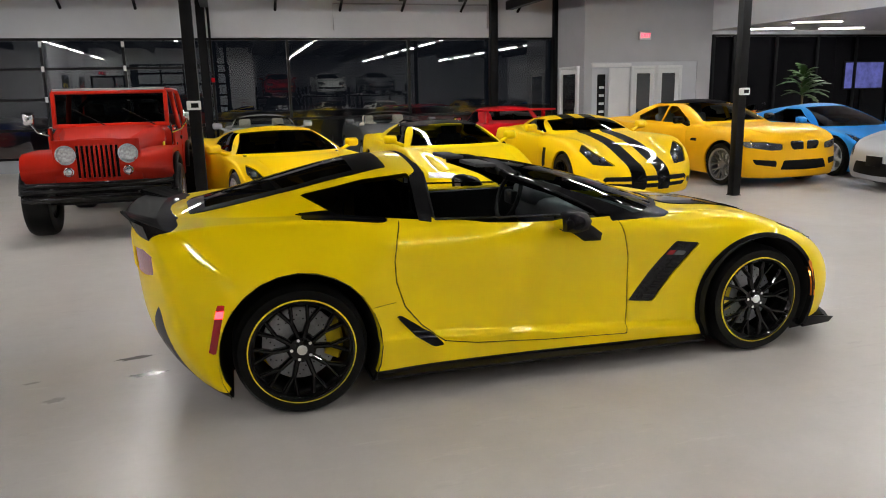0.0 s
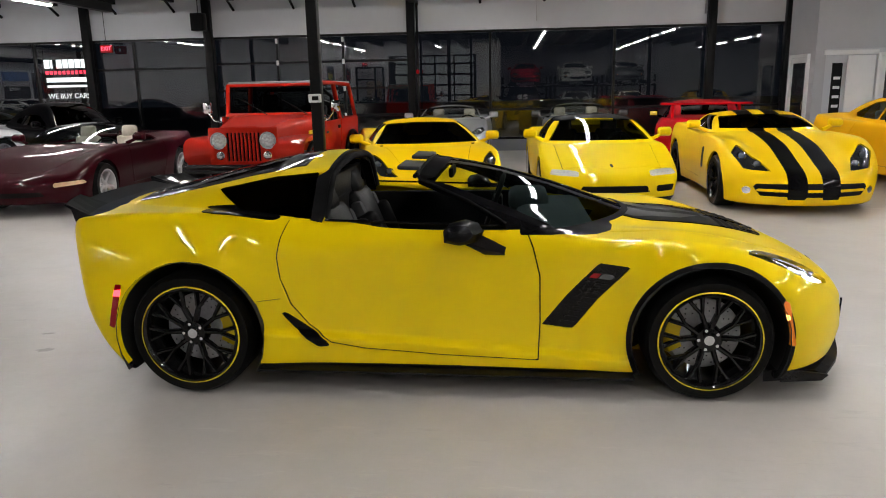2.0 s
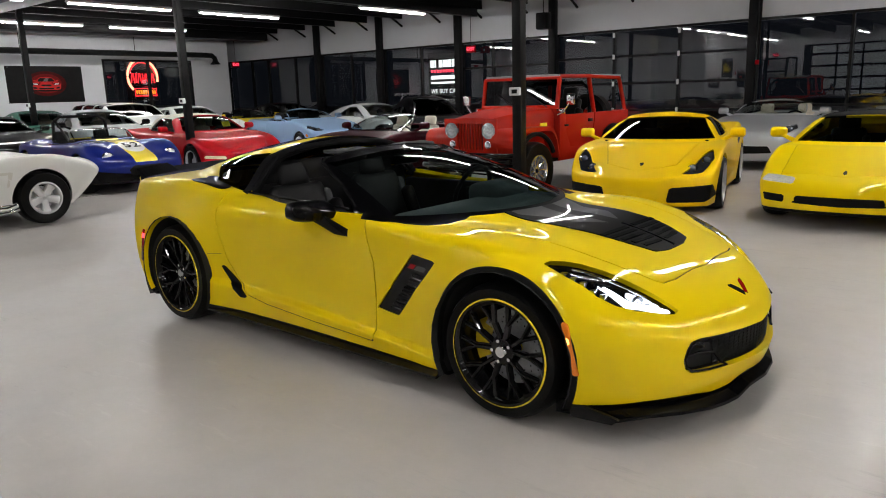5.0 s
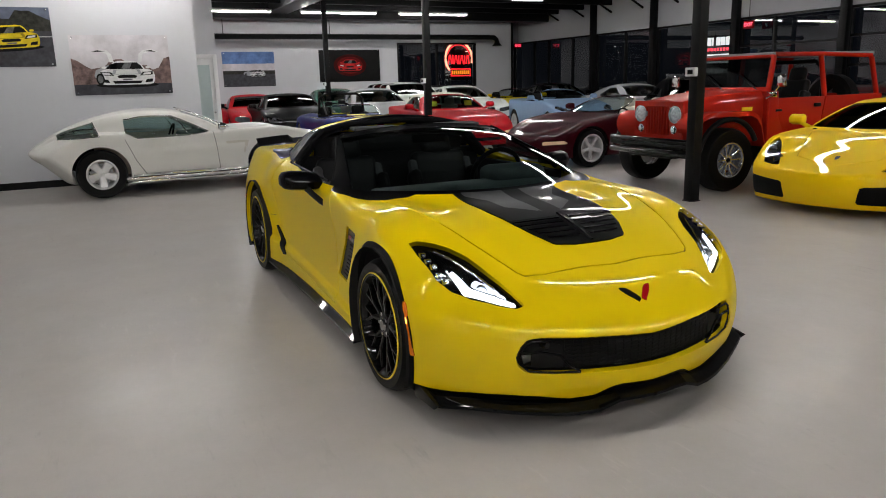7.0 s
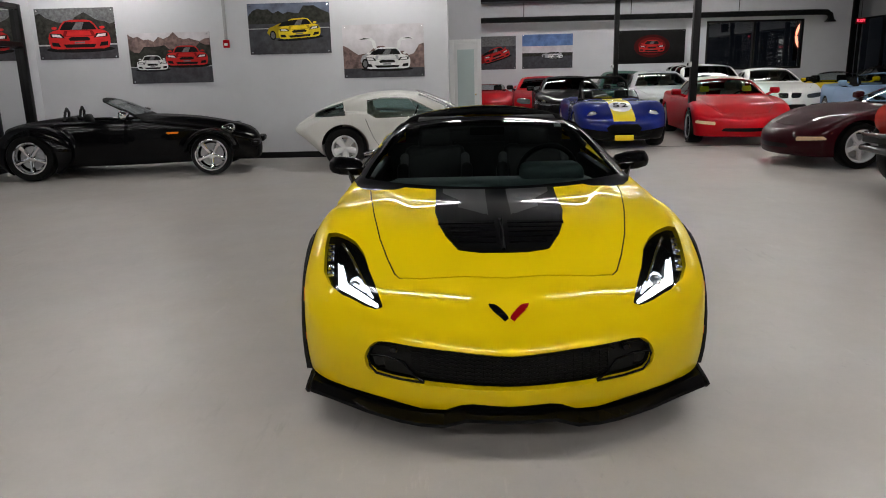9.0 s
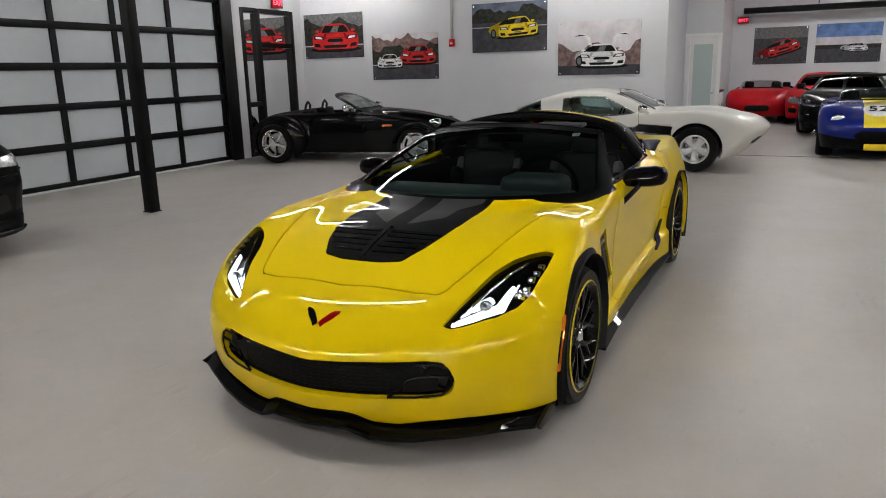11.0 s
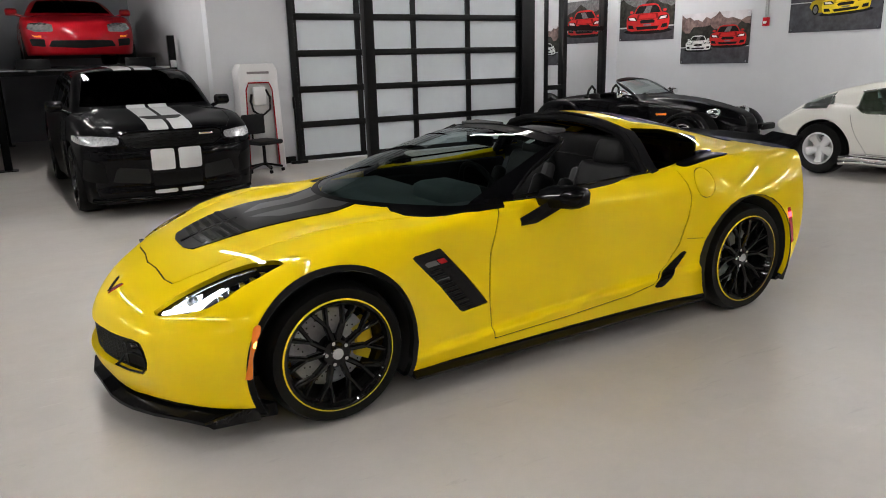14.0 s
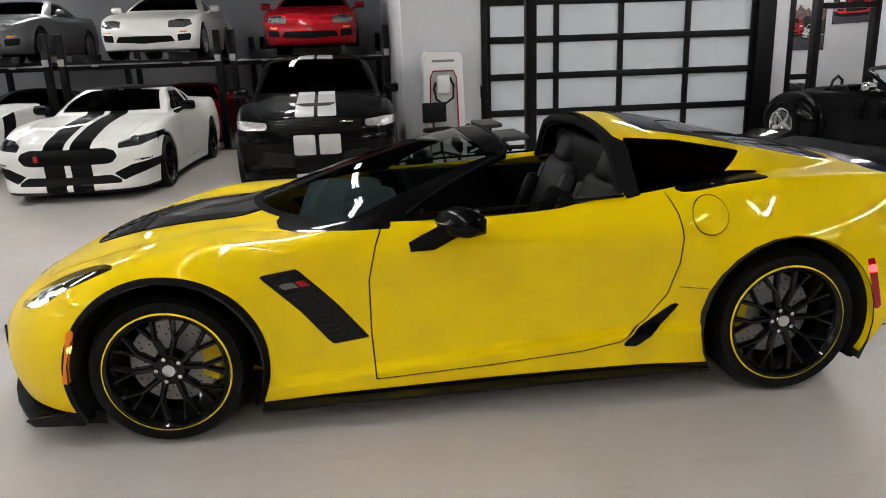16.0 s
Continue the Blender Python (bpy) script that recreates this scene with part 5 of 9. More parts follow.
    for s in (1, -1):
        seat(car, -0.28, s * 0.375, 0.40, LEATHER, h=0.56, tilt=-22, w=0.50)
        for q in (-1, 1):
            part("seat_bolster", box("seat_bolster", -0.035, 0.05, q * 0.23 - 0.035, q * 0.23 + 0.035, 0.10, 0.50, 0.03), SUEDE, car, at=pose(-0.48, s * 0.375, 0.42, 0, -22, 0))
    part("steering_wheel", tube("steering_wheel", [(0.25 + 0.06 * math.cos(t), 0.375 + 0.18 * math.sin(t), 0.86 + 0.165 * math.cos(t)) for t in np.linspace(0, 2 * math.pi, 28, endpoint=False)], 0.016, 8, True), LEATHER, car)
    part("steering_hub", box("steering_hub", 0.24, 0.30, 0.30, 0.45, 0.80, 0.90, 0.02), LEATHER, car)
    part("rear_view_mirror", box("rear_view_mirror", -0.02, 0.01, -0.12, 0.12, 1.07, 1.13, 0.012), TRIM, car)
    part("windscreen_sticker", box("windscreen_sticker", -0.001, 0.001, -0.022, 0.022, -0.02, 0.02), WHITE, car, "small white sticker", pose(-0.02, 0.47, 1.128, 0, -68, 0))


def hero_car():
    at = pose(0, 0, 0)
    sh = Shell(car_field(HERO), (-2.3, -1.08, 0.06), (2.4, 1.08, 1.32), 0.019)
    lower = car_field({k: v for k, v in HERO.items() if k != "roof"})
    RB = curve(HERO["roof"]["base"])
    car = thing("sports_car", at, "bright yellow sports car with black trim and roof panel off", "car")
    # wheel openings, cockpit opening and roof opening
    arch_f, arch_r = (1.355, 0.325, 0.386), (-1.355, 0.337, 0.402)
    for a in (arch_f, arch_r):
        sh.cut(arch_fn(*a, 0.5), "hole")
    sh.cut(lambda x, y, z: np.maximum.reduce([0.010 - lower(x, y, z), -0.63 - x - 0 * y, 0.86 - z, x - 1.06 + 0.34 * (y / 0.7) ** 2]), "front_cabin")
    sh.cut(top_fn([(0.40, 0.83), (0.56, 0.825), (0.70, 0.79), (0.80, 0.74), (0.88, 0.66), (0.90, 0.55), (0.88, 0.45), (0.825, 0.39), (0.80, 0.34), (0.80, -0.1), (0.40, -0.1)], 0.78), "cowl")
    sh.cut(lambda x, y, z: np.maximum.reduce([0.004 - lower(x, y, z), x + 0.63 + 0 * y, 0.86 - z]), "rear_cabin")
    opening = [(-0.63, 0.80), (-0.63, 1.4), (-0.115, 1.4), (-0.145, 1.125), (0.13, 1.020), (0.32, 0.915), (0.40, 0.80)]
    sh.cut(lambda x, y, z: sd_poly(x, z, opening), "hole", ("front_cabin",))
    # windscreen inside its black frame
    sh.cut(lambda x, y, z: np.maximum.reduce([np.abs(y) - (RB(x) - 0.85 * (z - 0.9)) + 0.032, z - 1.170 + 0.047 * (np.abs(y) / 0.6) ** 2, 0.885 - z]), "windscreen", ("front_cabin",))
    # targa hoop, hatch and quarter windows
    sh.cut(lambda x, y, z: np.maximum(-0.702 + 0.047 * step01(1.135, 1.175, z) - x, 0.915 - z), "hoop", ("rear_cabin",))
    qw = [(-0.69, 0.938), (-0.70, 1.162), (-0.95, 1.140), (-1.29, 1.072), (-1.12, 0.978)]
    sh.cut(side_fn(qw, 0.42), "quarter", ("rear_cabin", "body"))
    hatch = [(-0.80, -0.1), (-0.80, 0.44), (-1.0, 0.47), (-1.3, 0.455), (-1.6, 0.41), (-1.86, 0.36), (-1.90, -0.1)]
    sh.cut(top_fn(hatch, 0.95), "hatch", ("rear_cabin", "body"))
    sh.cut(top_fn([(-0.98, -0.1), (-0.98, 0.40), (-1.3, 0.39), (-1.78, 0.30), (-1.80, -0.1)], 0.95), "hatch_glass", ("hatch",))
    # side features
    vent = [(0.80, 0.724), (0.962, 0.703), (0.80, 0.53), (0.68, 0.375), (0.665, 0.370), (0.512, 0.388), (0.64, 0.55)]
    sh.cut(side_fn(vent, 0.6), "vent")
    rvent = [(-0.862, 0.452), (-0.838, 0.458), (-0.66, 0.327), (-0.605, 0.284), (-0.608, 0.275), (-0.665, 0.271), (-0.77, 0.345)]
    sh.cut(side_fn(rvent, 0.6), "rvent")
    sh.cut(side_fn([(1.688, 0.548), (1.722, 0.54), (1.775, 0.31), (1.742, 0.31)], 0.5), "amber")
    sh.cut(side_fn([(-1.705, 0.62), (-1.742, 0.62), (-1.80, 0.38), (-1.765, 0.38)], 0.5), "red")
    sh.cut(side_fn([(1.690, 0.475), (1.728, 0.475), (1.735, 0.445), (1.698, 0.445)], 0.5), "amber_lit", ("amber",))
    sh.cut(side_fn([(-1.69, 0.59), (-1.76, 0.59), (-1.76, 0.555), (-1.69, 0.555)], 0.5), "red_lit", ("red",))
    scoop = [(-0.865, 0.948), (-0.93, 0.972), (-1.05, 0.992), (-1.18, 0.997), (-1.345, 0.983), (-1.10, 0.962), (-0.93, 0.942), (-0.89, 0.940)]
    sh.cut(side_fn(scoop, 0.5), "scoop", ("body", "rear_cabin"))
    sh.cut(lambda x, y, z: np.maximum(z - (0.165 - 0.018 * x), np.abs(x) - 1.03), "sill")
    # arch lips
    sh.cut(arch_fn(arch_f[0], arch_f[1], 0.412, 0.6), "front_lip")
    # nose
    grille = [(-0.1, 0.413), (0.02, 0.414), (0.25, 0.428), (0.49, 0.438), (0.545, 0.432), (0.575, 0.405), (0.597, 0.36), (0.588, 0.32), (0.562, 0.294), (0.50, 0.284), (0.32, 0.280), (-0.1, 0.277)]
    sh.cut(front_fn(grille, 1.7), "grille")
    lamp = [(2.045, 0.515), (1.87, 0.587), (1.745, 0.625), (1.655, 0.672), (1.60, 0.72), (1.553, 0.78), (1.543, 0.818), (1.64, 0.817), (1.80, 0.800), (1.87, 0.767), (1.937, 0.705), (2.01, 0.60), (2.042, 0.545)]
    sh.cut(top_fn(lamp, 0.40), "lamp")
    sh.cut(top_fn([(1.772, 0.744), (1.902, 0.727), (1.985, 0.614), (2.032, 0.545), (2.018, 0.545), (1.966, 0.602), (1.892, 0.690), (1.794, 0.717)], 0.4), "lamp_lit", ("lamp",))
    sh.cut(top_fn([(2.005, 0.553), (1.925, 0.597), (1.862, 0.650), (1.878, 0.682), (1.900, 0.668), (1.958, 0.600)], 0.4), "lamp_glow", ("lamp",))
    sh.cut(top_fn([(2.190, 0.002), (2.162, 0.002), (2.145, 0.016), (2.128, 0.033), (2.114, 0.048), (2.104, 0.084), (2.126, 0.074), (2.142, 0.058), (2.164, 0.030)], 0.4), "flag")
    sh.cut(front_fn([(-0.1, 0.05), (-0.1, 0.20), (0.0, 0.20), (0.15, 0.207), (0.20, 0.198), (0.265, 0.160), (0.36, 0.149), (0.48, 0.170), (0.62, 0.184), (0.73, 0.188), (0.85, 0.178), (1.0, 0.16), (1.0, 0.05)], 1.6), "chin")
    # bonnet insert and shut lines
    insert = [(0.80, -0.1), (0.80, 0.320), (1.40, 0.312), (1.58, 0.285), (1.68, 0.257), (1.795, 0.200), (1.82, 0.10), (1.825, -0.1)]
    sh.cut(top_fn(insert, 0.6), "insert", ("body",))
    stripes = [(0.86, 0.055), (0.86, 0.28), (1.06, 0.28), (1.18, 0.20), (1.34, 0.20), (1.48, 0.055)]
    sh.cut(top_fn(stripes, 0.6), "insert_graphic", ("insert",))
    sh.groove([(0.80, 0.70), (1.07, 0.665), (1.4, 0.612), (1.646, 0.562), (1.806, 0.515), (1.915, 0.474), (1.945, 0.450), (1.963, 0.36), (1.965, 0.16), (1.980, 0.0), (1.980, -0.02)], 0.0032, lambda x, y, z: 0.55 - z, "xy", "gap_bonnet")
    sh.groove([(0.43, 0.90), (0.468, 0.80), (0.503, 0.65), (0.506, 0.40), (0.496, 0.202), (0.0, 0.223), (-0.42, 0.258), (-0.60, 0.292), (-0.72, 0.385), (-0.81, 0.50), (-0.855, 0.64), (-0.862, 0.76), (-0.842, 0.86), (-0.812, 0.94)], 0.0035, lambda x, y, z: 0.6 - np.abs(y), "xz", "gap_door")
    ring = [(-0.985 + 0.083 * math.cos(a), 0.848 + 0.083 * math.sin(a)) for a in np.linspace(0, 2 * math.pi, 33)]
    sh.groove(ring, 0.0025, lambda x, y, z: 0.5 - y, "xz", "gap_flap")
    sh.groove([(-0.99, 0.52), (-0.86, 0.53)], 0.002, lambda x, y, z: 0.6 - np.abs(y), "xz", "gap_quarter")
    # tail
    sh.cut(rear_fn([(0.42, 0.72), (0.62, 0.73), (0.77, 0.755), (0.78, 0.85), (0.68, 0.87), (0.45, 0.85)], -1.8), "tail_lamp")
    sh.cut(rear_fn([(-0.1, 0.05), (-0.1, 0.36), (0.5, 0.36), (0.66, 0.52), (0.76, 0.60), (0.775, 0.56), (0.76, 0.30), (0.74, 0.05)], -1.85), "diffuser")

    sh.cut(lambda x, y, z: np.maximum(z - 0.172, x + 1.60), "diffuser")
    part("body", sh.patch("body", ("body", "rear_cabin"), skirt=0.03), YELLOW, car, "glossy bright yellow body shell")
    for g, sides in (("gap_bonnet", (0,)), ("gap_flap", (0,)), ("gap_door", (1, -1)), ("gap_quarter", (1, -1))):
        for s in sides:
            me = sh.patch("panel_gap", g, s, offset=-0.006)
            if me:
                part("panel_gap", me, GAP, car)
    part("windscreen_frame", sh.patch("windscreen_frame", "front_cabin", skirt=0.03), BLACK, car, "gloss black windscreen frame")
    for s in (1, -1):
        part("cowl_panel", sh.patch("cowl_panel", "cowl", s, offset=0.001), BLACK, car, "black cowl panel under the windscreen")
    part("windscreen", sh.patch("windscreen", "windscreen", offset=-0.002), GLASS_SCREEN, car)
    part("roof_hoop", sh.patch("roof_hoop", "hoop", offset=0.003, skirt=0.06), CLOTH, car, "matt black targa hoop")
    part("hatch", sh.patch("hatch", "hatch", offset=0.003, skirt=0.03), BLACK, car, "gloss black rear hatch")
    part("hatch_glass", sh.patch("hatch_glass", "hatch_glass", offset=0.002), GLASS_DARK, car)
    part("bonnet_insert", sh.patch("bonnet_insert", "insert", offset=0.006, skirt=0.03), CARBON, car, "black carbon bonnet insert")
    part("bonnet_graphic", sh.patch("bonnet_graphic", "insert_graphic", offset=0.006, skirt=0.01), mat("dark grey stripe film", (0.040, 0.040, 0.042), rough=0.35, coat=0.6, spec=0.1), car, "dark grey stripe graphic")
    for s in (1, -1):
        part("quarter_window", sh.patch("quarter_window", "quarter", s, offset=-0.001), GLASS_DARK, car)
        v = part("air_vent", sh.patch("air_vent", "vent", s, offset=-0.012, skirt=0.02), CARBON, car, "slanted black side vent")
        for i in range(9):
            f = 0.28 + i * 0.075
            x, z = 0.945 - f * 0.285 - 0.045, 0.703 - f * 0.333
            yo = sh.y_at(x, z) - 0.004
            part("louvre", prism("louvre", [(x - 0.035, z + 0.004), (x - 0.040, z - 0.008), (x + 0.026, z - 0.016), (x + 0.034, z - 0.005)], s * (yo - 0.02), s * yo), RIM_BLACK, v)
        part("vent_badge", prism("vent_badge", [(0.775, 0.668), (0.815, 0.664), (0.790, 0.640), (0.752, 0.644)], s * (sh.y_at(0.78, 0.655) - 0.02), s * (sh.y_at(0.78, 0.655) - 0.007)), RED_LENS, v, "small red badge")
        part("vent_badge", prism("vent_badge", [(0.822, 0.663), (0.885, 0.656), (0.862, 0.632), (0.797, 0.639)], s * (sh.y_at(0.85, 0.648) - 0.02), s * (sh.y_at(0.85, 0.648) - 0.008)), BOWL, v, "small dark metal badge")
        part("rear_vent", sh.patch("rear_vent", "rvent", s, offset=0.010, skirt=0.03), BLACK, car, "black carbon blade before the rear wheel")
        part("side_marker", sh.patch("side_marker", "amber", s, offset=0.003, skirt=0.01), AMBER, car, "amber side marker")
        part("marker_lamp", sh.patch("marker_lamp", "amber_lit", s, offset=0.003, skirt=0.01), AMBER_LIT, car, "lit amber lamp")
        part("side_marker", sh.patch("side_marker", "red", s, offset=0.003, skirt=0.01), RED_LENS, car, "red side marker")
        part("marker_lamp", sh.patch("marker_lamp", "red_lit", s, offset=0.003, skirt=0.01), RED_LIT, car, "lit red lamp")
        part("quarter_scoop", sh.patch("quarter_scoop", "scoop", s, offset=0.004, skirt=0.02), BLACK, car, "gloss black quarter scoop")
        part("arch_lip", sh.patch("arch_lip", "front_lip", s, offset=0.006, skirt=0.03), TRIM, car, "black wheel arch lip")
        part("sill", sh.patch("sill", "sill", s, offset=0.004, skirt=0.02), CARBON, car, "black carbon sill")
        # blade under the sill
        path = [(0.985, 0.128), (0.6, 0.122), (0.0, 0.130), (-0.5, 0.142), (-0.985, 0.156)]
        vs, fs = [], []
        for i, (x, z) in enumerate(path):
            o = (0.925, 0.905, 0.905, 0.915, 0.940)[i]
            vs += [(x, s * (o - 0.12), z), (x, s * o, z - 0.012), (x, s * (o + 0.003), z + 0.002), (x, s * (o - 0.06), z + 0.028)]
        for i in range(4):
            for j in range(4):
                fs.append((4 * i + j, 4 * i + (j + 1) % 4, 4 * i + 4 + (j + 1) % 4, 4 * i + 4 + j))
        fs += [(0, 1, 2, 3), (19, 18, 17, 16)]
        part("side_skirt", mesh("side_skirt", vs, fs), CARBON, car, "black carbon side skirt")
        # head lamp: black bowl, lit projector elements and clear cover
        hl = part("headlight", sh.patch("headlight", "lamp", s, offset=-0.022, skirt=0.0), RIM_BLACK, car, "head lamp with lit white elements")
        part("lamp_element", sh.patch("lamp_element", "lamp_lit", s, offset=-0.016, skirt=0.02), HEAD_LIT, hl, "lit white lamp element")
        part("lamp_element", sh.patch("lamp_element", "lamp_glow", s, offset=-0.020, skirt=0.02), HEAD_GLOW, hl, "softly lit projector bowl")
        part("lamp_projector", lathe("lamp_projector", [(0.0, 0.016), (0.014, 0.013), (0.024, 0.004), (0.028, -0.012)], 20), LENS, hl, "round glass projector", pose(1.905, s * 0.645, sh.z_at(1.905, 0.645) - 0.018, 0, 0, -70 * s) @ pose(0, 0, 0, 25, 0, 0))
        part("lamp_cover", sh.patch("lamp_cover", ("lamp", "lamp_lit", "lamp_glow"), s, offset=0.001), LAMP_GLASS, hl)
        part("lamp_brow", tube("lamp_brow", [(a, s * b, sh.z_at(a, b) - 0.012) for a, b in ((1.64, 0.735), (1.74, 0.685), (1.84, 0.640), (1.93, 0.596))], 0.006, 6), REFLECTOR, hl, "bright strip along the lamp brow")
        for i in range(5):
            fx = 1.63 + 0.045 * i
            part("lamp_reflector", box("lamp_reflector", fx - 0.012, fx + 0.012, s * (0.790 - 0.006 * i) - 0.014, s * (0.790 - 0.006 * i) + 0.014, sh.z_at(fx, 0.790 - 0.006 * i) - 0.03, sh.z_at(fx, 0.790 - 0.006 * i) - 0.008, 0.003), REFLECTOR, hl)
        part("nose_flag", sh.patch("nose_flag", "flag", s, offset=0.004, skirt=0.006), RED_LENS if s > 0 else BLACK, car, "small red flag badge" if s > 0 else "small black flag badge")
        part("tail_light", sh.patch("tail_light", "tail_lamp", s, offset=-0.004, skirt=0.01), RED_LENS, car, "red tail lamp")
    part("grille", sh.patch("grille", "grille", offset=-0.05), GAP, car, "black front grille")
    part("chin", sh.patch("chin", "chin", offset=-0.01), CARBON, car)
    part("diffuser", sh.patch("diffuser", "diffuser", offset=0.0, skirt=0.02), CARBON, car, "black rear diffuser")
    well(car, *arch_f, 0.52, 0.93)
    well(car, *arch_r, 0.52, 0.95)
    for x, r, tw, rr, face, dish in ((1.355, 0.327, 0.285, 0.250, 0.910, -0.012), (-1.355, 0.338, 0.315, 0.259, 0.925, -0.005)):
        for s in (1, -1):
            ang = (math.pi if x > 0 else 0.0) + (0 if s > 0 else math.pi)
            wheel(car, x, s * (face - tw / 2), r, tw, rr, RIM_BLACK, "fork", s, ring=RIM_YELLOW, caliper=(RIM_YELLOW, ang), cap=REFLECTOR, deep=dish)
    for s in (1, -1):
        hero_mirror(car, s)
    hero_trim(car, sh)
    return car, sh


hero, hero_shell = hero_car()


# ---------------------------------------------------------------- parked cars along the window
def circ(y0, z0, r, xmin):
    return lambda x, y, z: np.maximum(np.hypot(np.abs(y) - y0, z - z0) - r, xmin - x)


def band(a, b, zmin=0.0, x0=-9, x1=9):
    return lambda x, y, z: np.maximum.reduce([a - np.abs(y), np.abs(y) - b, zmin - z, x0 - x, x - x1])


B = ("body",)


def wing_spoiler(parent, x, hw, z0, z1, material, chord=0.26):
    bm = bmesh.new()
    add_box(bm, x - chord / 2, x + chord / 2, -hw, hw, z1 - 0.02, z1 + 0.02, 0.015, pose(0, 0, 0))
    for s in (-1, 1):
        add_box(bm, x - chord * 0.3, x + chord * 0.3, s * hw * 0.72 - 0.025, s * hw * 0.72 + 0.025, z0 - 0.05, z1, 0.01)
    part("spoiler", bm_mesh("spoiler", bm, angle=40), material, parent)


def plate_bar(parent, x, z, w, h, material, s=1):
    part("number_plate", box("number_plate", x - 0.008, x + 0.008, -w / 2, w / 2, z - h / 2, z + h / 2, 0.003), material, parent)


WEDGE = dict(low=0.10, crest_up=0.10, soft_nose=0.0, rear=-2.10, front=2.17, hw=0.95, h=1.165, axles=(-1.28, 1.28), belt=0.86, cowl=0.98, cowl_z=0.80, wheel_r=0.325, rim_r=0.235, tyre_w=0.26, nose_z=0.46, tail_z=0.90, deck=-1.2, deck_z=0.95,
             hood_mid=0.66, roof=(-1.7, -0.25, 0.12, 1.02), roof_w=0.82, lean=0.85, glass_z=0.92, belt_up=0, mirror=(0.60, 0.90, 0.90), crown=0.06,
             windows=[[(0.62, 0.86), (0.12, 1.09), (-0.30, 1.10), (-0.62, 0.98), (-0.55, 0.90)]], bow=((0.34, 2.2), (0.16, 3.0)),
             gaps=[[(0.62, 0.84), (0.66, 0.5), (0.60, 0.27), (-0.40, 0.27), (-0.52, 0.5), (-0.5, 0.88)]], hood_gaps=[[(0.95, 0.62), (1.75, 0.42), (1.95, 0.0)]],
             prof=[(0.1, 0.94), (0.3, 0.97), (0.5, 0.99), (0.7, 0.985), (0.85, 0.95), (1.0, 0.90)], style="five", paint=YELLOW_DEEP, round=0.04,
             cuts=[("air_intake", front_fn([(0.36, 0.16), (0.40, 0.34), (0.86, 0.37), (0.88, 0.22), (0.78, 0.16)], 1.4), TRIM, "black front intake", B),
                   ("headlight", top_fn([(1.98, 0.50), (1.55, 0.70), (1.42, 0.80), (1.62, 0.84), (1.86, 0.74)], 0.42), LAMP_GLASS, "slanting clear head lamp", B),
                   ("badge", front_fn([(-0.1, 0.565), (0.028, 0.565), (0.022, 0.625), (-0.1, 0.625)], 1.7), TRIM, "", B),
                   ("side_intake", side_fn([(-0.62, 0.72), (-0.95, 0.86), (-0.98, 0.76), (-0.75, 0.66)], 0.6), TRIM, "black side intake", B)])
generic("wedge_sports_car", pose(-1.02, 6.72, 0, 0, 0, -77), "yellow wedge-shaped sports coupe with black front intakes, parked by the window", WEDGE)


MIDENG = dict(rear=-2.15, front=2.22, hw=0.905, h=1.17, axles=(-1.265, 1.265), belt=0.84, cowl=0.95, cowl_z=0.80, wheel_r=0.31, rim_r=0.21, tyre_w=0.23, nose_z=0.50, tail_z=0.90, deck=-1.2, deck_z=0.92,
              hood_mid=0.69, roof=(-1.75, -0.45, 0.22, 1.0), roof_w=0.80, lean=0.75, glass_z=0.92, mirror=(0.62, 0.86, 0.92), crown=0.05,
              windows=[[(0.68, 0.85), (0.2, 1.09), (-0.42, 1.10), (-0.80, 0.93), (-0.75, 0.87)]], bow=((0.24, 2.8), (0.16, 3.0)), paint=YELLOW, round=0.05, seats=LEATHER, glass=GLASS_CLEAR,
              gaps=[[(0.66, 0.82), (0.70, 0.5), (0.62, 0.27), (-0.45, 0.27), (-0.6, 0.5), (-0.58, 0.86)]], hood_gaps=[[(0.98, 0.66), (1.9, 0.62), (2.0, 0.0)]],
              cuts=[("roof_panel", lambda x, y, z: np.maximum(1.085 - z, np.abs(x + 0.1) - 0.42), BLACK, "black roof panel", B),
                    ("headlight", front_fn([(0.44, 0.475), (0.44, 0.535), (0.76, 0.545), (0.80, 0.49)], 1.5), mat("clear ribbed lens", (0.62, 0.60, 0.55), rough=0.2, coat=1.0, vary=0.2, scale=40), "narrow clear front lamp", B),
                    ("air_intake", front_fn([(-0.1, 0.26), (-0.1, 0.36), (0.40, 0.36), (0.44, 0.28)], 1.6), TRIM, "black lower intake", B),
                    ("air_vent", front_fn([(0.52, 0.28), (0.52, 0.36), (0.76, 0.37), (0.74, 0.29)], 1.5), TRIM, "black corner intake", B),
                    ("badge", front_fn([(-0.1, 0.565), (0.026, 0.565), (0.022, 0.60), (-0.1, 0.60)], 1.7), TRIM, "", B),
                    ("splitter", front_fn([(-0.1, 0.05), (-0.1, 0.21), (1.0, 0.21), (1.0, 0.05)], 1.4), TRIM, "black lower lip", B)])
generic("mid_engined_coupe", pose(1.58, 6.85, 0, 0, 0, -88), "yellow mid-engined coupe with black roof and flat nose", MIDENG)

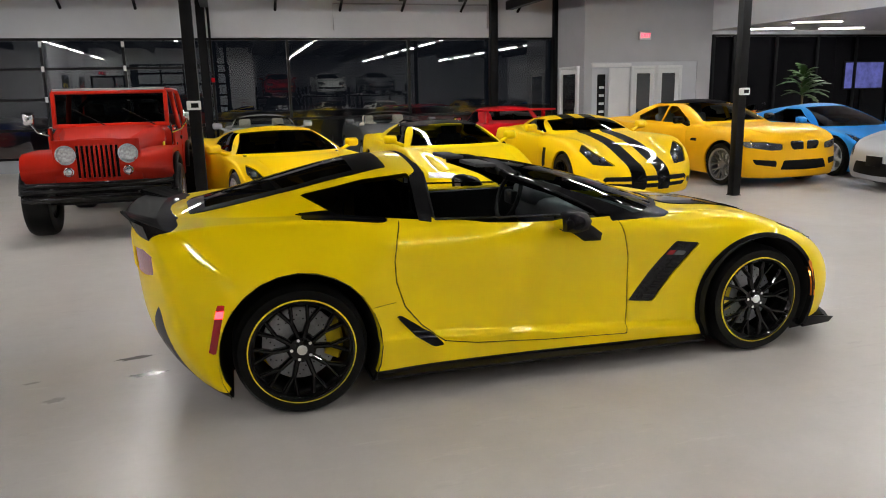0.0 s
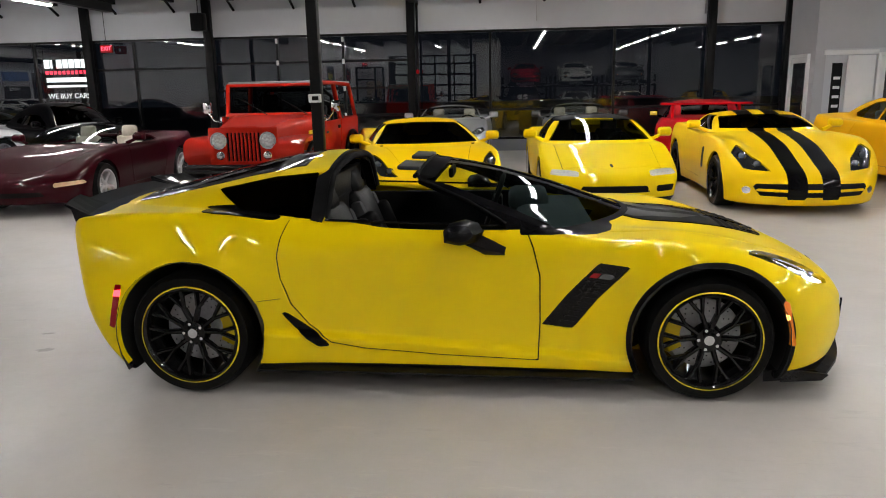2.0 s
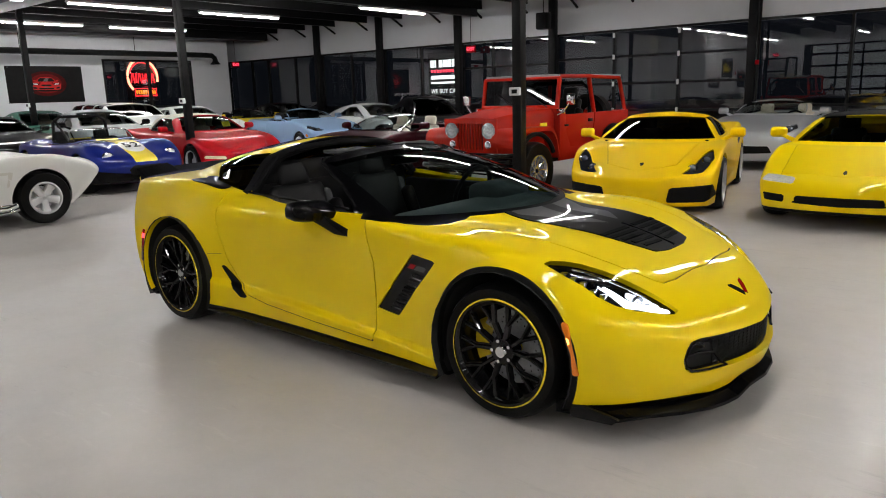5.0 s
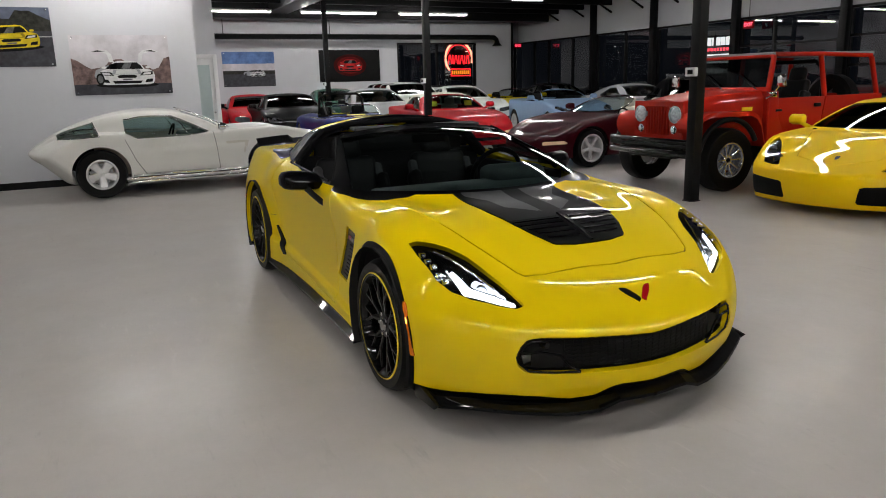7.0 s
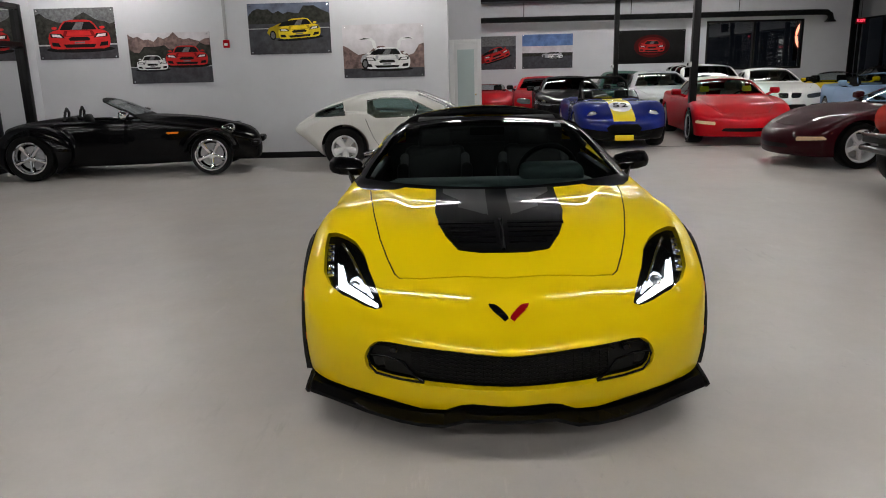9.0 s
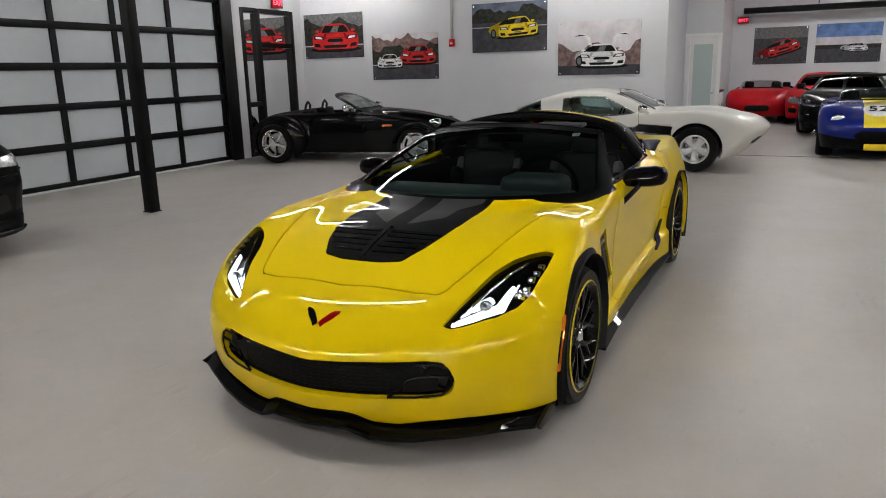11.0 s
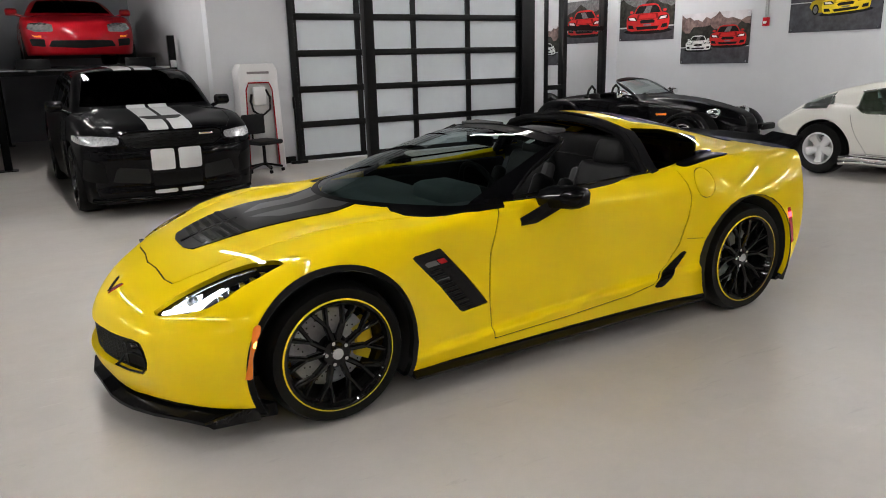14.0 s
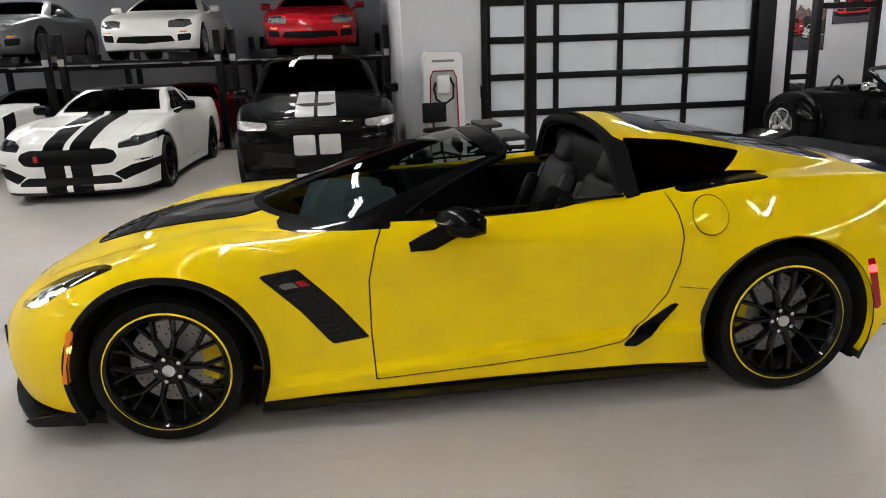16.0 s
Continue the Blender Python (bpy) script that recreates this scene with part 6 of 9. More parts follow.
VIPER = dict(rear=-2.05, front=2.22, hw=0.965, h=1.185, axles=(-1.255, 1.255), belt=0.90, cowl=0.42, cowl_z=0.92, wheel_r=0.335, rim_r=0.24, tyre_w=0.28, nose_z=0.50, tail_z=0.95, deck=-1.4, deck_z=0.99, soft_nose=0.14,
             hood_mid=0.815, crest_up=0.06, low=0.12, roof=(-1.45, -0.72, -0.25, 0.50), roof_w=0.78, lean=0.60, glass_z=0.98, mirror=(0.15, 0.88, 1.0), mirror_mat=YELLOW_DEEP, crown=0.05,
             windows=[[(0.20, 0.93), (-0.28, 1.12), (-0.62, 1.12), (-0.80, 0.98), (-0.70, 0.93)]], bow=((0.44, 2.0), (0.18, 3.0)), paint=YELLOW_DEEP, rim=RIM_BLACK, style="ten", round=0.055, shoulder=(0.5, 0.85),
             gaps=[[(0.28, 0.88), (0.30, 0.5), (0.25, 0.26), (-0.62, 0.28), (-0.72, 0.6), (-0.68, 0.92)]],
             cuts=[("stripe", band(0.085, 0.30, 0.20), BLACK, "black racing stripes", B),
                   ("grille", front_fn([(-0.1, 0.23), (-0.1, 0.40), (0.62, 0.385), (0.66, 0.35), (0.58, 0.24)], 1.6), TRIM, "black lower grille", B),
                   ("nose_bar", front_fn([(-0.1, 0.29), (-0.1, 0.325), (0.62, 0.325), (0.62, 0.29)], 1.6), YELLOW_DEEP, "", ("grille",)),
                   ("headlight", top_fn([(2.02, 0.45), (1.72, 0.56), (1.50, 0.74), (1.62, 0.84), (1.85, 0.74)], 0.40), LAMP_GLASS, "clear swept-back head lamp", B),
                   ("fog_light", circ(0.72, 0.30, 0.045, 1.3), REFLECTOR, "round fog lamp", B),
                   ("side_intake", side_fn([(0.62, 0.72), (0.50, 0.72), (0.46, 0.40), (0.60, 0.45)], 0.6), TRIM, "black side vent", B)])
generic("striped_sports_car", pose(4.0, 6.62, 0, 0, 0, -91), "yellow sports coupe with two broad black stripes and black wheels", VIPER)

M6 = dict(rear=-2.45, front=2.28, hw=0.95, h=1.37, axles=(-1.425, 1.425), belt=0.95, cowl=0.72, cowl_z=0.97, wheel_r=0.345, rim_r=0.255, tyre_w=0.26, nose_z=0.80, tail_z=1.02, deck=-1.6, deck_z=1.04, hood_mid=0.95,
          roof=(-1.85, -0.65, -0.15, 0.85), roof_w=0.80, lean=0.60, glass_z=1.02, mirror=(0.42, 0.90, 1.03), mirror_mat=BLACK, crown=0.04, low=0.16, style="fork", rim=RIM_DARK,
          windows=[[(0.48, 0.97), (-0.10, 1.25), (-0.30, 1.27), (-0.32, 0.98)], [(-0.37, 0.98), (-0.36, 1.27), (-0.75, 1.24), (-1.25, 1.06), (-1.15, 1.0)]],
          bow=((0.26, 2.6), (0.18, 3.0)), paint=YELLOW_ORANGE, face=[(0.1, 2.20), (0.3, 2.28), (0.55, 2.25), (0.75, 2.24), (0.9, 2.12)], seats=TAN, glass=GLASS_CLEAR,
          gaps=[[(0.45, 0.95), (0.50, 0.6), (0.44, 0.30), (-0.85, 0.30), (-0.95, 0.6), (-0.80, 0.97)]], hood_gaps=[[(0.75, 0.78), (1.6, 0.72), (2.0, 0.55)]],
          cuts=[("roof_panel", lambda x, y, z: np.maximum(1.30 - z, np.abs(x + 0.45) - 0.62), BLACK, "black carbon roof", B),
                ("headlight", front_fn([(0.42, 0.60), (0.42, 0.69), (0.70, 0.73), (0.90, 0.73), (0.88, 0.64), (0.6, 0.595)], 1.5), LAMP_GLASS, "clear head lamp", B),
                ("grille", front_fn([(0.03, 0.60), (0.04, 0.735), (0.26, 0.735), (0.30, 0.70), (0.24, 0.60)], 1.7), RIM_BLACK, "black twin kidney grille", B),
                ("air_intake", front_fn([(-0.1, 0.28), (-0.1, 0.44), (0.40, 0.44), (0.46, 0.30)], 1.7), TRIM, "black central intake", B),
                ("side_intake", front_fn([(0.52, 0.34), (0.52, 0.44), (0.84, 0.46), (0.80, 0.38)], 1.5), TRIM, "black corner intake", B),
                ("air_vent", side_fn([(0.62, 0.74), (0.80, 0.74), (0.80, 0.69), (0.64, 0.69)], 0.6), TRIM, "black fender vent", B)])
generic("grand_coupe", pose(6.85, 7.20, 0, 0, 0, -86), "orange-yellow grand touring coupe with black roof and kidney grille", M6)

C8 = dict(WEDGE, rear=-2.3, front=2.33, h=1.235, hw=0.965, axles=(-1.36, 1.36), paint=BLUE, mirror=(0.65, 0.92, 0.95), wheel_r=0.335, rim_r=0.245, roof=(-1.8, -0.3, 0.05, 1.05), tail_z=1.0, deck_z=1.0, style="five",
          windows=[[(0.62, 0.88), (0.08, 1.13), (-0.35, 1.14), (-0.72, 0.98), (-0.65, 0.90)]],
          cuts=[("headlight", top_fn([(2.05, 0.60), (1.62, 0.72), (1.50, 0.84), (1.72, 0.86), (1.94, 0.78)], 0.50), LAMP_GLASS, "clear head lamp", B),
                ("air_intake", front_fn([(0.38, 0.16), (0.42, 0.34), (0.86, 0.37), (0.88, 0.22)], 1.4), TRIM, "black front intake", B),
                ("side_intake", side_fn([(-0.35, 0.40), (-0.55, 0.86), (-0.98, 0.92), (-0.80, 0.62)], 0.6), TRIM, "black side intake", B)])
generic("blue_sports_car", pose(9.45, 7.25, 0, 0, 0, -92), "bright blue mid-engined sports car with silver wheels", C8)

Z = dict(M6, rear=-2.1, front=2.15, hw=0.91, h=1.31, axles=(-1.3, 1.3), paint=SILVER, nose_z=0.70, hood_mid=0.86, belt=0.90, cowl_z=0.92, tail_z=0.98, deck_z=1.0, face=[(0.1, 2.06), (0.3, 2.15), (0.6, 2.12), (0.8, 2.0)], roof=(-1.75, -0.5, -0.1, 0.80), mirror=(0.4, 0.88, 0.98), mirror_mat=SILVER,
         windows=[[(0.45, 0.92), (-0.10, 1.20), (-0.45, 1.20), (-0.95, 1.0), (-0.85, 0.95)]], gaps=[[(0.42, 0.9), (0.46, 0.55), (0.4, 0.28), (-0.6, 0.28), (-0.75, 0.6), (-0.7, 0.92)]], hood_gaps=[], wheel_r=0.325, rim_r=0.235,
         cuts=[("headlight", front_fn([(0.58, 0.50), (0.60, 0.62), (0.80, 0.74), (0.90, 0.72), (0.86, 0.55)], 1.3), LAMP_GLASS, "clear head lamp", B),
               ("air_intake", front_fn([(-0.1, 0.24), (-0.1, 0.44), (0.44, 0.44), (0.52, 0.26)], 1.6), TRIM, "black front intake", B)])
zcar = generic("silver_coupe", pose(9.55, 3.75, 0, 0, 0, 172), "silver two-door coupe with black front intake and plate", Z)
plate_bar(zcar, 2.155, 0.46, 0.32, 0.15, TRIM)

# burgundy and red convertibles of one make
C5 = dict(rear=-2.18, front=2.25, hw=0.935, h=1.19, axles=(-1.33, 1.33), belt=0.86, cowl=0.72, cowl_z=0.87, wheel_r=0.325, rim_r=0.225, tyre_w=0.26, nose_z=0.52, tail_z=0.93, deck=-1.2, deck_z=0.93, hood_mid=0.78, open=True,
          roof=(-0.95, -0.60, 0.02, 0.78), roof_w=0.80, lean=0.62, glass_z=0.9, mirror=(0.35, 0.88, 0.95), crown=0.05, windows=[], bow=((0.40, 2.0), (0.20, 2.8)), paint=BURGUNDY, seats=TAN, seat_h=0.42, round=0.06, frame_mat=CHROME,
          gaps=[[(0.48, 0.86), (0.52, 0.5), (0.45, 0.26), (-0.62, 0.26), (-0.74, 0.6), (-0.7, 0.90)]], hood_gaps=[[(0.75, 0.70), (1.5, 0.64), (1.95, 0.42), (2.0, 0.0)]],
          cuts=[("indicator", front_fn([(0.56, 0.39), (0.56, 0.45), (0.86, 0.47), (0.88, 0.42)], 1.2), mat("clear amber lens", (0.75, 0.5, 0.3), rough=0.15, coat=1.0), "clear corner lamp", B),
                ("air_intake", front_fn([(-0.1, 0.27), (-0.1, 0.34), (0.42, 0.34), (0.46, 0.28)], 1.6), TRIM, "black lower intake", B),
                ("air_vent", side_fn([(0.62, 0.62), (0.86, 0.66), (0.80, 0.48), (0.62, 0.42)], 0.6), BURGUNDY, "", B)])
generic("burgundy_convertible", pose(-6.42, 6.78, 0, 0, 0, -88), "dark burgundy open convertible with pale seats and silver wheels", C5)

C5R = dict(C5, paint=RED, open=False, h=1.25, roof=(-1.35, -0.75, -0.02, 0.78), windows=[[(0.42, 0.88), (-0.02, 1.15), (-0.55, 1.16), (-0.85, 0.97), (-0.8, 0.9)]], glass=GLASS_CLEAR, glass_z=0.92,
           cuts=[("soft_top", lambda x, y, z: np.maximum.reduce([0.93 - z, x - 0.05, -1.45 - x]), mat("cream soft top cloth", (0.62, 0.58, 0.50), rough=0.9, vary=0.1, bump=0.2, bscale=300), "cream cloth soft top", B)] + [c for c in C5["cuts"] if c[0] != "air_vent"])
redc = generic("red_sports_car", pose(-10.9, 5.38, 0, 0, 0, -6), "red sports car with cream roof and yellow cards in the windscreen", C5R)
SOLD = mat("yellow card", (0.85, 0.62, 0.02), rough=0.6)
for y in (-0.42, 0.42):
    part("price_card", box("price_card", -0.09, 0.09, -0.003, 0.003, -0.06, 0.06), SOLD, redc, "yellow card behind the windscreen", pose(0.36, y, 1.0, -30, 0, 90))

# pale blue roadster and silver coupe further along
ROAD = dict(C5, rear=-2.0, front=2.05, hw=0.875, h=1.24, seat_h=0.44, axles=(-1.2, 1.2), belt=0.92, cowl=0.62, cowl_z=0.93, nose_z=0.66, tail_z=0.95, deck_z=0.96, hood_mid=0.84, roof=(-0.95, -0.6, -0.05, 0.68), roof_w=0.76, paint=ICE_BLUE, seats=LEATHER, frame_mat=ICE_BLUE, wheel_r=0.31, rim_r=0.21, mirror=(0.3, 0.84, 1.0), bow=((0.28, 2.4), (0.16, 3.0)),
            gaps=[[(0.42, 0.9), (0.45, 0.5), (0.4, 0.27), (-0.55, 0.27), (-0.66, 0.6), (-0.62, 0.92)]], hood_gaps=[],
            cuts=[("headlight", top_fn([(1.86, 0.46), (1.55, 0.60), (1.42, 0.74), (1.55, 0.80), (1.78, 0.70)], 0.4), LAMP_GLASS, "clear head lamp", B),
                  ("indicator", side_fn([(1.52, 0.60), (1.62, 0.58), (1.62, 0.52), (1.5, 0.54)], 0.5), AMBER, "amber corner lamp", B),
                  ("air_intake", front_fn([(-0.1, 0.30), (-0.1, 0.44), (0.42, 0.44), (0.5, 0.32)], 1.5), TRIM, "black front intake", B)])
generic("pale_blue_roadster", pose(-12.7, 9.75, 0, 0, 0, -10), "pale blue metallic open roadster with dark seats", ROAD)
generic("silver_fastback", pose(-12.3, 12.2, 0, 0, 0, -8), "silver fastback coupe parked by the window", dict(Z, paint=mat("pale silver paint", (0.60, 0.61, 0.63), rough=0.3, coat=1.0, metal=0.2)))


# ---------------------------------------------------------------- the red four-by-four
def off_roader(at):
    w = thing("off_road_car", at, "orange-red open-sided off-road car with round head lamps and big tyres", "car", "parked cars")
    bm = bmesh.new()
    # bonnet and cowl
    hood = [(1.58, 0.36), (0.45, 0.62)]
    vs = []
    for x, y, z0, z1 in ((1.60, 0.40, 0.66, 1.16), (1.0, 0.50, 0.62, 1.235), (0.42, 0.64, 0.60, 1.27), (0.40, 0.72, 0.60, 1.27)):
        vs.append([bm.verts.new(p) for p in ((x, -y, z0), (x, -y, z1 - 0.10), (x, -y + 0.06, z1 - 0.02), (x, -y * 0.4, z1), (x, y * 0.4, z1), (x, y - 0.06, z1 - 0.02), (x, y, z1 - 0.10), (x, y, z0))])
    for A, B2 in zip(vs, vs[1:]):
        for j in range(8):
            bm.faces.new((A[j], A[(j + 1) % 8], B2[(j + 1) % 8], B2[j]))
    bm.faces.new(vs[0])
    bm.faces.new(list(reversed(vs[-1])))
    part("bonnet", bm_mesh("bonnet", bm, angle=40), JEEP_RED, w)
    # tub with door cut-outs
    side = [(0.46, 0.48), (0.46, 1.25), (0.30, 1.25), (0.28, 0.90), (0.15, 0.66), (-0.42, 0.66), (-0.55, 0.80), (-0.60, 1.16), (-1.72, 1.16), (-1.72, 0.62), (-1.58, 0.62), (-1.50, 0.86), (-1.30, 0.95), (-1.05, 0.95), (-0.86, 0.86), (-0.76, 0.50)]
    for s in (1, -1):
        part("side_panel", prism("side_panel", side, s * 0.74, s * 0.77, bevel=0.008), JEEP_RED, w)
        d = part("door", prism("door", [(0.295, 1.155), (0.27, 0.895), (0.14, 0.665), (-0.415, 0.665), (-0.545, 0.805), (-0.59, 1.155)], s * 0.742, s * 0.764, bevel=0.006), JEEP_RED, w, "orange-red half door")
        part("door_handle", box("door_handle", -0.50, -0.38, s * 0.775 - 0.012, s * 0.775 + 0.012, 1.02, 1.07, 0.008), TRIM, d, "black door handle")
        part("door_hinge", box("door_hinge", 0.22, 0.33, s * 0.772 - 0.008, s * 0.772 + 0.008, 0.98, 1.01, 0.004), TRIM, d)
    bm = bmesh.new()
    add_box(bm, -1.70, 0.40, -0.74, 0.74, 0.52, 0.56)
    add_box(bm, -1.75, -1.71, -0.77, 0.77, 0.55, 1.16, 0.01)
    part("tub_floor", bm_mesh("tub_floor", bm), JEEP_RED, w)
    # grille with slots, lamps
    bm = bmesh.new()
    n = 9
    edges = [-0.235 + i * 0.47 / n for i in range(n + 1)]
    add_box(bm, 1.60, 1.635, -0.47, edges[0] + 0.008, 0.66, 1.15, 0.008)
    add_box(bm, 1.60, 1.635, edges[-1] - 0.008, 0.47, 0.66, 1.15, 0.008)
    add_box(bm, 1.60, 1.635, edges[0], edges[-1], 1.08, 1.15, 0.006)
    add_box(bm, 1.60, 1.635, edges[0], edges[-1], 0.66, 0.71, 0.006)
    part("grille_panel", bm_mesh("grille_panel", bm), JEEP_RED, w, "orange-red grille panel")
    for e in edges[1:-1]:
        part("grille_bar", box("grille_bar", 1.602, 1.638, e - 0.011, e + 0.011, 0.70, 1.09, 0.004), JEEP_RED, w)
    part("radiator", box("radiator", 1.56, 1.602, -0.24, 0.24, 0.70, 1.09), TRIM, w, "dark radiator behind the slots")
    for s in (1, -1):
        h = part("headlight", lathe("headlight", [(0.0, 0.022), (0.05, 0.018), (0.085, 0.008), (0.095, 0.0), (0.100, 0.014), (0.112, 0.010), (0.114, -0.02)], 28), CLEAR_LENS, w, "round chrome head lamp", pose(1.636, s * 0.335, 0.98, 0, 0, -90))
        part("indicator", lathe("indicator", [(0.0, 0.025), (0.035, 0.02), (0.045, 0.006), (0.055, 0.004), (0.058, -0.015)], 20), REFLECTOR, w, "small round front lamp", pose(1.636, s * 0.32, 0.785, 0, 0, -90))
        # wings
        bm = bmesh.new()
        prof = [(1.60, 0.70), (1.655, 0.78), (1.665, 0.86), (1.64, 0.93), (1.58, 0.98), (1.48, 1.005), (0.80, 1.005), (0.70, 0.96), (0.62, 0.86), (0.55, 0.62)]
        for inner, outer in (((0.40), (0.82)),):
            a = [bm.verts.new((x, s * inner, z)) for x, z in prof]
            b = [bm.verts.new((x, s * outer, z)) for x, z in prof]
            a2 = [bm.verts.new((x - 0.02 if i < 2 else x, s * inner, z - 0.025)) for i, (x, z) in enumerate(prof)]
            b2 = [bm.verts.new((x - 0.02 if i < 2 else x, s * outer, z - 0.06)) for i, (x, z) in enumerate(prof)]
            for i in range(len(prof) - 1):
                for p, q in ((a, b), (b, b2), (b2, a2)):
                    bm.faces.new((p[i], p[i + 1], q[i + 1], q[i]))
        part("front_wing", bm_mesh("front_wing", bm, angle=50), JEEP_RED, w)
        part("arch_flare", tube("arch_flare", [(1.185 + 0.50 * math.cos(t), s * 0.83, 0.42 + 0.50 * math.sin(t)) for t in np.linspace(0.25, 2.7, 14)], 0.035, 6), TRIM, w, "black arch flare")
        part("arch_flare", tube("arch_flare", [(-1.185 + 0.48 * math.cos(t), s * 0.80, 0.45 + 0.48 * math.sin(t)) for t in np.linspace(0.3, 2.84, 14)], 0.035, 6), TRIM, w, "black arch flare")
        arm = [(0.48, s * 0.74, 1.16), (0.52, s * 0.86, 1.20), (0.50, s * 0.93, 1.30), (0.48, s * 0.94, 1.36)]
        mm = part("wing_mirror", tube("wing_mirror", arm, 0.011, 8), CHROME, w, "chrome mirror on a bent arm")
        part("mirror_head", box("mirror_head", 0.45, 0.50, s * 0.96 - 0.065, s * 0.96 + 0.065, 1.30, 1.46, 0.02), CHROME, mm)
        part("hinge", box("hinge", 0.36, 0.46, s * 0.755 - 0.012, s * 0.79 + 0.012, 1.17, 1.24, 0.008), CHROME, w)
        part("side_badge", box("side_badge", 0.62, 0.80, s * 0.645 - 0.006, s * 0.645 + 0.006, 1.0, 1.05, 0.003), RIM_YELLOW, w)
        # roof posts and frames
        part("roof_post", tube("roof_post", [(-0.60, s * 0.745, 1.15), (-0.56, s * 0.67, 1.69)], 0.035, 8), JEEP_RED, w)
        part("roof_post", tube("roof_post", [(-1.66, s * 0.745, 1.15), (-1.58, s * 0.67, 1.67)], 0.035, 8), JEEP_RED, w)
        part("roof_rail", tube("roof_rail", [(0.30, s * 0.665, 1.715), (-0.56, s * 0.665, 1.715), (-1.58, s * 0.665, 1.69)], 0.030, 8), JEEP_RED, w)
    part("number_bar", box("number_bar", -0.1, 0.1, -0.1, 0.1, 0.0, 0.01), TRIM, w, at=pose(-1.0, 0, 0.56))
    # windscreen
    bm = bmesh.new()
    def fr(x0, x1, y0, y1, z0, z1):
        add_box(bm, x0, x1, y0, y1, z0, z1, 0.012)
    wm = pose(0.40, 0, 1.24, 0, -9, 0)
    add_box(bm, -0.03, 0.03, -0.71, 0.71, 0.0, 0.055, 0.012, wm)
    add_box(bm, -0.03, 0.03, -0.70, 0.70, 0.435, 0.478, 0.018, wm)
    for s in (1, -1):
        add_box(bm, -0.03, 0.03, s * 0.682 - 0.026, s * 0.682 + 0.026, 0.045, 0.46, 0.012, wm)
    part("windscreen_frame", bm_mesh("windscreen_frame", bm, angle=40), JEEP_RED, w)
    part("windscreen", mesh("windscreen", [wm @ Vector(p) for p in ((0, -0.66, 0.05), (0, 0.66, 0.05), (0, 0.66, 0.44), (0, -0.66, 0.44))], [(0, 1, 2, 3)]), GLASS_DARK, w)
    for y in (-0.35, 0.25):
        part("wiper", tube("wiper", [wm @ Vector((0.045, y + 0.28, 0.02)), wm @ Vector((0.04, y - 0.10, 0.24))], 0.008, 6), TRIM, w)
    part("roof", box("roof", -1.64, 0.34, -0.68, 0.68, 1.705, 1.745, 0.018), mat("grey canvas top", (0.20, 0.20, 0.205), rough=0.7, vary=0.15), w, "grey canvas top")
    part("roll_bar", tube("roll_bar", [(-0.75, -0.58, 0.6), (-0.75, -0.58, 1.50), (-0.75, -0.45, 1.62), (-0.75, 0.45, 1.62), (-0.75, 0.58, 1.50), (-0.75, 0.58, 0.6)], 0.03, 10), TRIM, w)
    for s in (1, -1):
        seat(w, -0.15, s * 0.36, 0.78, LEATHER, h=0.6)
    part("dashboard", box("dashboard", 0.24, 0.38, -0.7, 0.7, 0.95, 1.22, 0.03), TRIM, w)
    part("steering_wheel", tube("steering_wheel", [(0.10 + 0.08 * math.cos(t), 0.36 + 0.19 * math.sin(t), 1.15 + 0.17 * math.cos(t)) for t in np.linspace(0, 6.283, 24, endpoint=False)], 0.014, 8, True), TRIM, w)
    # bumpers and chassis
    part("front_bumper", box("front_bumper", 1.70, 1.80, -0.80, 0.80, 0.555, 0.63, 0.02), RIM_BLACK, w, "black steel bumper")
    part("bumper_tube", tube("bumper_tube", [(1.72, -0.80, 0.50), (1.84, -0.70, 0.50), (1.86, 0.0, 0.50), (1.84, 0.70, 0.50), (1.72, 0.80, 0.50)], 0.038, 10), RIM_BLACK, w, "gloss black bumper tube")
    part("bumper_tube", tube("bumper_tube", [(1.72, -0.80, 0.66), (1.82, -0.72, 0.66), (1.84, 0.0, 0.66), (1.82, 0.72, 0.66), (1.72, 0.80, 0.66)], 0.030, 10), RIM_BLACK, w, "gloss black bumper tube")
    part("skid_bar", tube("skid_bar", [(1.80, -0.5, 0.50), (1.80, 0.5, 0.50)], 0.04, 10), IRON, w)
    part("chassis", box("chassis", -1.75, 1.75, -0.42, 0.42, 0.42, 0.58), IRON, w)
    part("rear_bumper", box("rear_bumper", -1.88, -1.78, -0.75, 0.75, 0.56, 0.68, 0.02), IRON, w)
    for x in (1.185, -1.185):
        part("axle", cyl("axle", (x, -0.7, 0.40), (x, 0.7, 0.40), 0.045), IRON, w)
        for s in (1, -1):
            wheel(w, x, s * 0.74, 0.405, 0.27, 0.215, RIM_POLISHED, "ten", s, cap=TRIM)
    part("spare_wheel", lathe("spare_wheel", [(0.2, -0.11), (0.34, -0.12), (0.39, -0.08), (0.39, 0.08), (0.34, 0.12), (0.2, 0.11)], 32), RUBBER, w, "spare tyre inside the tub", pose(-1.45, 0.2, 1.05, 0, 0, 90))
    return w


off_roader(pose(-3.10, 6.42, 0, 0, 0, -91))

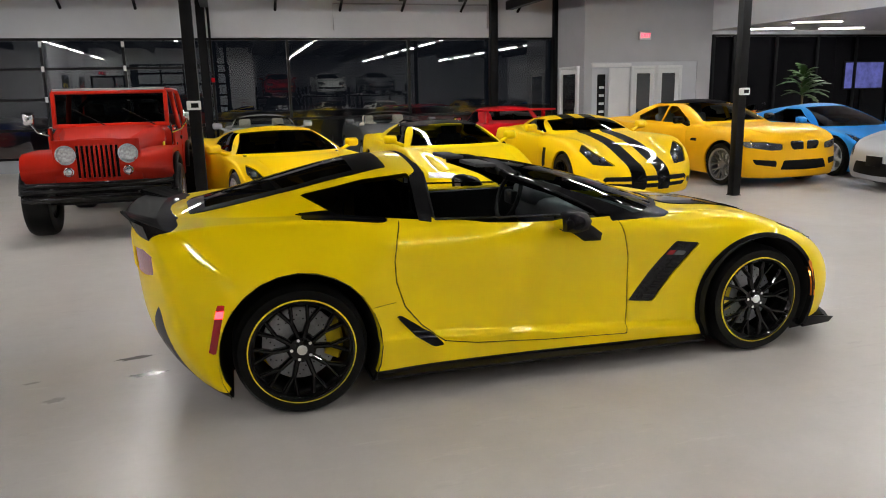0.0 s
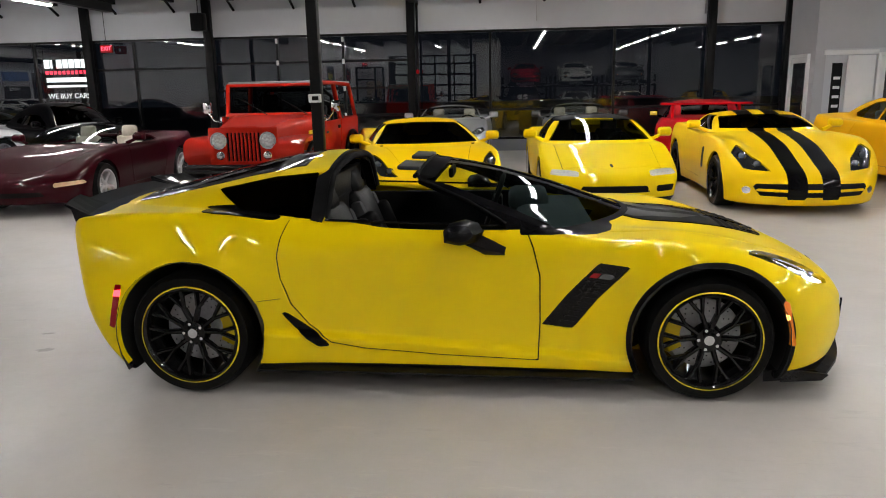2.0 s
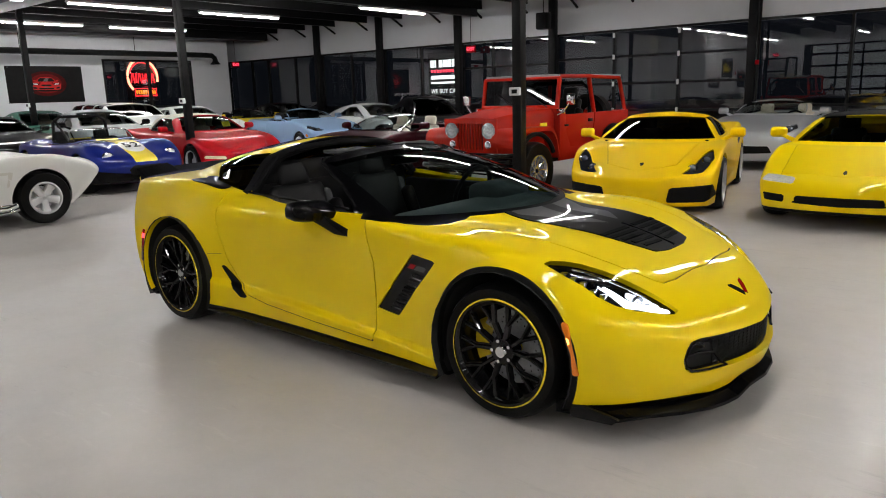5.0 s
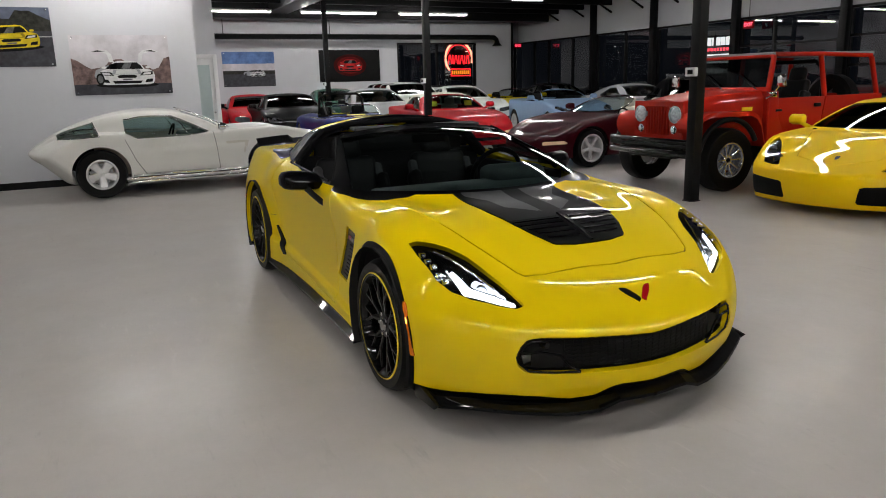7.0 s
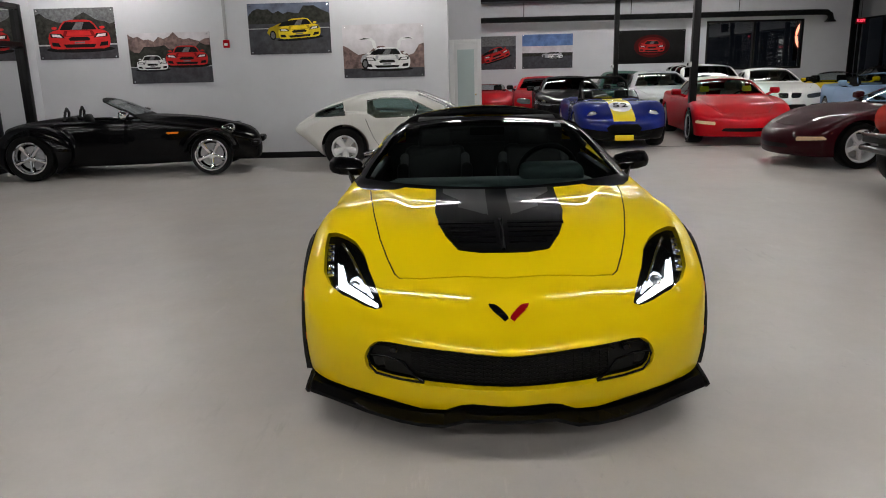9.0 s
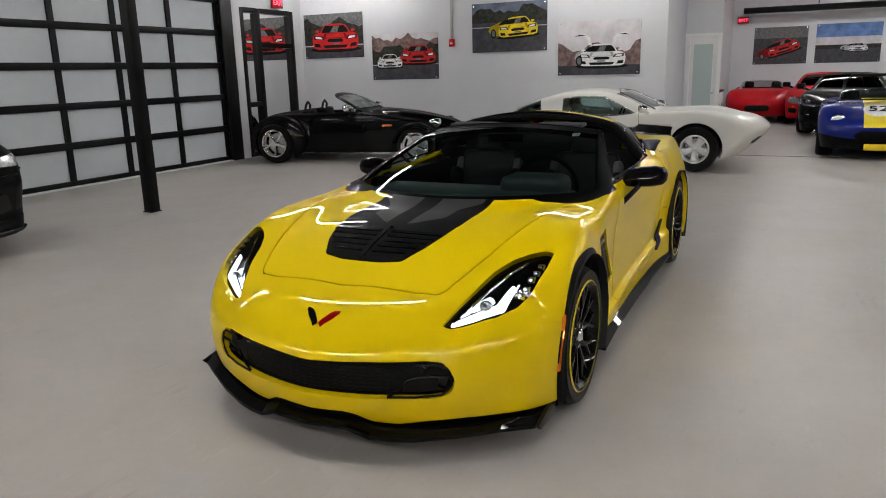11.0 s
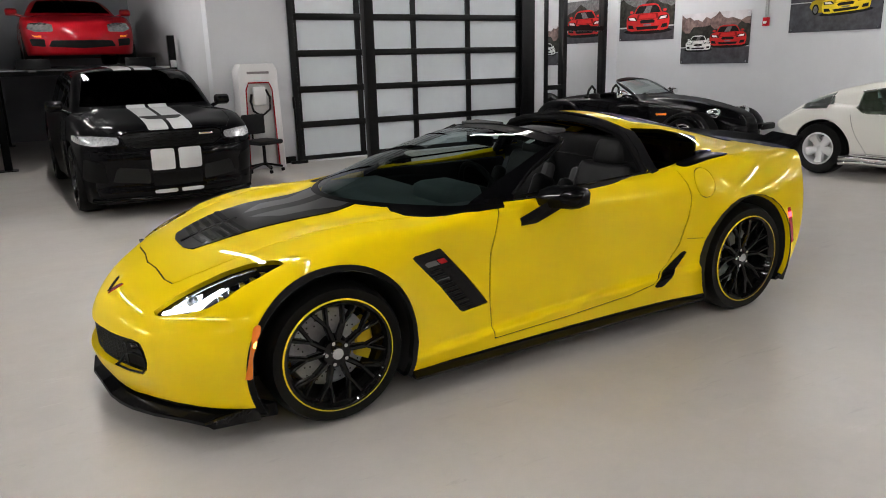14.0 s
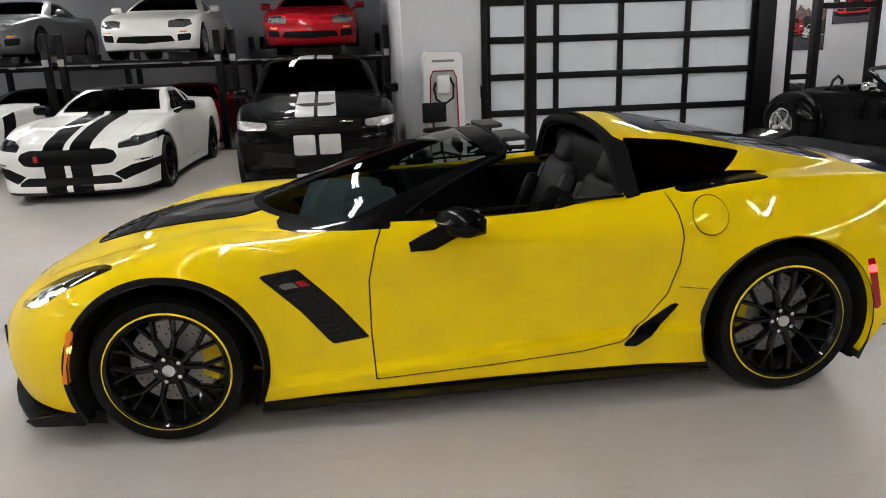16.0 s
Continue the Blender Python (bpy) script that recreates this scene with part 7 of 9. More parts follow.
# ---------------------------------------------------------------- white classic coupe by the poster wall
RAY = dict(rear=-2.08, front=2.20, hw=0.885, h=1.205, axles=(-1.20, 1.20), belt=0.86, cowl=0.52, cowl_z=0.88, wheel_r=0.335, rim_r=0.20, tyre_w=0.24, nose_z=0.72, tail_z=0.84, deck=-1.2, deck_z=0.90, hood_mid=0.86, crest_up=0.03,
           roof=(-1.75, -0.72, -0.12, 0.62), roof_w=0.74, lean=0.55, glass_z=0.88, tail_w=0.60, mirror=(0.45, 0.84, 0.92), mirror_mat=CHROME, crown=0.04, style="star", inset=0.0,
           windows=[[(0.30, 0.85), (-0.18, 1.09), (-0.60, 1.10), (-0.84, 1.06), (-0.84, 0.88), (-0.70, 0.80), (0.0, 0.81)], [(-1.24, 1.04), (-1.18, 0.85), (-1.70, 0.82), (-1.72, 0.90)]], rear_glass=False,
           bow=((0.30, 2.4), (0.30, 2.4)), paint=CREAM, seats=TAN, tub=TAN, glass=GLASS_PALE, round=0.05, shoulder=(0.5, 0.88), prof=[(0.1, 0.84), (0.3, 0.92), (0.5, 0.97), (0.62, 1.0), (0.75, 0.97), (0.9, 0.88), (1.1, 0.8)],
           face=[(0.15, 1.72), (0.3, 1.92), (0.5, 2.12), (0.62, 2.22), (0.75, 2.12)], back=[(0.15, -1.62), (0.3, -1.78), (0.5, -1.98), (0.62, -2.14), (0.72, -1.98), (0.86, -1.70)], low=0.18,
           gaps=[[(0.36, 0.86), (0.42, 0.30), (-0.62, 0.30), (-0.74, 0.5), (-0.86, 0.80)]], hood_gaps=[[(0.6, 0.62), (1.9, 0.55)]],
           # the side vent lies flush; its recess shade is put into a darker cream
           cuts=[("air_vent", side_fn([(0.52, 0.70), (0.86, 0.70), (0.80, 0.52), (0.76, 0.50), (0.80, 0.66), (0.52, 0.66)], 0.6), mat("cream darkened as recess shade", (0.60, 0.57, 0.50), rough=0.5), "pressed side vent", B),
                 ("grille", front_fn([(-0.1, 0.38), (-0.1, 0.50), (0.50, 0.50), (0.56, 0.44), (0.5, 0.39)], 1.6), TRIM, "low black grille", B)])
ray = generic("classic_coupe", pose(-7.52, -0.84, 0, 0, 0, 92), "cream-white classic fastback coupe with chrome side pipes, by the wall", RAY)
for s in (1, -1):
    for i, zz in enumerate((0.20, 0.255)):
        part("side_pipe", tube("side_pipe", [(0.95, s * 0.78, zz + 0.04), (0.72, s * 0.87, zz), (-0.75, s * 0.875, zz), (-0.90, s * 0.90, zz - 0.02)], 0.028 + 0.004 * i, 10), CHROME, ray, "chrome side exhaust pipe")
    part("sill_trim", box("sill_trim", -0.80, 0.80, s * 0.855 - 0.012, s * 0.855 + 0.012, 0.275, 0.30, 0.004), CHROME, ray)
RV = SHELLS["classic_coupe"]
for s in (1, -1):
    def on_side(pts, out=0.004):
        return [(x, s * (RV.y_at(x, z) + out), z) for x, z in pts]
    part("window_trim", tube("window_trim", on_side([(0.30, 0.85), (0.06, 0.975), (-0.18, 1.09), (-0.40, 1.098), (-0.60, 1.10), (-0.84, 1.06)]), 0.008, 6), CHROME, ray, "chrome window trim")
    part("vent_frame", tube("vent_frame", on_side([(-0.16, 1.085), (-0.06, 0.95), (0.02, 0.815)]), 0.008, 6), CHROME, ray, "chrome vent window frame")
    part("belt_trim", tube("belt_trim", on_side([(-0.70, 0.80), (-0.35, 0.803), (0.0, 0.81), (0.28, 0.845)]), 0.006, 6), CHROME, ray)
    part("window_trim", tube("window_trim", on_side([(-1.24, 1.04), (-1.18, 0.85), (-1.45, 0.835), (-1.70, 0.82)]), 0.007, 6), CHROME, ray, "chrome quarter window trim")
part("windscreen_trim", tube("windscreen_trim", [(0.60, -0.70, 0.90), (0.05, -0.56, 1.15), (-0.06, 0.0, 1.195), (0.05, 0.56, 1.15), (0.60, 0.70, 0.90)], 0.014, 6), CHROME, ray, "chrome windscreen trim")

# ---------------------------------------------------------------- black open roadster with free wings
PROW = dict(rear=-1.95, front=2.02, hw=0.90, h=1.22, axles=(-1.32, 1.34), belt=0.86, cowl=0.28, cowl_z=0.92, wheel_r=0.315, wheel_r_rear=0.355, rim_r=0.235, tyre_w=0.23, nose_z=0.66, tail_z=0.84, deck=-1.0, deck_z=0.92, open=True, arch_r=0.385,
            roof=(-1.0, -0.75, -0.30, 0.30), roof_w=0.62, lean=0.45, crown=0.05, windows=[], paint=BLACK, frame_mat=BLACK, style="five", rim=CHROME, inset=-0.02, seat_h=0.26, mirror=(0.05, 0.62, 0.95), mirror_mat=CHROME,
            P=dict(width=[(-2.0, 0.58), (-1.4, 0.68), (-0.5, 0.70), (0.3, 0.64), (1.0, 0.46), (1.5, 0.34), (2.0, 0.24)],
                   hood=[(-2.0, 0.72), (-1.5, 0.86), (-0.9, 0.92), (0.2, 0.92), (0.9, 0.88), (1.5, 0.78), (1.9, 0.66), (2.0, 0.58)],
                   crest=[(-2.0, 0.68), (-1.4, 0.84), (-0.5, 0.86), (0.2, 0.86), (1.0, 0.76), (1.6, 0.66), (2.0, 0.54)], bow=((0.20, 2.0), (0.3, 2.2)),
                   bulges=((-1.30, 0.76, 0.42, 0.56, 0.20, 0.42, 0.05),)),
            cuts=[("indicator", side_fn([(0.62, 0.66), (0.80, 0.66), (0.80, 0.62), (0.62, 0.62)], 0.2), AMBER, "amber side lamp", B),
                  ("grille", front_fn([(-0.1, 0.40), (-0.1, 0.62), (0.12, 0.62), (0.20, 0.42)], 1.6), TRIM, "black pointed grille", B)])
prow = generic("black_roadster", pose(-7.02, -5.52, 0, 0, 0, 98.5), "glossy black open retro roadster with chrome wheels and free front wings", PROW)
for s in (1, -1):
    vs, fs = [], []
    arc = list(np.linspace(0.35, 3.0, 16))
    for t in arc:
        for y, dr in ((0.66, 0.0), (0.72, 0.035), (0.80, 0.042), (0.88, 0.03), (0.91, -0.01), (0.88, -0.03), (0.70, -0.03)):
            r0 = 0.36 + dr
            vs.append((1.34 + r0 * math.cos(t) * (1.12 if math.cos(t) < 0 else 1.0), s * y, 0.315 + r0 * math.sin(t)))
    for i in range(len(arc) - 1):
        for j in range(7):
            fs.append((7 * i + j, 7 * i + (j + 1) % 7, 7 * i + 7 + (j + 1) % 7, 7 * i + 7 + j))
    fs += [tuple(range(7)), tuple(reversed(range(len(vs) - 7, len(vs))))]
    part("front_wing", mesh("front_wing", vs, fs, True), BLACK, prow)
    part("headlight", lathe("headlight", [(0.0, 0.05), (0.04, 0.045), (0.07, 0.02), (0.08, -0.03), (0.05, -0.15), (0.0, -0.2)], 20), REFLECTOR, prow, "clear oval head lamp", pose(1.62, s * 0.42, 0.68, 0, 0, -90))
    part("suspension_arm", tube("suspension_arm", [(1.45, s * 0.25, 0.40), (1.34, s * 0.68, 0.32)], 0.018, 8), CHROME, prow)
    part("suspension_arm", tube("suspension_arm", [(1.20, s * 0.35, 0.50), (1.34, s * 0.68, 0.45)], 0.018, 8), CHROME, prow)
    part("head_hoop", tube("head_hoop", [(-0.92, s * 0.44, 0.88), (-0.90, s * 0.42, 1.0), (-0.90, s * 0.34, 1.06), (-0.90, s * 0.26, 1.0), (-0.92, s * 0.24, 0.88)], 0.022, 8), LEATHER, prow)
    part("bumperette", box("bumperette", 1.92, 2.04, s * 0.22 - 0.0, s * 0.62, 0.40, 0.50, 0.03) if s > 0 else box("bumperette", 1.92, 2.04, -0.62, -0.22, 0.40, 0.50, 0.03), BLACK, prow)

# ---------------------------------------------------------------- open racing roadster, number on the bonnet
COB = dict(rear=-1.85, front=1.95, hw=0.865, h=1.10, axles=(-1.145, 1.145), belt=0.82, cowl=0.42, cowl_z=0.86, wheel_r=0.325, rim_r=0.205, tyre_w=0.25, nose_z=0.60, tail_z=0.80, deck=-1.0, deck_z=0.86, hood_mid=0.84, open=True, crest_up=0.0,
           roof=(-0.70, -0.45, 0.10, 0.48), roof_w=0.62, lean=0.30, crown=0.02, windows=[], bow=((0.30, 2.6), (0.26, 2.4)), paint=DEEP_BLUE, frame_mat=CHROME, style="five", seat_h=0.34, round=0.09, screen_t=0.05,
           face=[(0.1, 1.78), (0.3, 1.92), (0.45, 1.95), (0.65, 1.88), (0.8, 1.7)], P=dict(bulges=((1.15, 0.58, 0.50, 0.55, 0.27, 0.33, 0.10), (-1.10, 0.60, 0.52, 0.58, 0.26, 0.34, 0.10))),
           cuts=[("stripe", lambda x, y, z: np.maximum.reduce([np.abs(y) - 0.20, 0.52 - z]), mat("yellow stripe", (0.80, 0.62, 0.02), rough=0.4, coat=1.0), "broad yellow centre stripe", B),
                 ("roundel", lambda x, y, z: np.maximum(np.hypot((x - 1.40) * 0.85, y) - 0.21, 0.55 - z), WHITE, "white number roundel", ("body", "stripe")),
                 ("grille", front_fn([(-0.1, 0.30), (-0.1, 0.47), (0.24, 0.47), (0.32, 0.40), (0.28, 0.31)], 1.5), TRIM, "wide black mouth", ("body", "stripe")),
                 ("splitter", front_fn([(-0.1, 0.05), (-0.1, 0.30), (0.5, 0.36), (0.9, 0.42), (1.0, 0.05)], 1.45), BLACK, "black lower nose", B),
                 ])
cob = generic("racing_roadster", pose(-10.52, 2.92, 0, 0, 0, -2), "deep blue racing roadster with yellow stripe and white roundel", COB)
part("roll_hoop", tube("roll_hoop", [(-0.62, -0.52, 0.80), (-0.62, -0.48, 1.18), (-0.62, -0.36, 1.28), (-0.62, 0.36, 1.28), (-0.62, 0.48, 1.18), (-0.62, 0.52, 0.80)], 0.028, 10), TRIM, cob, "black roll hoop")
part("roll_brace", tube("roll_brace", [(-0.62, -0.45, 1.22), (0.2, -0.55, 0.86)], 0.02, 8), TRIM, cob)
for s in (1, -1):
    hl = part("headlight", lathe("headlight", [(0.0, 0.03), (0.05, 0.026), (0.08, 0.012), (0.088, 0.0), (0.10, -0.004), (0.104, -0.05)], 24), CLEAR_LENS, cob, "round clear head lamp", pose(1.70, s * 0.555, 0.60, 0, 0, -90))
    part("lamp_rim", lathe("lamp_rim", [(0.088, 0.004), (0.096, 0.012), (0.106, 0.004), (0.108, -0.03)], 24), CHROME, hl)
    part("indicator", lathe("indicator", [(0.0, 0.02), (0.025, 0.014), (0.032, -0.02)], 14), AMBER, cob, "", pose(1.80, s * 0.56, 0.44, 0, 0, -90))
    part("side_pipe", tube("side_pipe", [(0.75, s * 0.84, 0.30), (0.4, s * 0.90, 0.26), (-0.6, s * 0.90, 0.25)], 0.04, 10), CHROME, cob, "chrome side exhaust pipe")
plate_bar(cob, 1.94, 0.22, 0.34, 0.10, RIM_YELLOW)
txt = bpy.data.curves.new("bonnet_number", "FONT")
txt.body, txt.size, txt.align_x, txt.align_y, txt.extrude = "52", 0.30, "CENTER", "CENTER", 0.004
num = part("bonnet_number", txt, TRIM, cob, "black number 52", pose(1.40, 0, SHELLS["racing_roadster"].z_at(1.40, 0) + 0.012, math.degrees(math.atan((SHELLS["racing_roadster"].z_at(1.30, 0) - SHELLS["racing_roadster"].z_at(1.50, 0)) / 0.2)), 0, 90))

# ---------------------------------------------------------------- cars on the lift side
MUST = dict(rear=-2.38, front=2.32, hw=0.955, h=1.29, axles=(-1.36, 1.36), belt=0.91, cowl=0.62, cowl_z=0.93, wheel_r=0.335, rim_r=0.25, tyre_w=0.28, nose_z=0.67, tail_z=1.0, deck=-1.7, deck_z=1.03, hood_mid=0.87,
            roof=(-1.85, -0.6, -0.12, 0.76), roof_w=0.80, lean=0.58, glass_z=1.0, mirror=(0.38, 0.90, 0.99), mirror_mat=BLACK, crown=0.04, low=0.10, style="ten", rim=RIM_BLACK,
            windows=[[(0.42, 0.94), (-0.08, 1.18), (-0.55, 1.19), (-0.70, 0.96)], [(-0.78, 0.98), (-0.68, 1.17), (-1.05, 1.09), (-1.12, 1.01)]], bow=((0.24, 2.8), (0.16, 3.0)), paint=WHITE,
            face=[(0.08, 2.26), (0.17, 2.36), (0.28, 2.29), (0.46, 2.31), (0.62, 2.31), (0.75, 2.22), (0.9, 2.05)], gaps=[[(0.42, 0.90), (0.46, 0.56), (0.4, 0.24), (-0.75, 0.24), (-0.85, 0.56), (-0.75, 0.94)]], hood_gaps=[[(0.7, 0.74), (1.6, 0.70), (2.05, 0.60), (2.1, 0.0)]],
            cuts=[("stripe", band(0.035, 0.27, 0.12), BLACK, "twin black stripes", B),
                  ("roof_panel", lambda x, y, z: np.maximum(1.235 - z, np.abs(x + 0.4) - 0.55), BLACK, "black roof", ("body", "stripe")),
                  ("grille", front_fn([(-0.1, 0.445), (-0.1, 0.625), (0.42, 0.635), (0.53, 0.60), (0.565, 0.53), (0.50, 0.46), (0.42, 0.445)], 1.7), TRIM, "black upper grille", ("body", "stripe")),
                  ("air_intake", front_fn([(-0.1, 0.215), (-0.1, 0.305), (0.48, 0.315), (0.60, 0.24), (0.58, 0.215)], 1.7), TRIM, "black lower intake", ("body", "stripe")),
                  ("side_intake", front_fn([(0.50, 0.33), (0.60, 0.24), (0.70, 0.28), (0.93, 0.36), (0.94, 0.46), (0.70, 0.42)], 1.4), TRIM, "black corner intake", B),
                  ("fog_light", front_fn([(0.66, 0.435), (0.68, 0.465), (0.92, 0.50), (0.93, 0.475)], 1.4), REFLECTOR, "slim fog lamp", B),
                  ("headlight", front_fn([(0.57, 0.615), (0.56, 0.68), (0.72, 0.735), (0.94, 0.765), (0.95, 0.70), (0.80, 0.635)], 1.4), LAMP_GLASS, "clear head lamp", B),
                  ("splitter", front_fn([(-0.1, 0.0), (-0.1, 0.135), (1.0, 0.145), (1.0, 0.0)], 1.5), TRIM, "black chin splitter", ("body", "stripe"))])
must = generic("muscle_car", pose(3.88, -7.42, 0, 0, 0, 89), "white muscle coupe with twin black stripes and black wheels", MUST)
part("grille_badge", box("grille_badge", 2.27, 2.335, -0.36, -0.31, 0.50, 0.57, 0.005), RED_LENS, must)

SUV = dict(rear=-2.55, front=2.42, hw=0.985, h=1.62, axles=(-1.52, 1.52), belt=1.07, cowl=0.90, cowl_z=1.11, wheel_r=0.385, rim_r=0.27, tyre_w=0.28, nose_z=0.92, tail_z=1.10, deck=-2.0, deck_z=1.12, hood_mid=1.06, low=0.15,
           roof=(-2.45, -2.05, 0.20, 1.00), roof_w=0.87, lean=0.36, glass_z=1.10, mirror=(0.72, 0.90, 1.15), mirror_mat=BLACK, crown=0.045, tail_w=0.92, style="ten", rim=RIM_BLACK, round=0.09,
           windows=[[(0.62, 1.13), (0.14, 1.50), (-0.30, 1.52), (-0.32, 1.12)], [(-0.40, 1.12), (-0.38, 1.52), (-1.15, 1.52), (-1.25, 1.15)], [(-1.35, 1.15), (-1.25, 1.50), (-2.0, 1.47), (-2.15, 1.2)]], bow=((0.24, 2.6), (0.12, 3.0)), paint=BLACK,
           face=[(0.15, 2.30), (0.24, 2.40), (0.34, 2.36), (0.5, 2.38), (0.64, 2.42), (0.72, 2.39), (0.82, 2.40), (0.92, 2.34), (1.05, 2.15)], prof=[(0.2, 0.95), (0.4, 0.98), (0.7, 1.0), (0.9, 0.985), (1.08, 0.94), (1.4, 0.88), (1.9, 0.82)],
           gaps=[[(0.72, 1.08), (0.76, 0.7), (0.70, 0.35), (-0.35, 0.35), (-0.36, 1.08)]], hood_gaps=[[(0.95, 0.80), (2.0, 0.72), (2.22, 0.62), (2.26, 0.0)]],
           cuts=[("stripe", lambda x, y, z: np.maximum.reduce([0.022 - np.abs(y), np.abs(y) - 0.235, 0.925 - z]), STRIPE, "twin satin silver stripes", B),
                 ("stripe_2", lambda x, y, z: np.maximum.reduce([0.022 - np.abs(y), np.abs(y) - 0.265, np.abs(z - 0.615) - 0.115, -x]), STRIPE, "satin silver stripe", B),
                 ("stripe_3", lambda x, y, z: np.maximum.reduce([0.022 - np.abs(y), np.abs(y) - 0.265, np.abs(z - 0.265) - 0.022, -x]), STRIPE, "satin silver stripe", B),
                 ("bonnet_scoop", top_fn([(1.72, -0.1), (1.72, 0.22), (1.78, 0.235), (1.92, 0.16), (1.94, -0.1)], 0.9), GAP, "black bonnet scoop", ("body", "stripe")),
                 ("grille", front_fn([(-0.1, 0.745), (-0.1, 0.905), (0.46, 0.905), (0.53, 0.88), (0.50, 0.80), (0.40, 0.745)], 1.8), TRIM, "black mesh grille", ("body", "stripe")),
                 ("headlight", front_fn([(0.56, 0.80), (0.55, 0.87), (0.80, 0.895), (0.95, 0.89), (0.955, 0.82), (0.80, 0.79)], 1.5), CLEAR_LENS, "clear head lamp", B),
                 ("air_vent_1", front_fn([(0.29, 0.36), (0.29, 0.52), (0.60, 0.56), (0.66, 0.40)], 1.8), GAP, "dark lower mesh", B),
                 ("air_intake", front_fn([(-0.1, 0.32), (-0.1, 0.475), (0.26, 0.475), (0.26, 0.33)], 1.8), TRIM, "black lower intake", ("body", "stripe")),
                 ("side_intake", front_fn([(0.70, 0.38), (0.72, 0.60), (0.90, 0.66), (0.92, 0.42)], 1.5), TRIM, "black corner intake", B)])
suv = generic("sport_utility_car", pose(1.04, -6.98, 0, 0, 0, 91.5), "black sport utility car with twin silver stripes, under a lift", SUV)

def face_x(nm, y, z):
    """How far forward the nose of a shell reaches at a height."""
    V = SHELLS[nm].V
    d = (V[:, 1] - y) ** 2 + (V[:, 2] - z) ** 2 + np.where(V[:, 0] > 1.0, 0, 9)
    return float(V[d.argmin(), 0])


# bright frame, mesh and lip on the nose of the black car
for i in range(5):
    z = 0.765 + 0.030 * i
    part("grille_slat", tube("grille_slat", [(face_x("sport_utility_car", y, z) + 0.002, y, z + 0.006 * (1 if k % 2 else -1)) for k, y in enumerate(np.linspace(-0.47, 0.47, 25))], 0.005, 4), RIM_BLACK, suv)
rim_line = [(-0.54, 0.885), (-0.46, 0.912), (0.46, 0.912), (0.54, 0.885), (0.51, 0.80), (0.40, 0.738), (-0.40, 0.738), (-0.51, 0.80)]
part("grille_frame", tube("grille_frame", [(face_x("sport_utility_car", y, z) + 0.004, y, z) for y, z in rim_line], 0.012, 6, True), BLACK, suv, "gloss black grille frame")
part("grille_badge", box("grille_badge", -0.004, 0.004, 0.27, 0.42, 0.855, 0.875, 0.002), CHROME, suv, "small bright badge", pose(face_x("sport_utility_car", 0.35, 0.86) + 0.012, 0, 0))
part("front_lip", tube("front_lip", [(face_x("sport_utility_car", y, 0.22) + 0.01, y, 0.205) for y in np.linspace(-0.86, 0.86, 15)], 0.018, 6), BLACK, suv, "gloss black front lip")
for s in (1, -1):
    part("bumper_blade", tube("bumper_blade", [(face_x("sport_utility_car", s * y, z) + 0.004, s * y, z) for y, z in ((0.30, 0.70), (0.55, 0.705), (0.75, 0.72), (0.90, 0.75))], 0.011, 6), BLACK, suv)
    part("bumper_blade", tube("bumper_blade", [(face_x("sport_utility_car", s * y, z) + 0.004, s * y, z) for y, z in ((0.30, 0.31), (0.60, 0.315), (0.80, 0.33))], 0.011, 6), BLACK, suv)

SUP = dict(M6, rear=-2.2, front=2.25, hw=0.905, h=1.27, axles=(-1.275, 1.275), nose_z=0.66, hood_mid=0.82, belt=0.88, cowl=0.62, cowl_z=0.90, tail_z=0.98, deck_z=1.0, deck=-1.6, roof=(-1.85, -0.6, -0.15, 0.74), glass_z=0.98, glass=GLASS_DARK, seats=LEATHER,
           wheel_r=0.32, rim_r=0.22, mirror=(0.35, 0.86, 0.96), face=[(0.1, 2.17), (0.3, 2.25), (0.5, 2.24), (0.7, 2.12)], bow=((0.34, 2.2), (0.2, 2.8)),
           windows=[[(0.40, 0.90), (-0.10, 1.16), (-0.60, 1.17), (-1.15, 0.98), (-1.0, 0.92)]], gaps=[[(0.4, 0.88), (0.44, 0.5), (0.4, 0.26), (-0.6, 0.26), (-0.72, 0.6), (-0.7, 0.92)]], hood_gaps=[[(0.65, 0.68), (1.7, 0.55), (2.0, 0.0)]],
           cuts=[("headlight", front_fn([(0.42, 0.54), (0.42, 0.66), (0.58, 0.70), (0.76, 0.69), (0.80, 0.60), (0.68, 0.54)], 1.3), mat("dark lamp with reflector", (0.25, 0.25, 0.26), rough=0.15, metal=0.6, coat=1.0, vary=0.5, scale=18), "rounded head lamp", B),
                 ("air_intake", front_fn([(-0.1, 0.26), (-0.1, 0.40), (0.46, 0.40), (0.52, 0.30)], 1.6), TRIM, "wide lower intake", B),
                 ("indicator", front_fn([(0.60, 0.45), (0.60, 0.49), (0.74, 0.495), (0.74, 0.46)], 1.3), AMBER, "small amber lamp", B),
                 ("side_intake", front_fn([(0.56, 0.30), (0.56, 0.42), (0.78, 0.44), (0.76, 0.32)], 1.3), TRIM, "corner intake", B)])
LIFT_Z = 1.66
generic("red_coupe", pose(1.27, -12.45, LIFT_Z, 0, 0, 90), "red rounded coupe parked on a raised lift", dict(SUP, paint=DEEP_RED, mirror_mat=DEEP_RED))
generic("white_coupe", pose(4.22, -12.5, LIFT_Z, 0, 0, 90), "white rounded coupe parked on a raised lift", dict(SUP, paint=WHITE, mirror_mat=WHITE))
generic("grey_coupe", pose(7.2, -12.5, LIFT_Z, 0, 0, 90), "dark grey rounded coupe parked on a raised lift", dict(SUP, paint=GREY, mirror_mat=GREY))
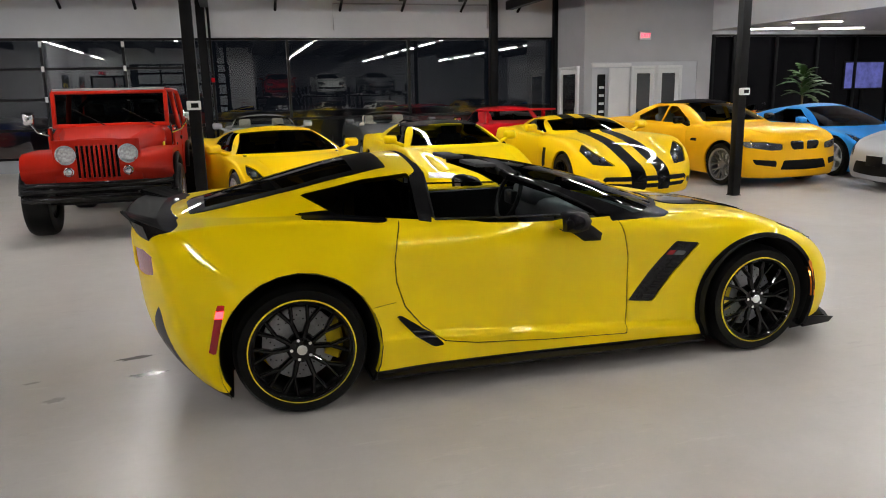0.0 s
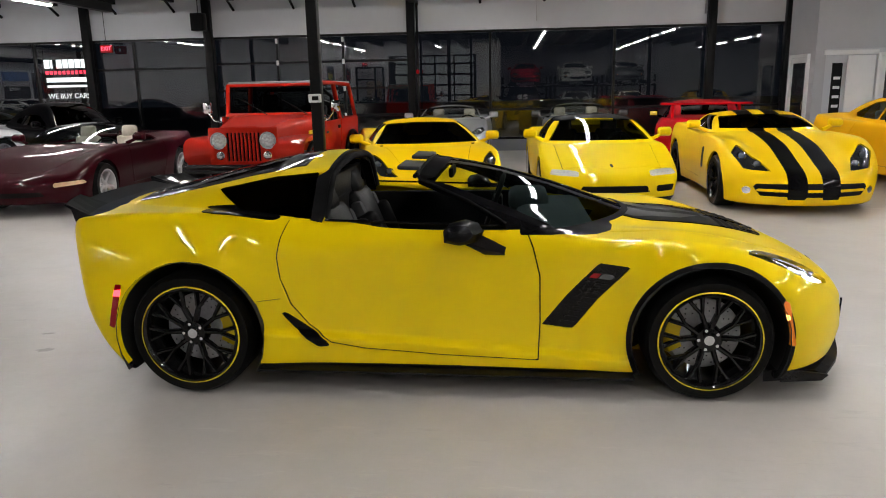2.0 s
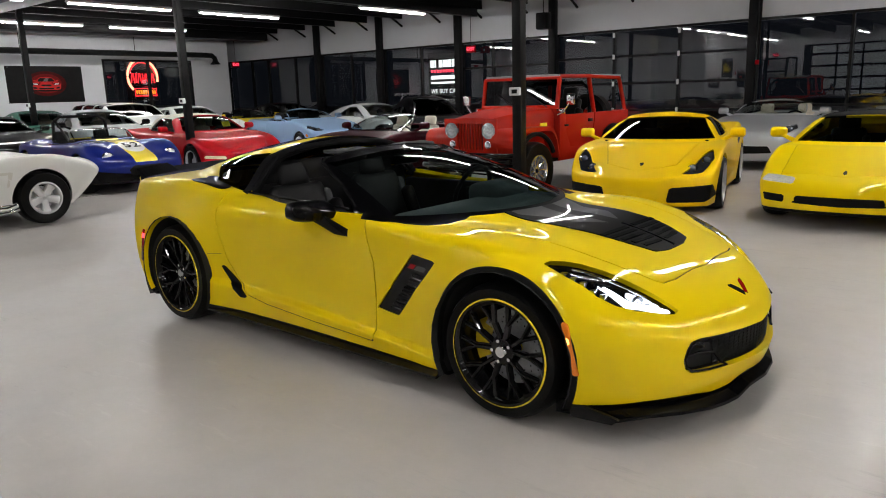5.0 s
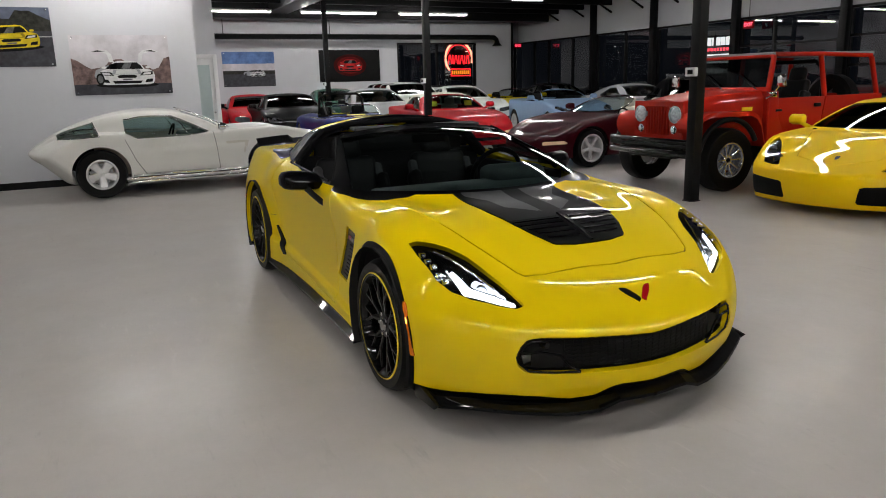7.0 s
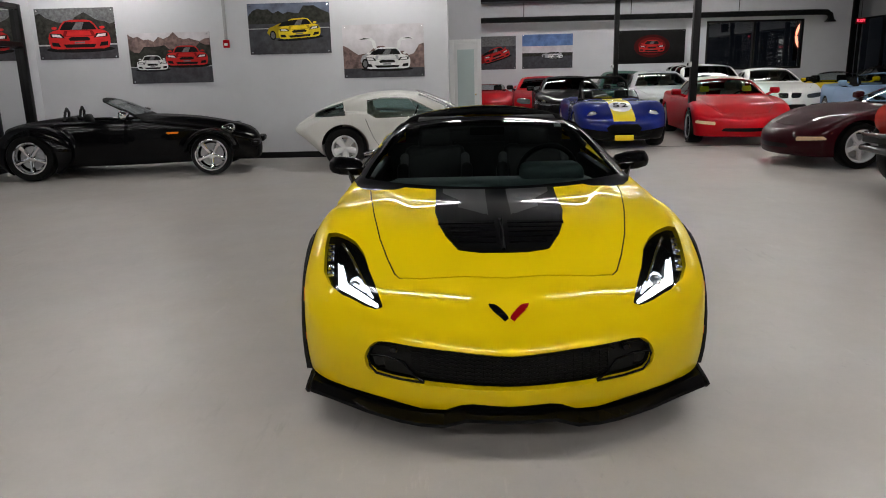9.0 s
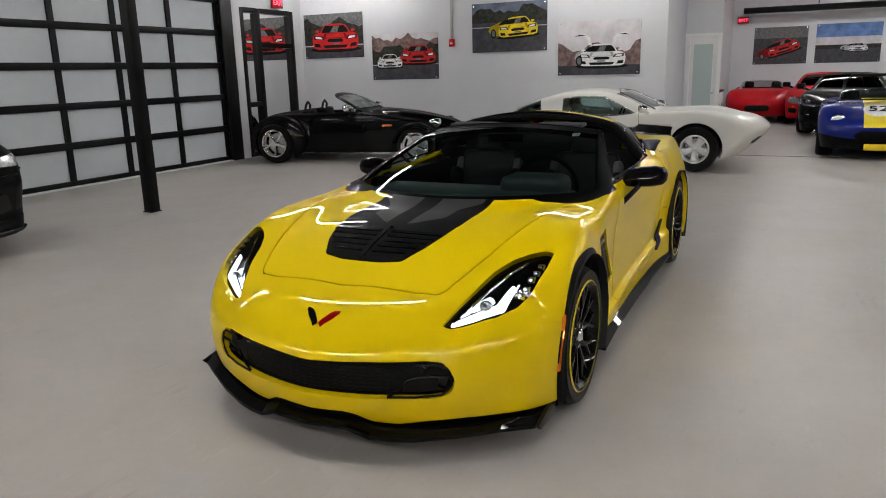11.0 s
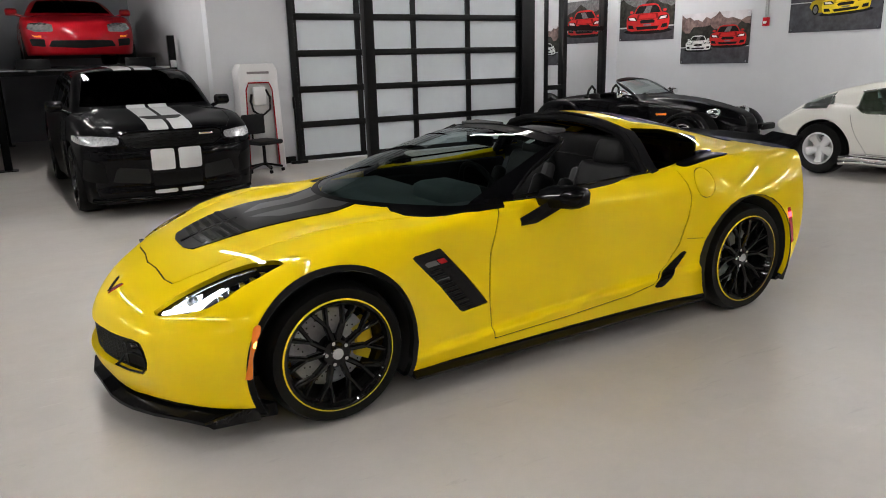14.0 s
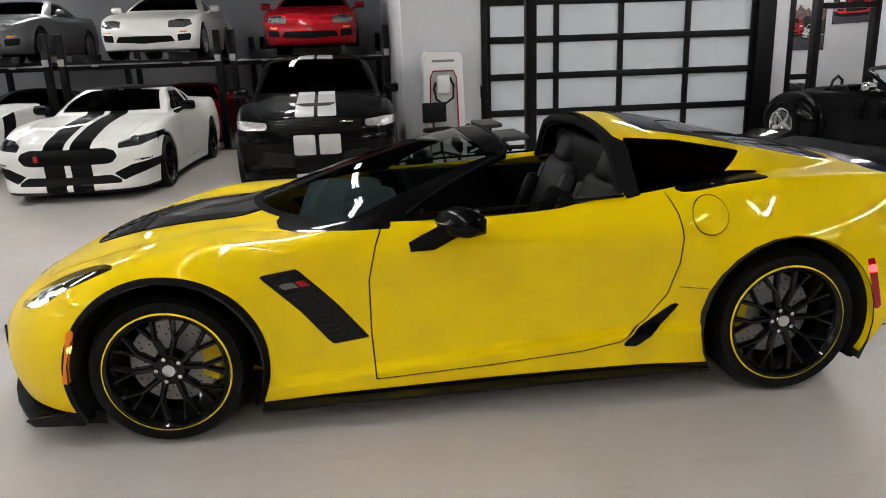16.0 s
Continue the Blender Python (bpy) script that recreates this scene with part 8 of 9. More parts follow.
generic("white_sports_car", pose(6.75, -7.5, 0, 0, 0, 90), "white low sports car beside the muscle car", dict(C8, paint=WHITE))
generic("low_red_car", pose(4.05, -12.6, 0, 0, 0, 90), "deep red low sports car behind in the lift bay", dict(WEDGE, paint=DEEP_RED, res=0.05))
generic("low_black_car", pose(7.15, -12.6, 0, 0, 0, 90), "black low sports car in the shade of the lift", dict(WEDGE, paint=BLACK, res=0.05))

# second row by the window, and the far bay
generic("silver_convertible", pose(-0.95, 12.0, 0, 0, 0, -90), "silver open convertible with pale seats by the window", dict(ROAD, paint=SILVER, seats=TAN, frame_mat=SILVER, res=0.045))
generic("dark_convertible", pose(1.85, 12.0, 0, 0, 0, -90), "dark grey open convertible with pale seats by the window", dict(ROAD, paint=GREY, seats=TAN, frame_mat=GREY, res=0.045))
redw = generic("winged_red_car", pose(4.35, 11.4, 0, 0, 0, 78), "red coupe with a broad rear wing, tail towards the hall", dict(SUP, paint=RED, res=0.045))
wing_spoiler(redw, -1.95, 0.80, 1.0, 1.22, RED, 0.3)
generic("black_muscle_car", pose(-15.1, 2.75, 0, 0, 0, -4), "black muscle coupe in the far bay", dict(MUST, paint=BLACK, res=0.045, cuts=MUST["cuts"][2:]))
generic("small_red_roadster", pose(-18.4, 0.72, 0, 0, 0, 0), "small red classic roadster by the far wall", dict(COB, paint=RED, res=0.05, hw=0.78, cuts=[COB["cuts"][2]]))
generic("red_hatch", pose(-17.9, 2.35, 0, 0, 0, -3), "red coupe in the far bay", dict(SUP, paint=RED, res=0.05))
generic("green_coupe", pose(-17.4, 4.75, 0, 0, 0, -5), "dark green coupe in the far bay", dict(M6, paint=paint("dark green paint", (0.02, 0.08, 0.06)), res=0.05, cuts=M6["cuts"][1:]))
generic("grey_saloon", pose(-14.9, 5.1, 0, 0, 0, -6), "grey saloon coupe in the far bay", dict(M6, paint=SILVER, res=0.05, cuts=M6["cuts"][1:]))
generic("white_estate", pose(-17.6, 7.2, 0, 0, 0, -5), "white tall hatchback in the far bay", dict(SUV, paint=WHITE, h=1.52, res=0.05, cuts=SUV["cuts"][4:]))
generic("white_saloon", pose(-16.6, 8.7, 0, 0, 0, -8), "white saloon coupe in the far bay", dict(M6, paint=WHITE, res=0.05, cuts=M6["cuts"][1:]))
generic("yellow_roadster", pose(-16.5, 10.6, 0, 0, 0, -8), "yellow open roadster in the far bay", dict(ROAD, paint=YELLOW, frame_mat=BLACK, res=0.05))
generic("black_hardtop", pose(-17.2, 12.8, 0, 0, 0, -6), "black coupe under the far window", dict(M6, paint=BLACK, res=0.05, cuts=M6["cuts"][1:]))
generic("black_pickup", pose(-9.9, 11.8, 0, 0, 0, -28), "black tall coupe by the window", dict(MUST, paint=BLACK, h=1.46, res=0.05, cuts=MUST["cuts"][2:]))


# ---------------------------------------------------------------- sectional garage door and glazed door
def garage_door():
    d = thing("door_1", pose(0, 0, 0), "black framed sectional garage door with frosted panes", "garage door", "", "structure")
    y0, y1 = Y_GARAGE - 0.10, Y_GARAGE - 0.02
    cols = [-6.16, -4.89, -3.77, -2.71, -1.60]
    cols[0] = -6.02
    rows = [0.02, 0.60, 1.17, 1.74, 2.31, 2.88, 3.35]
    for i in range(len(rows)):
        h = 0.055 if i else 0.07
        z = min(rows[i], 3.32)
        part("door_rail", box("door_rail", GX0 + 0.02, GX1 - 0.02, y0, y1, max(z - 0.05, 0.0), z + h, 0.006), FRAME_BLACK, d)
    for x in cols:
        for a, b in zip(rows, rows[1:]):
            part("door_stile", box("door_stile", x - 0.045, x + 0.045, y0 + 0.004, y1 - 0.004, a + 0.055, b - 0.05), FRAME_BLACK, d)
    for c0, c1 in zip(cols, cols[1:]):
        for a, b in zip(rows, rows[1:]):
            part("pane", box("pane", c0 + 0.045, c1 - 0.045, y0 + 0.03, y0 + 0.04, a + 0.055, b - 0.05), FROSTED, d)
    part("door_track", box("door_track", GX0, GX0 + 0.30, Y_GARAGE - 0.01, Y_GARAGE + 0.05, 0, GZ, 0.005), FRAME_BLACK, d)
    part("door_track", box("door_track", GX1 - 0.06, GX1 + 0.03, Y_GARAGE + 0.001, Y_GARAGE + 0.05, 0, GZ, 0.005), FRAME_BLACK, d)
    part("bottom_seal", box("bottom_seal", GX0 + 0.3, GX1 - 0.06, Y_GARAGE - 0.04, Y_GARAGE + 0.06, 0.0, 0.02, 0.004), WHITE_TRIM, d, "pale threshold strip")


garage_door()


def glazed_door():
    d = thing("door_2", pose(0, 0, 0), "black framed glazed door with side light and pale corridor behind", "door", "", "structure")
    y0, y1 = Y_GARAGE - 0.12, Y_GARAGE + 0.01
    for x in (-6.66, -7.13, -8.17):
        part("door_frame", box("door_frame", x - 0.05, x + 0.05, y0, y1, 0, 2.80, 0.005), FRAME_BLACK, d)
    for x0, x1, z in ((-8.12, -7.18, 2.76), (-8.12, -7.18, 2.12), (-7.08, -6.71, 2.76), (-7.08, -6.71, 1.0), (-7.08, -6.71, 0.04), (-8.12, -7.18, 0.05)):
        part("door_rail", box("door_rail", x0, x1, y0 + 0.004, y1 - 0.004, z - 0.045, z + 0.045), FRAME_BLACK, d)
    for x0, x1, z0, z1 in ((-8.12, -7.18, 2.17, 2.71), (-7.08, -6.71, 1.05, 2.71), (-7.08, -6.71, 0.09, 0.95), (-8.12, -7.18, 0.1, 2.07)):
        ob = part("pane", mesh("pane", [(x0, y0 + 0.05, z0), (x1, y0 + 0.05, z0), (x1, y0 + 0.05, z1), (x0, y0 + 0.05, z1)], [(0, 1, 2, 3)]), GLASS_WINDOW, d)
        ob.visible_shadow = False
    structure("wall_south_top", box("wall_south_top", -8.22, -6.62, Y_GARAGE - 0.3, Y_GARAGE, 2.80, GZ), WALL, "white wall over the glazed door", "wall")
    i = thing("inner_door", pose(-7.75, Y_GARAGE - 2.96, 0), "tan flush door in the corridor behind the glass", "door", "", "structure")
    part("leaf", box("leaf", -0.46, 0.46, -0.03, 0.02, 0, 2.05, 0.004), mat("tan painted door", (0.55, 0.46, 0.34), rough=0.55, vary=0.06), i)
    part("handle", cyl("handle", (-0.38, 0.02, 1.0), (-0.38, 0.07, 1.0), 0.02), CHROME, i)


glazed_door()


def corridor_lamp():
    w = thing("corridor_lamp", pose(-6.6, Y_GARAGE - 1.7, 3.3), "white strip lamp in the corridor behind the door", "ceiling lamp")
    part("housing", box("housing", -1.2, 1.2, -0.07, 0.07, 0.03, 0.09, 0.01), SENSOR, w)
    part("lamp_tube", cyl("lamp_tube", (-1.15, 0, 0.012), (1.15, 0, 0.012), 0.016, n=8), LIGHT_TUBE, w)
    for x in (-0.9, 0.9):
        part("hanger", cyl("hanger", (x, 0, 0.09), (x, 0, TOP - 3.3), 0.006, n=6), IRON, w)


corridor_lamp()

# ---------------------------------------------------------------- posters
def flat(name, color, rough=0.35, vary=0.25, scale=6):
    return mat(name, color, rough=0.6, vary=vary, scale=scale, spec=0.12)


ROADM = flat("printed road grey", (0.06, 0.06, 0.07), vary=0.4, scale=9)
SKY_B = flat("printed blue sky", (0.13, 0.22, 0.46), vary=0.5, scale=3)
SKY_P = flat("printed pale sky", (0.60, 0.57, 0.60), vary=0.25, scale=2.5)
SKY_G = flat("printed dusk sky", (0.13, 0.15, 0.21), vary=0.5, scale=4)
WOODS = flat("printed dark trees", (0.035, 0.035, 0.03), vary=0.7, scale=14)
EARTH = flat("printed rocky hills", (0.20, 0.135, 0.125), vary=0.7, scale=9)
PR_RED, PR_WHITE, PR_YEL, PR_BLK = flat("printed red", (0.50, 0.02, 0.02)), flat("printed white", (0.70, 0.70, 0.70)), flat("printed yellow", (0.72, 0.55, 0.02)), flat("printed black", (0.008, 0.008, 0.008))
PR_GREY = flat("printed mid grey", (0.14, 0.145, 0.15), vary=0.5, scale=20)
SHADES = {PR_RED.name: flat("printed deep red", (0.20, 0.006, 0.008)), PR_WHITE.name: flat("printed pale grey", (0.36, 0.37, 0.39)), PR_YEL.name: flat("printed deep yellow", (0.34, 0.25, 0.01))}
PR_LINE = flat("printed road line", (0.45, 0.45, 0.46))
GLOWS = [flat("printed red glow %s" % nm, c, vary=0.4, scale=4) for nm, c in (("dim", (0.05, 0.002, 0.002)), ("low", (0.13, 0.004, 0.004)), ("mid", (0.24, 0.006, 0.006)), ("full", (0.36, 0.012, 0.010)))]


def car_print(p, cx, cz, w, col, lay, tilt=0.0, doors=False, skew=0.0):
    """A flat printed car: body, glass, lamps, wheels, shade, with one flank shown when skewed."""
    def put(name, pts, m, k):
        q = [(cx + (a * math.cos(tilt) - b * math.sin(tilt)) * w, cz + (a * math.sin(tilt) + b * math.cos(tilt)) * w) for a, b in pts]
        part(name, prism(name, q, lay, lay + 0.0006 * k + 0.0004, "yz"), m, p)
    def oval(a, b, ra, rb, n=14):
        return [(a + ra * math.cos(2 * math.pi * i / n), b + rb * math.sin(2 * math.pi * i / n)) for i in range(n)]
    put("printed_shade", oval(0.0, -0.19, 0.54, 0.05), PR_BLK, 0)
    for s in (-1, 1):
        put("printed_wheel", oval(s * 0.405, -0.115, 0.062, 0.105), PR_BLK, 1)
    if skew:
        put("printed_flank", [(-skew * 0.40, -0.16), (-skew * 0.80, -0.13), (-skew * 0.92, -0.02), (-skew * 0.86, 0.08), (-skew * 0.55, 0.16), (-skew * 0.2, 0.22), (-skew * 0.2, -0.1)], SHADES[col.name], 1)
        put("printed_wheel", oval(-skew * 0.76, -0.08, 0.07, 0.105), PR_BLK, 3)
        put("printed_wheel_rim", oval(-skew * 0.76, -0.08, 0.045, 0.07), PR_GREY, 4)
        put("printed_side_glass", [(-skew * 0.26, 0.10), (-skew * 0.60, 0.10), (-skew * 0.46, 0.18), (-skew * 0.25, 0.21)], PR_BLK, 3)
    put("printed_body", [(-0.45, -0.165), (-0.36, -0.185), (0.36, -0.185), (0.45, -0.165), (0.475, -0.10), (0.48, -0.02), (0.455, 0.05), (0.40, 0.082), (0.31, 0.10), (0.27, 0.165), (0.215, 0.222), (0.12, 0.243), (-0.12, 0.243), (-0.215, 0.222), (-0.27, 0.165), (-0.31, 0.10), (-0.40, 0.082), (-0.455, 0.05), (-0.48, -0.02), (-0.475, -0.10)], col, 2)
    put("printed_glass", [(-0.285, 0.095), (0.285, 0.095), (0.245, 0.165), (0.19, 0.212), (-0.19, 0.212), (-0.245, 0.165)], PR_BLK, 3)
    put("printed_gleam", [(-0.10, 0.10), (0.05, 0.10), (0.10, 0.205), (-0.02, 0.205)], PR_GREY, 4)
    put("printed_bonnet", [(-0.26, 0.0), (0.26, 0.0), (0.22, 0.085), (-0.22, 0.085)], SHADES[col.name], 3)
    put("printed_bonnet_top", [(-0.20, 0.01), (0.20, 0.01), (0.17, 0.078), (-0.17, 0.078)], col, 4)
    put("printed_grille", [(-0.15, -0.065), (0.15, -0.065), (0.17, -0.03), (0.12, -0.008), (-0.12, -0.008), (-0.17, -0.03)], PR_BLK, 3)
    put("printed_intake", [(-0.22, -0.165), (0.22, -0.165), (0.26, -0.115), (-0.26, -0.115)], PR_BLK, 3)
    put("printed_plate", [(-0.08, -0.105), (0.08, -0.105), (0.08, -0.078), (-0.08, -0.078)], PR_GREY, 4)
    for s in (-1, 1):
        put("printed_mirror", oval(s * 0.37, 0.125, 0.045, 0.022, 8), col, 2)
        put("printed_lamp_shade", [(s * 0.22, -0.025), (s * 0.44, -0.01), (s * 0.45, 0.05), (s * 0.27, 0.04)], PR_BLK, 3)
        put("printed_lamp", [(s * 0.26, -0.012), (s * 0.41, 0.0), (s * 0.42, 0.036), (s * 0.30, 0.028)], PR_WHITE, 4)
        put("printed_vent", [(s * 0.30, -0.15), (s * 0.43, -0.14), (s * 0.44, -0.08), (s * 0.33, -0.09)], PR_BLK, 3)
        if doors:
            put("printed_door", [(s * 0.20, 0.22), (s * 0.23, 0.36), (s * 0.30, 0.43), (s * 0.46, 0.45), (s * 0.58, 0.40), (s * 0.44, 0.40), (s * 0.31, 0.37), (s * 0.27, 0.22)], col, 2)
            put("printed_door_edge", [(s * 0.32, 0.415), (s * 0.46, 0.432), (s * 0.55, 0.402), (s * 0.44, 0.405)], PR_BLK, 3)


def poster(x, y0, y1, z0, z1, label, grounds, cars, hills=(), glow=0.0):
    p = thing("poster", pose(0, 0, 0), label, "poster", "car posters")
    part("board", box("board", x, x + 0.012, y0, y1, z0, z1, 0.002), PR_BLK, p)
    h, w = z1 - z0, y1 - y0
    for i, (a, b, m) in enumerate(grounds):
        part("printed_ground", box("printed_ground", x + 0.0122, x + 0.0130 + 0.0004 * i, y0, y1, z0 + h * a, z0 + h * b), m, p)
    for a, top, m, seed in hills:
        rnd = random.Random(seed)
        pts = [(y0, z0 + h * a), (y1, z0 + h * a)] + [(y1 - w * i / 16, z0 + h * (top + rnd.uniform(-0.5, 0.5) * 0.12 + 0.07 * math.sin(seed + i * 0.7))) for i in range(17)]
        part("printed_ridge", prism("printed_ridge", pts, x + 0.0122, x + 0.0136 + 0.0002 * (seed % 3), "yz"), m, p)
    for k in range(4 if glow else 0):
        f = 1 - 0.22 * k
        part("printed_glow", prism("printed_glow", [((y0 + y1) / 2 + glow * f * w * math.cos(a), z0 + h * 0.52 + glow * f * w * 0.62 * math.sin(a)) for a in np.linspace(0, 2 * math.pi, 28, endpoint=False)], x + 0.0122, x + 0.0126 + 0.0004 * k, "yz"), GLOWS[k], p)
    for fy, fz, fw, col, tilt, doors, *skew in cars:
        car_print(p, y0 + w * fy, z0 + h * fz, w * fw, col, x + 0.0146, tilt, doors, *skew)
    for a in (0.03, 0.97):
        for b in (0.04, 0.96):
            part("fixing", cyl("fixing", (x + 0.012, y0 + w * a, z0 + h * b), (x + 0.018, y0 + w * a, z0 + h * b), 0.012, n=10), CHROME, p)


PX = X_POSTER + 0.004
poster(PX, -7.74, -6.31, 1.86, 2.74, "poster of a red coupe on a dark road", [(0, 0.30, ROADM), (0.30, 1, PR_GREY), (0.27, 0.30, PR_LINE)], [(0.53, 0.45, 0.82, PR_RED, 0, False)], [(0.30, 0.80, WOODS, 4)])
poster(PX, -6.11, -4.63, 1.40, 2.28, "poster of a white and a red car on track", [(0, 0.34, ROADM), (0.34, 1, SKY_P), (0.32, 0.34, PR_LINE)], [(0.27, 0.40, 0.40, PR_WHITE, 0, False), (0.70, 0.52, 0.54, PR_RED, 0, False)], [(0.34, 0.90, EARTH, 3), (0.34, 0.72, WOODS, 7)])
poster(PX, -3.91, -2.45, 1.86, 2.73, "poster of a yellow sports car on a road", [(0, 0.60, ROADM), (0.60, 1, SKY_G), (0.50, 0.515, PR_LINE)], [(0.62, 0.48, 0.54, PR_YEL, 0.06, False, 0.8)], [(0.60, 0.84, WOODS, 5)])
poster(PX, -2.24, -0.79, 1.41, 2.33, "poster of a white car with raised doors", [(0, 0.18, ROADM), (0.18, 1, SKY_P)], [(0.54, 0.34, 0.60, PR_WHITE, 0, True, 0.6)], [(0.18, 0.52, EARTH, 2), (0.18, 0.34, WOODS, 9)])
FXP = X_FAR + 0.004
poster(FXP, 0.30, 1.80, 1.50, 2.60, "poster of a red sports car seen at a tilt", [(0, 0.7, ROADM), (0.7, 1, PR_GREY)], [(0.56, 0.45, 0.62, PR_RED, 0.30, False, 0.9)])
poster(FXP, 2.02, 3.74, 1.50, 2.63, "poster of a white sports car under blue sky", [(0, 0.36, ROADM), (0.36, 0.46, WOODS), (0.46, 0.66, SKY_P), (0.66, 1, SKY_B)], [(0.66, 0.38, 0.30, PR_WHITE, 0, False, 1.0)])
poster(FXP, 5.30, 7.55, 1.58, 2.68, "black poster of a red-lit car front", [], [(0.5, 0.50, 0.40, PR_RED, 0, False)], glow=0.27)

# ---------------------------------------------------------------- far window with the neon sign
fw = thing("window_2", pose(0, 0, 0), "black framed window in the far wall, night street behind", "window", "", "structure")
for z in (1.335, 2.885):
    part("window_frame", box("window_frame", X_FAR - 0.12, X_FAR + 0.02, 8.25, 11.50, z - 0.035, z + 0.035, 0.004), FRAME_BLACK, fw)
for y in (8.285, 9.86, 11.465):
    part("mullion", box("mullion", X_FAR - 0.118, X_FAR + 0.018, y - 0.035, y + 0.035, 1.37, 2.85), FRAME_BLACK, fw)
for a, b in ((8.32, 9.825), (9.895, 11.43)):
    pn = part("pane", mesh("pane", [(X_FAR - 0.05, a, 1.37), (X_FAR - 0.05, b, 1.37), (X_FAR - 0.05, b, 2.85), (X_FAR - 0.05, a, 2.85)], [(0, 1, 2, 3)]), GLASS_WINDOW, fw)
    pn.visible_shadow = False
NEON_R = mat("red neon tube", (1.0, 0.02, 0.03), emit=2.6)
NEON_W = mat("pale pink neon tube", (1.0, 0.30, 0.18), emit=4.0)
NEON_Y = mat("orange neon tube", (1.0, 0.30, 0.02), emit=2.2)
ns = thing("neon_sign", pose(-50.0, 25.5, 0, 0, 0, 25), "round red neon sign on posts across the street", "neon sign")
part("ring", tube("ring", [(0.08, 1.75 * math.cos(t), 3.35 + 1.30 * math.sin(t)) for t in np.linspace(-0.25, math.pi + 0.75, 36)], 0.085, 8), NEON_W, ns)
part("inner_ring", tube("inner_ring", [(0.08, 1.52 * math.cos(t), 3.35 + 1.08 * math.sin(t)) for t in np.linspace(0.25, math.pi - 0.25, 30)], 0.035, 6), NEON_R, ns)
part("board", box("board", -0.10, -0.02, -1.8, 1.8, 1.6, 4.75, 0.05), FRAME_BLACK, ns)
for i, y in enumerate(np.linspace(-1.30, 1.30, 11)):
    lean = (0.07, -0.07, 0.0)[i % 3]
    part("letter_bar", tube("letter_bar", [(0.06, y - lean, 2.92), (0.06, y + lean, 3.62)], 0.045, 6), NEON_R, ns, "glowing red bar")
part("lower_border", tube("lower_border", [(0.06, -1.05, 1.98), (0.06, 1.5, 1.98), (0.06, 1.5, 2.52), (0.06, -1.05, 2.52)], 0.045, 6, True), NEON_R, ns, "glowing red border")
for y in np.linspace(-0.85, 1.30, 9):
    part("lower_bar", box("lower_bar", 0.03, 0.07, y - 0.06, y + 0.06, 2.10, 2.40, 0.01), NEON_Y, ns, "glowing orange bar")
for y in (-1.2, 1.2):
    part("post", cyl("post", (-0.06, y, -0.02), (-0.06, y, 1.7), 0.08), FRAME_BLACK, ns)

# lit board behind the long window, and exit signs
LED_W, LED_R = mat("white led", (1.0, 1.0, 1.0), emit=1.3), mat("red led", (1.0, 0.04, 0.08), emit=2.0)
sg = thing("led_sign", pose(-11.75, Y_WINDOW + 0.75, 0), "white and red lit sign board behind the glass", "sign")
part("board", box("board", -0.72, 0.72, 0.0, 0.05, 1.35, 2.75, 0.005), PR_BLK, sg)
for i in range(7):
    part("led_bar", box("led_bar", -0.62 + i * 0.178, -0.62 + i * 0.178 + (0.15 if i != 1 else 0.06), -0.012, -0.001, 2.33, 2.56), LED_W, sg, "white lit bar")
for i in range(10):
    part("led_bar", box("led_bar", -0.60 + i * 0.122, -0.60 + i * 0.122 + 0.075, -0.012, -0.001, 2.17, 2.26), LED_R, sg, "red lit bar")
part("led_bar", box("led_bar", -0.60, 0.60, -0.012, -0.001, 1.96, 2.08), LED_W, sg, "white lit bar")
part("led_bar", box("led_bar", -0.60, 0.60, -0.012, -0.001, 1.82, 1.88), LED_W, sg, "white lit bar")
t2 = bpy.data.curves.new("sign_words", "FONT")
t2.body, t2.size, t2.align_x, t2.align_y, t2.extrude = "WE BUY CARS", 0.19, "CENTER", "CENTER", 0.003
part("sign_words", t2, LED_W, sg, "white lit words", pose(0, -0.008, 1.58, 90, 0, 0))
part("post", box("post", -0.5, -0.42, 0.051, 0.10, 0, 1.4), FRAME_BLACK, sg)
part("post", box("post", 0.42, 0.5, 0.051, 0.10, 0, 1.4), FRAME_BLACK, sg)

EXIT = mat("lit red exit letters", (1.0, 0.05, 0.10), emit=3.0)


def exit_sign(m, lit=True, rod=False):
    e = thing("exit_sign", m, "small exit sign with red letters", "exit sign", "exit signs")
    part("case", box("case", -0.16, 0.16, 0.0, 0.05, -0.10, 0.10, 0.008), RED_LENS if lit else SENSOR, e)
    c = bpy.data.curves.new("exit_words", "FONT")
    c.body, c.size, c.align_x, c.align_y, c.extrude = "EXIT", 0.135, "CENTER", "CENTER", 0.002
    part("exit_words", c, EXIT, e, "red letters", pose(0, -0.004, 0, 90, 0, 0))
    part("bracket", box("bracket", -0.02, 0.02, 0.05, 0.08, -0.04, 0.04), SENSOR, e)
    if rod:
        part("rod", cyl("rod", (0, 0.025, 0.10), (0, 0.025, TOP - m.translation.z), 0.008, n=6), IRON, e)


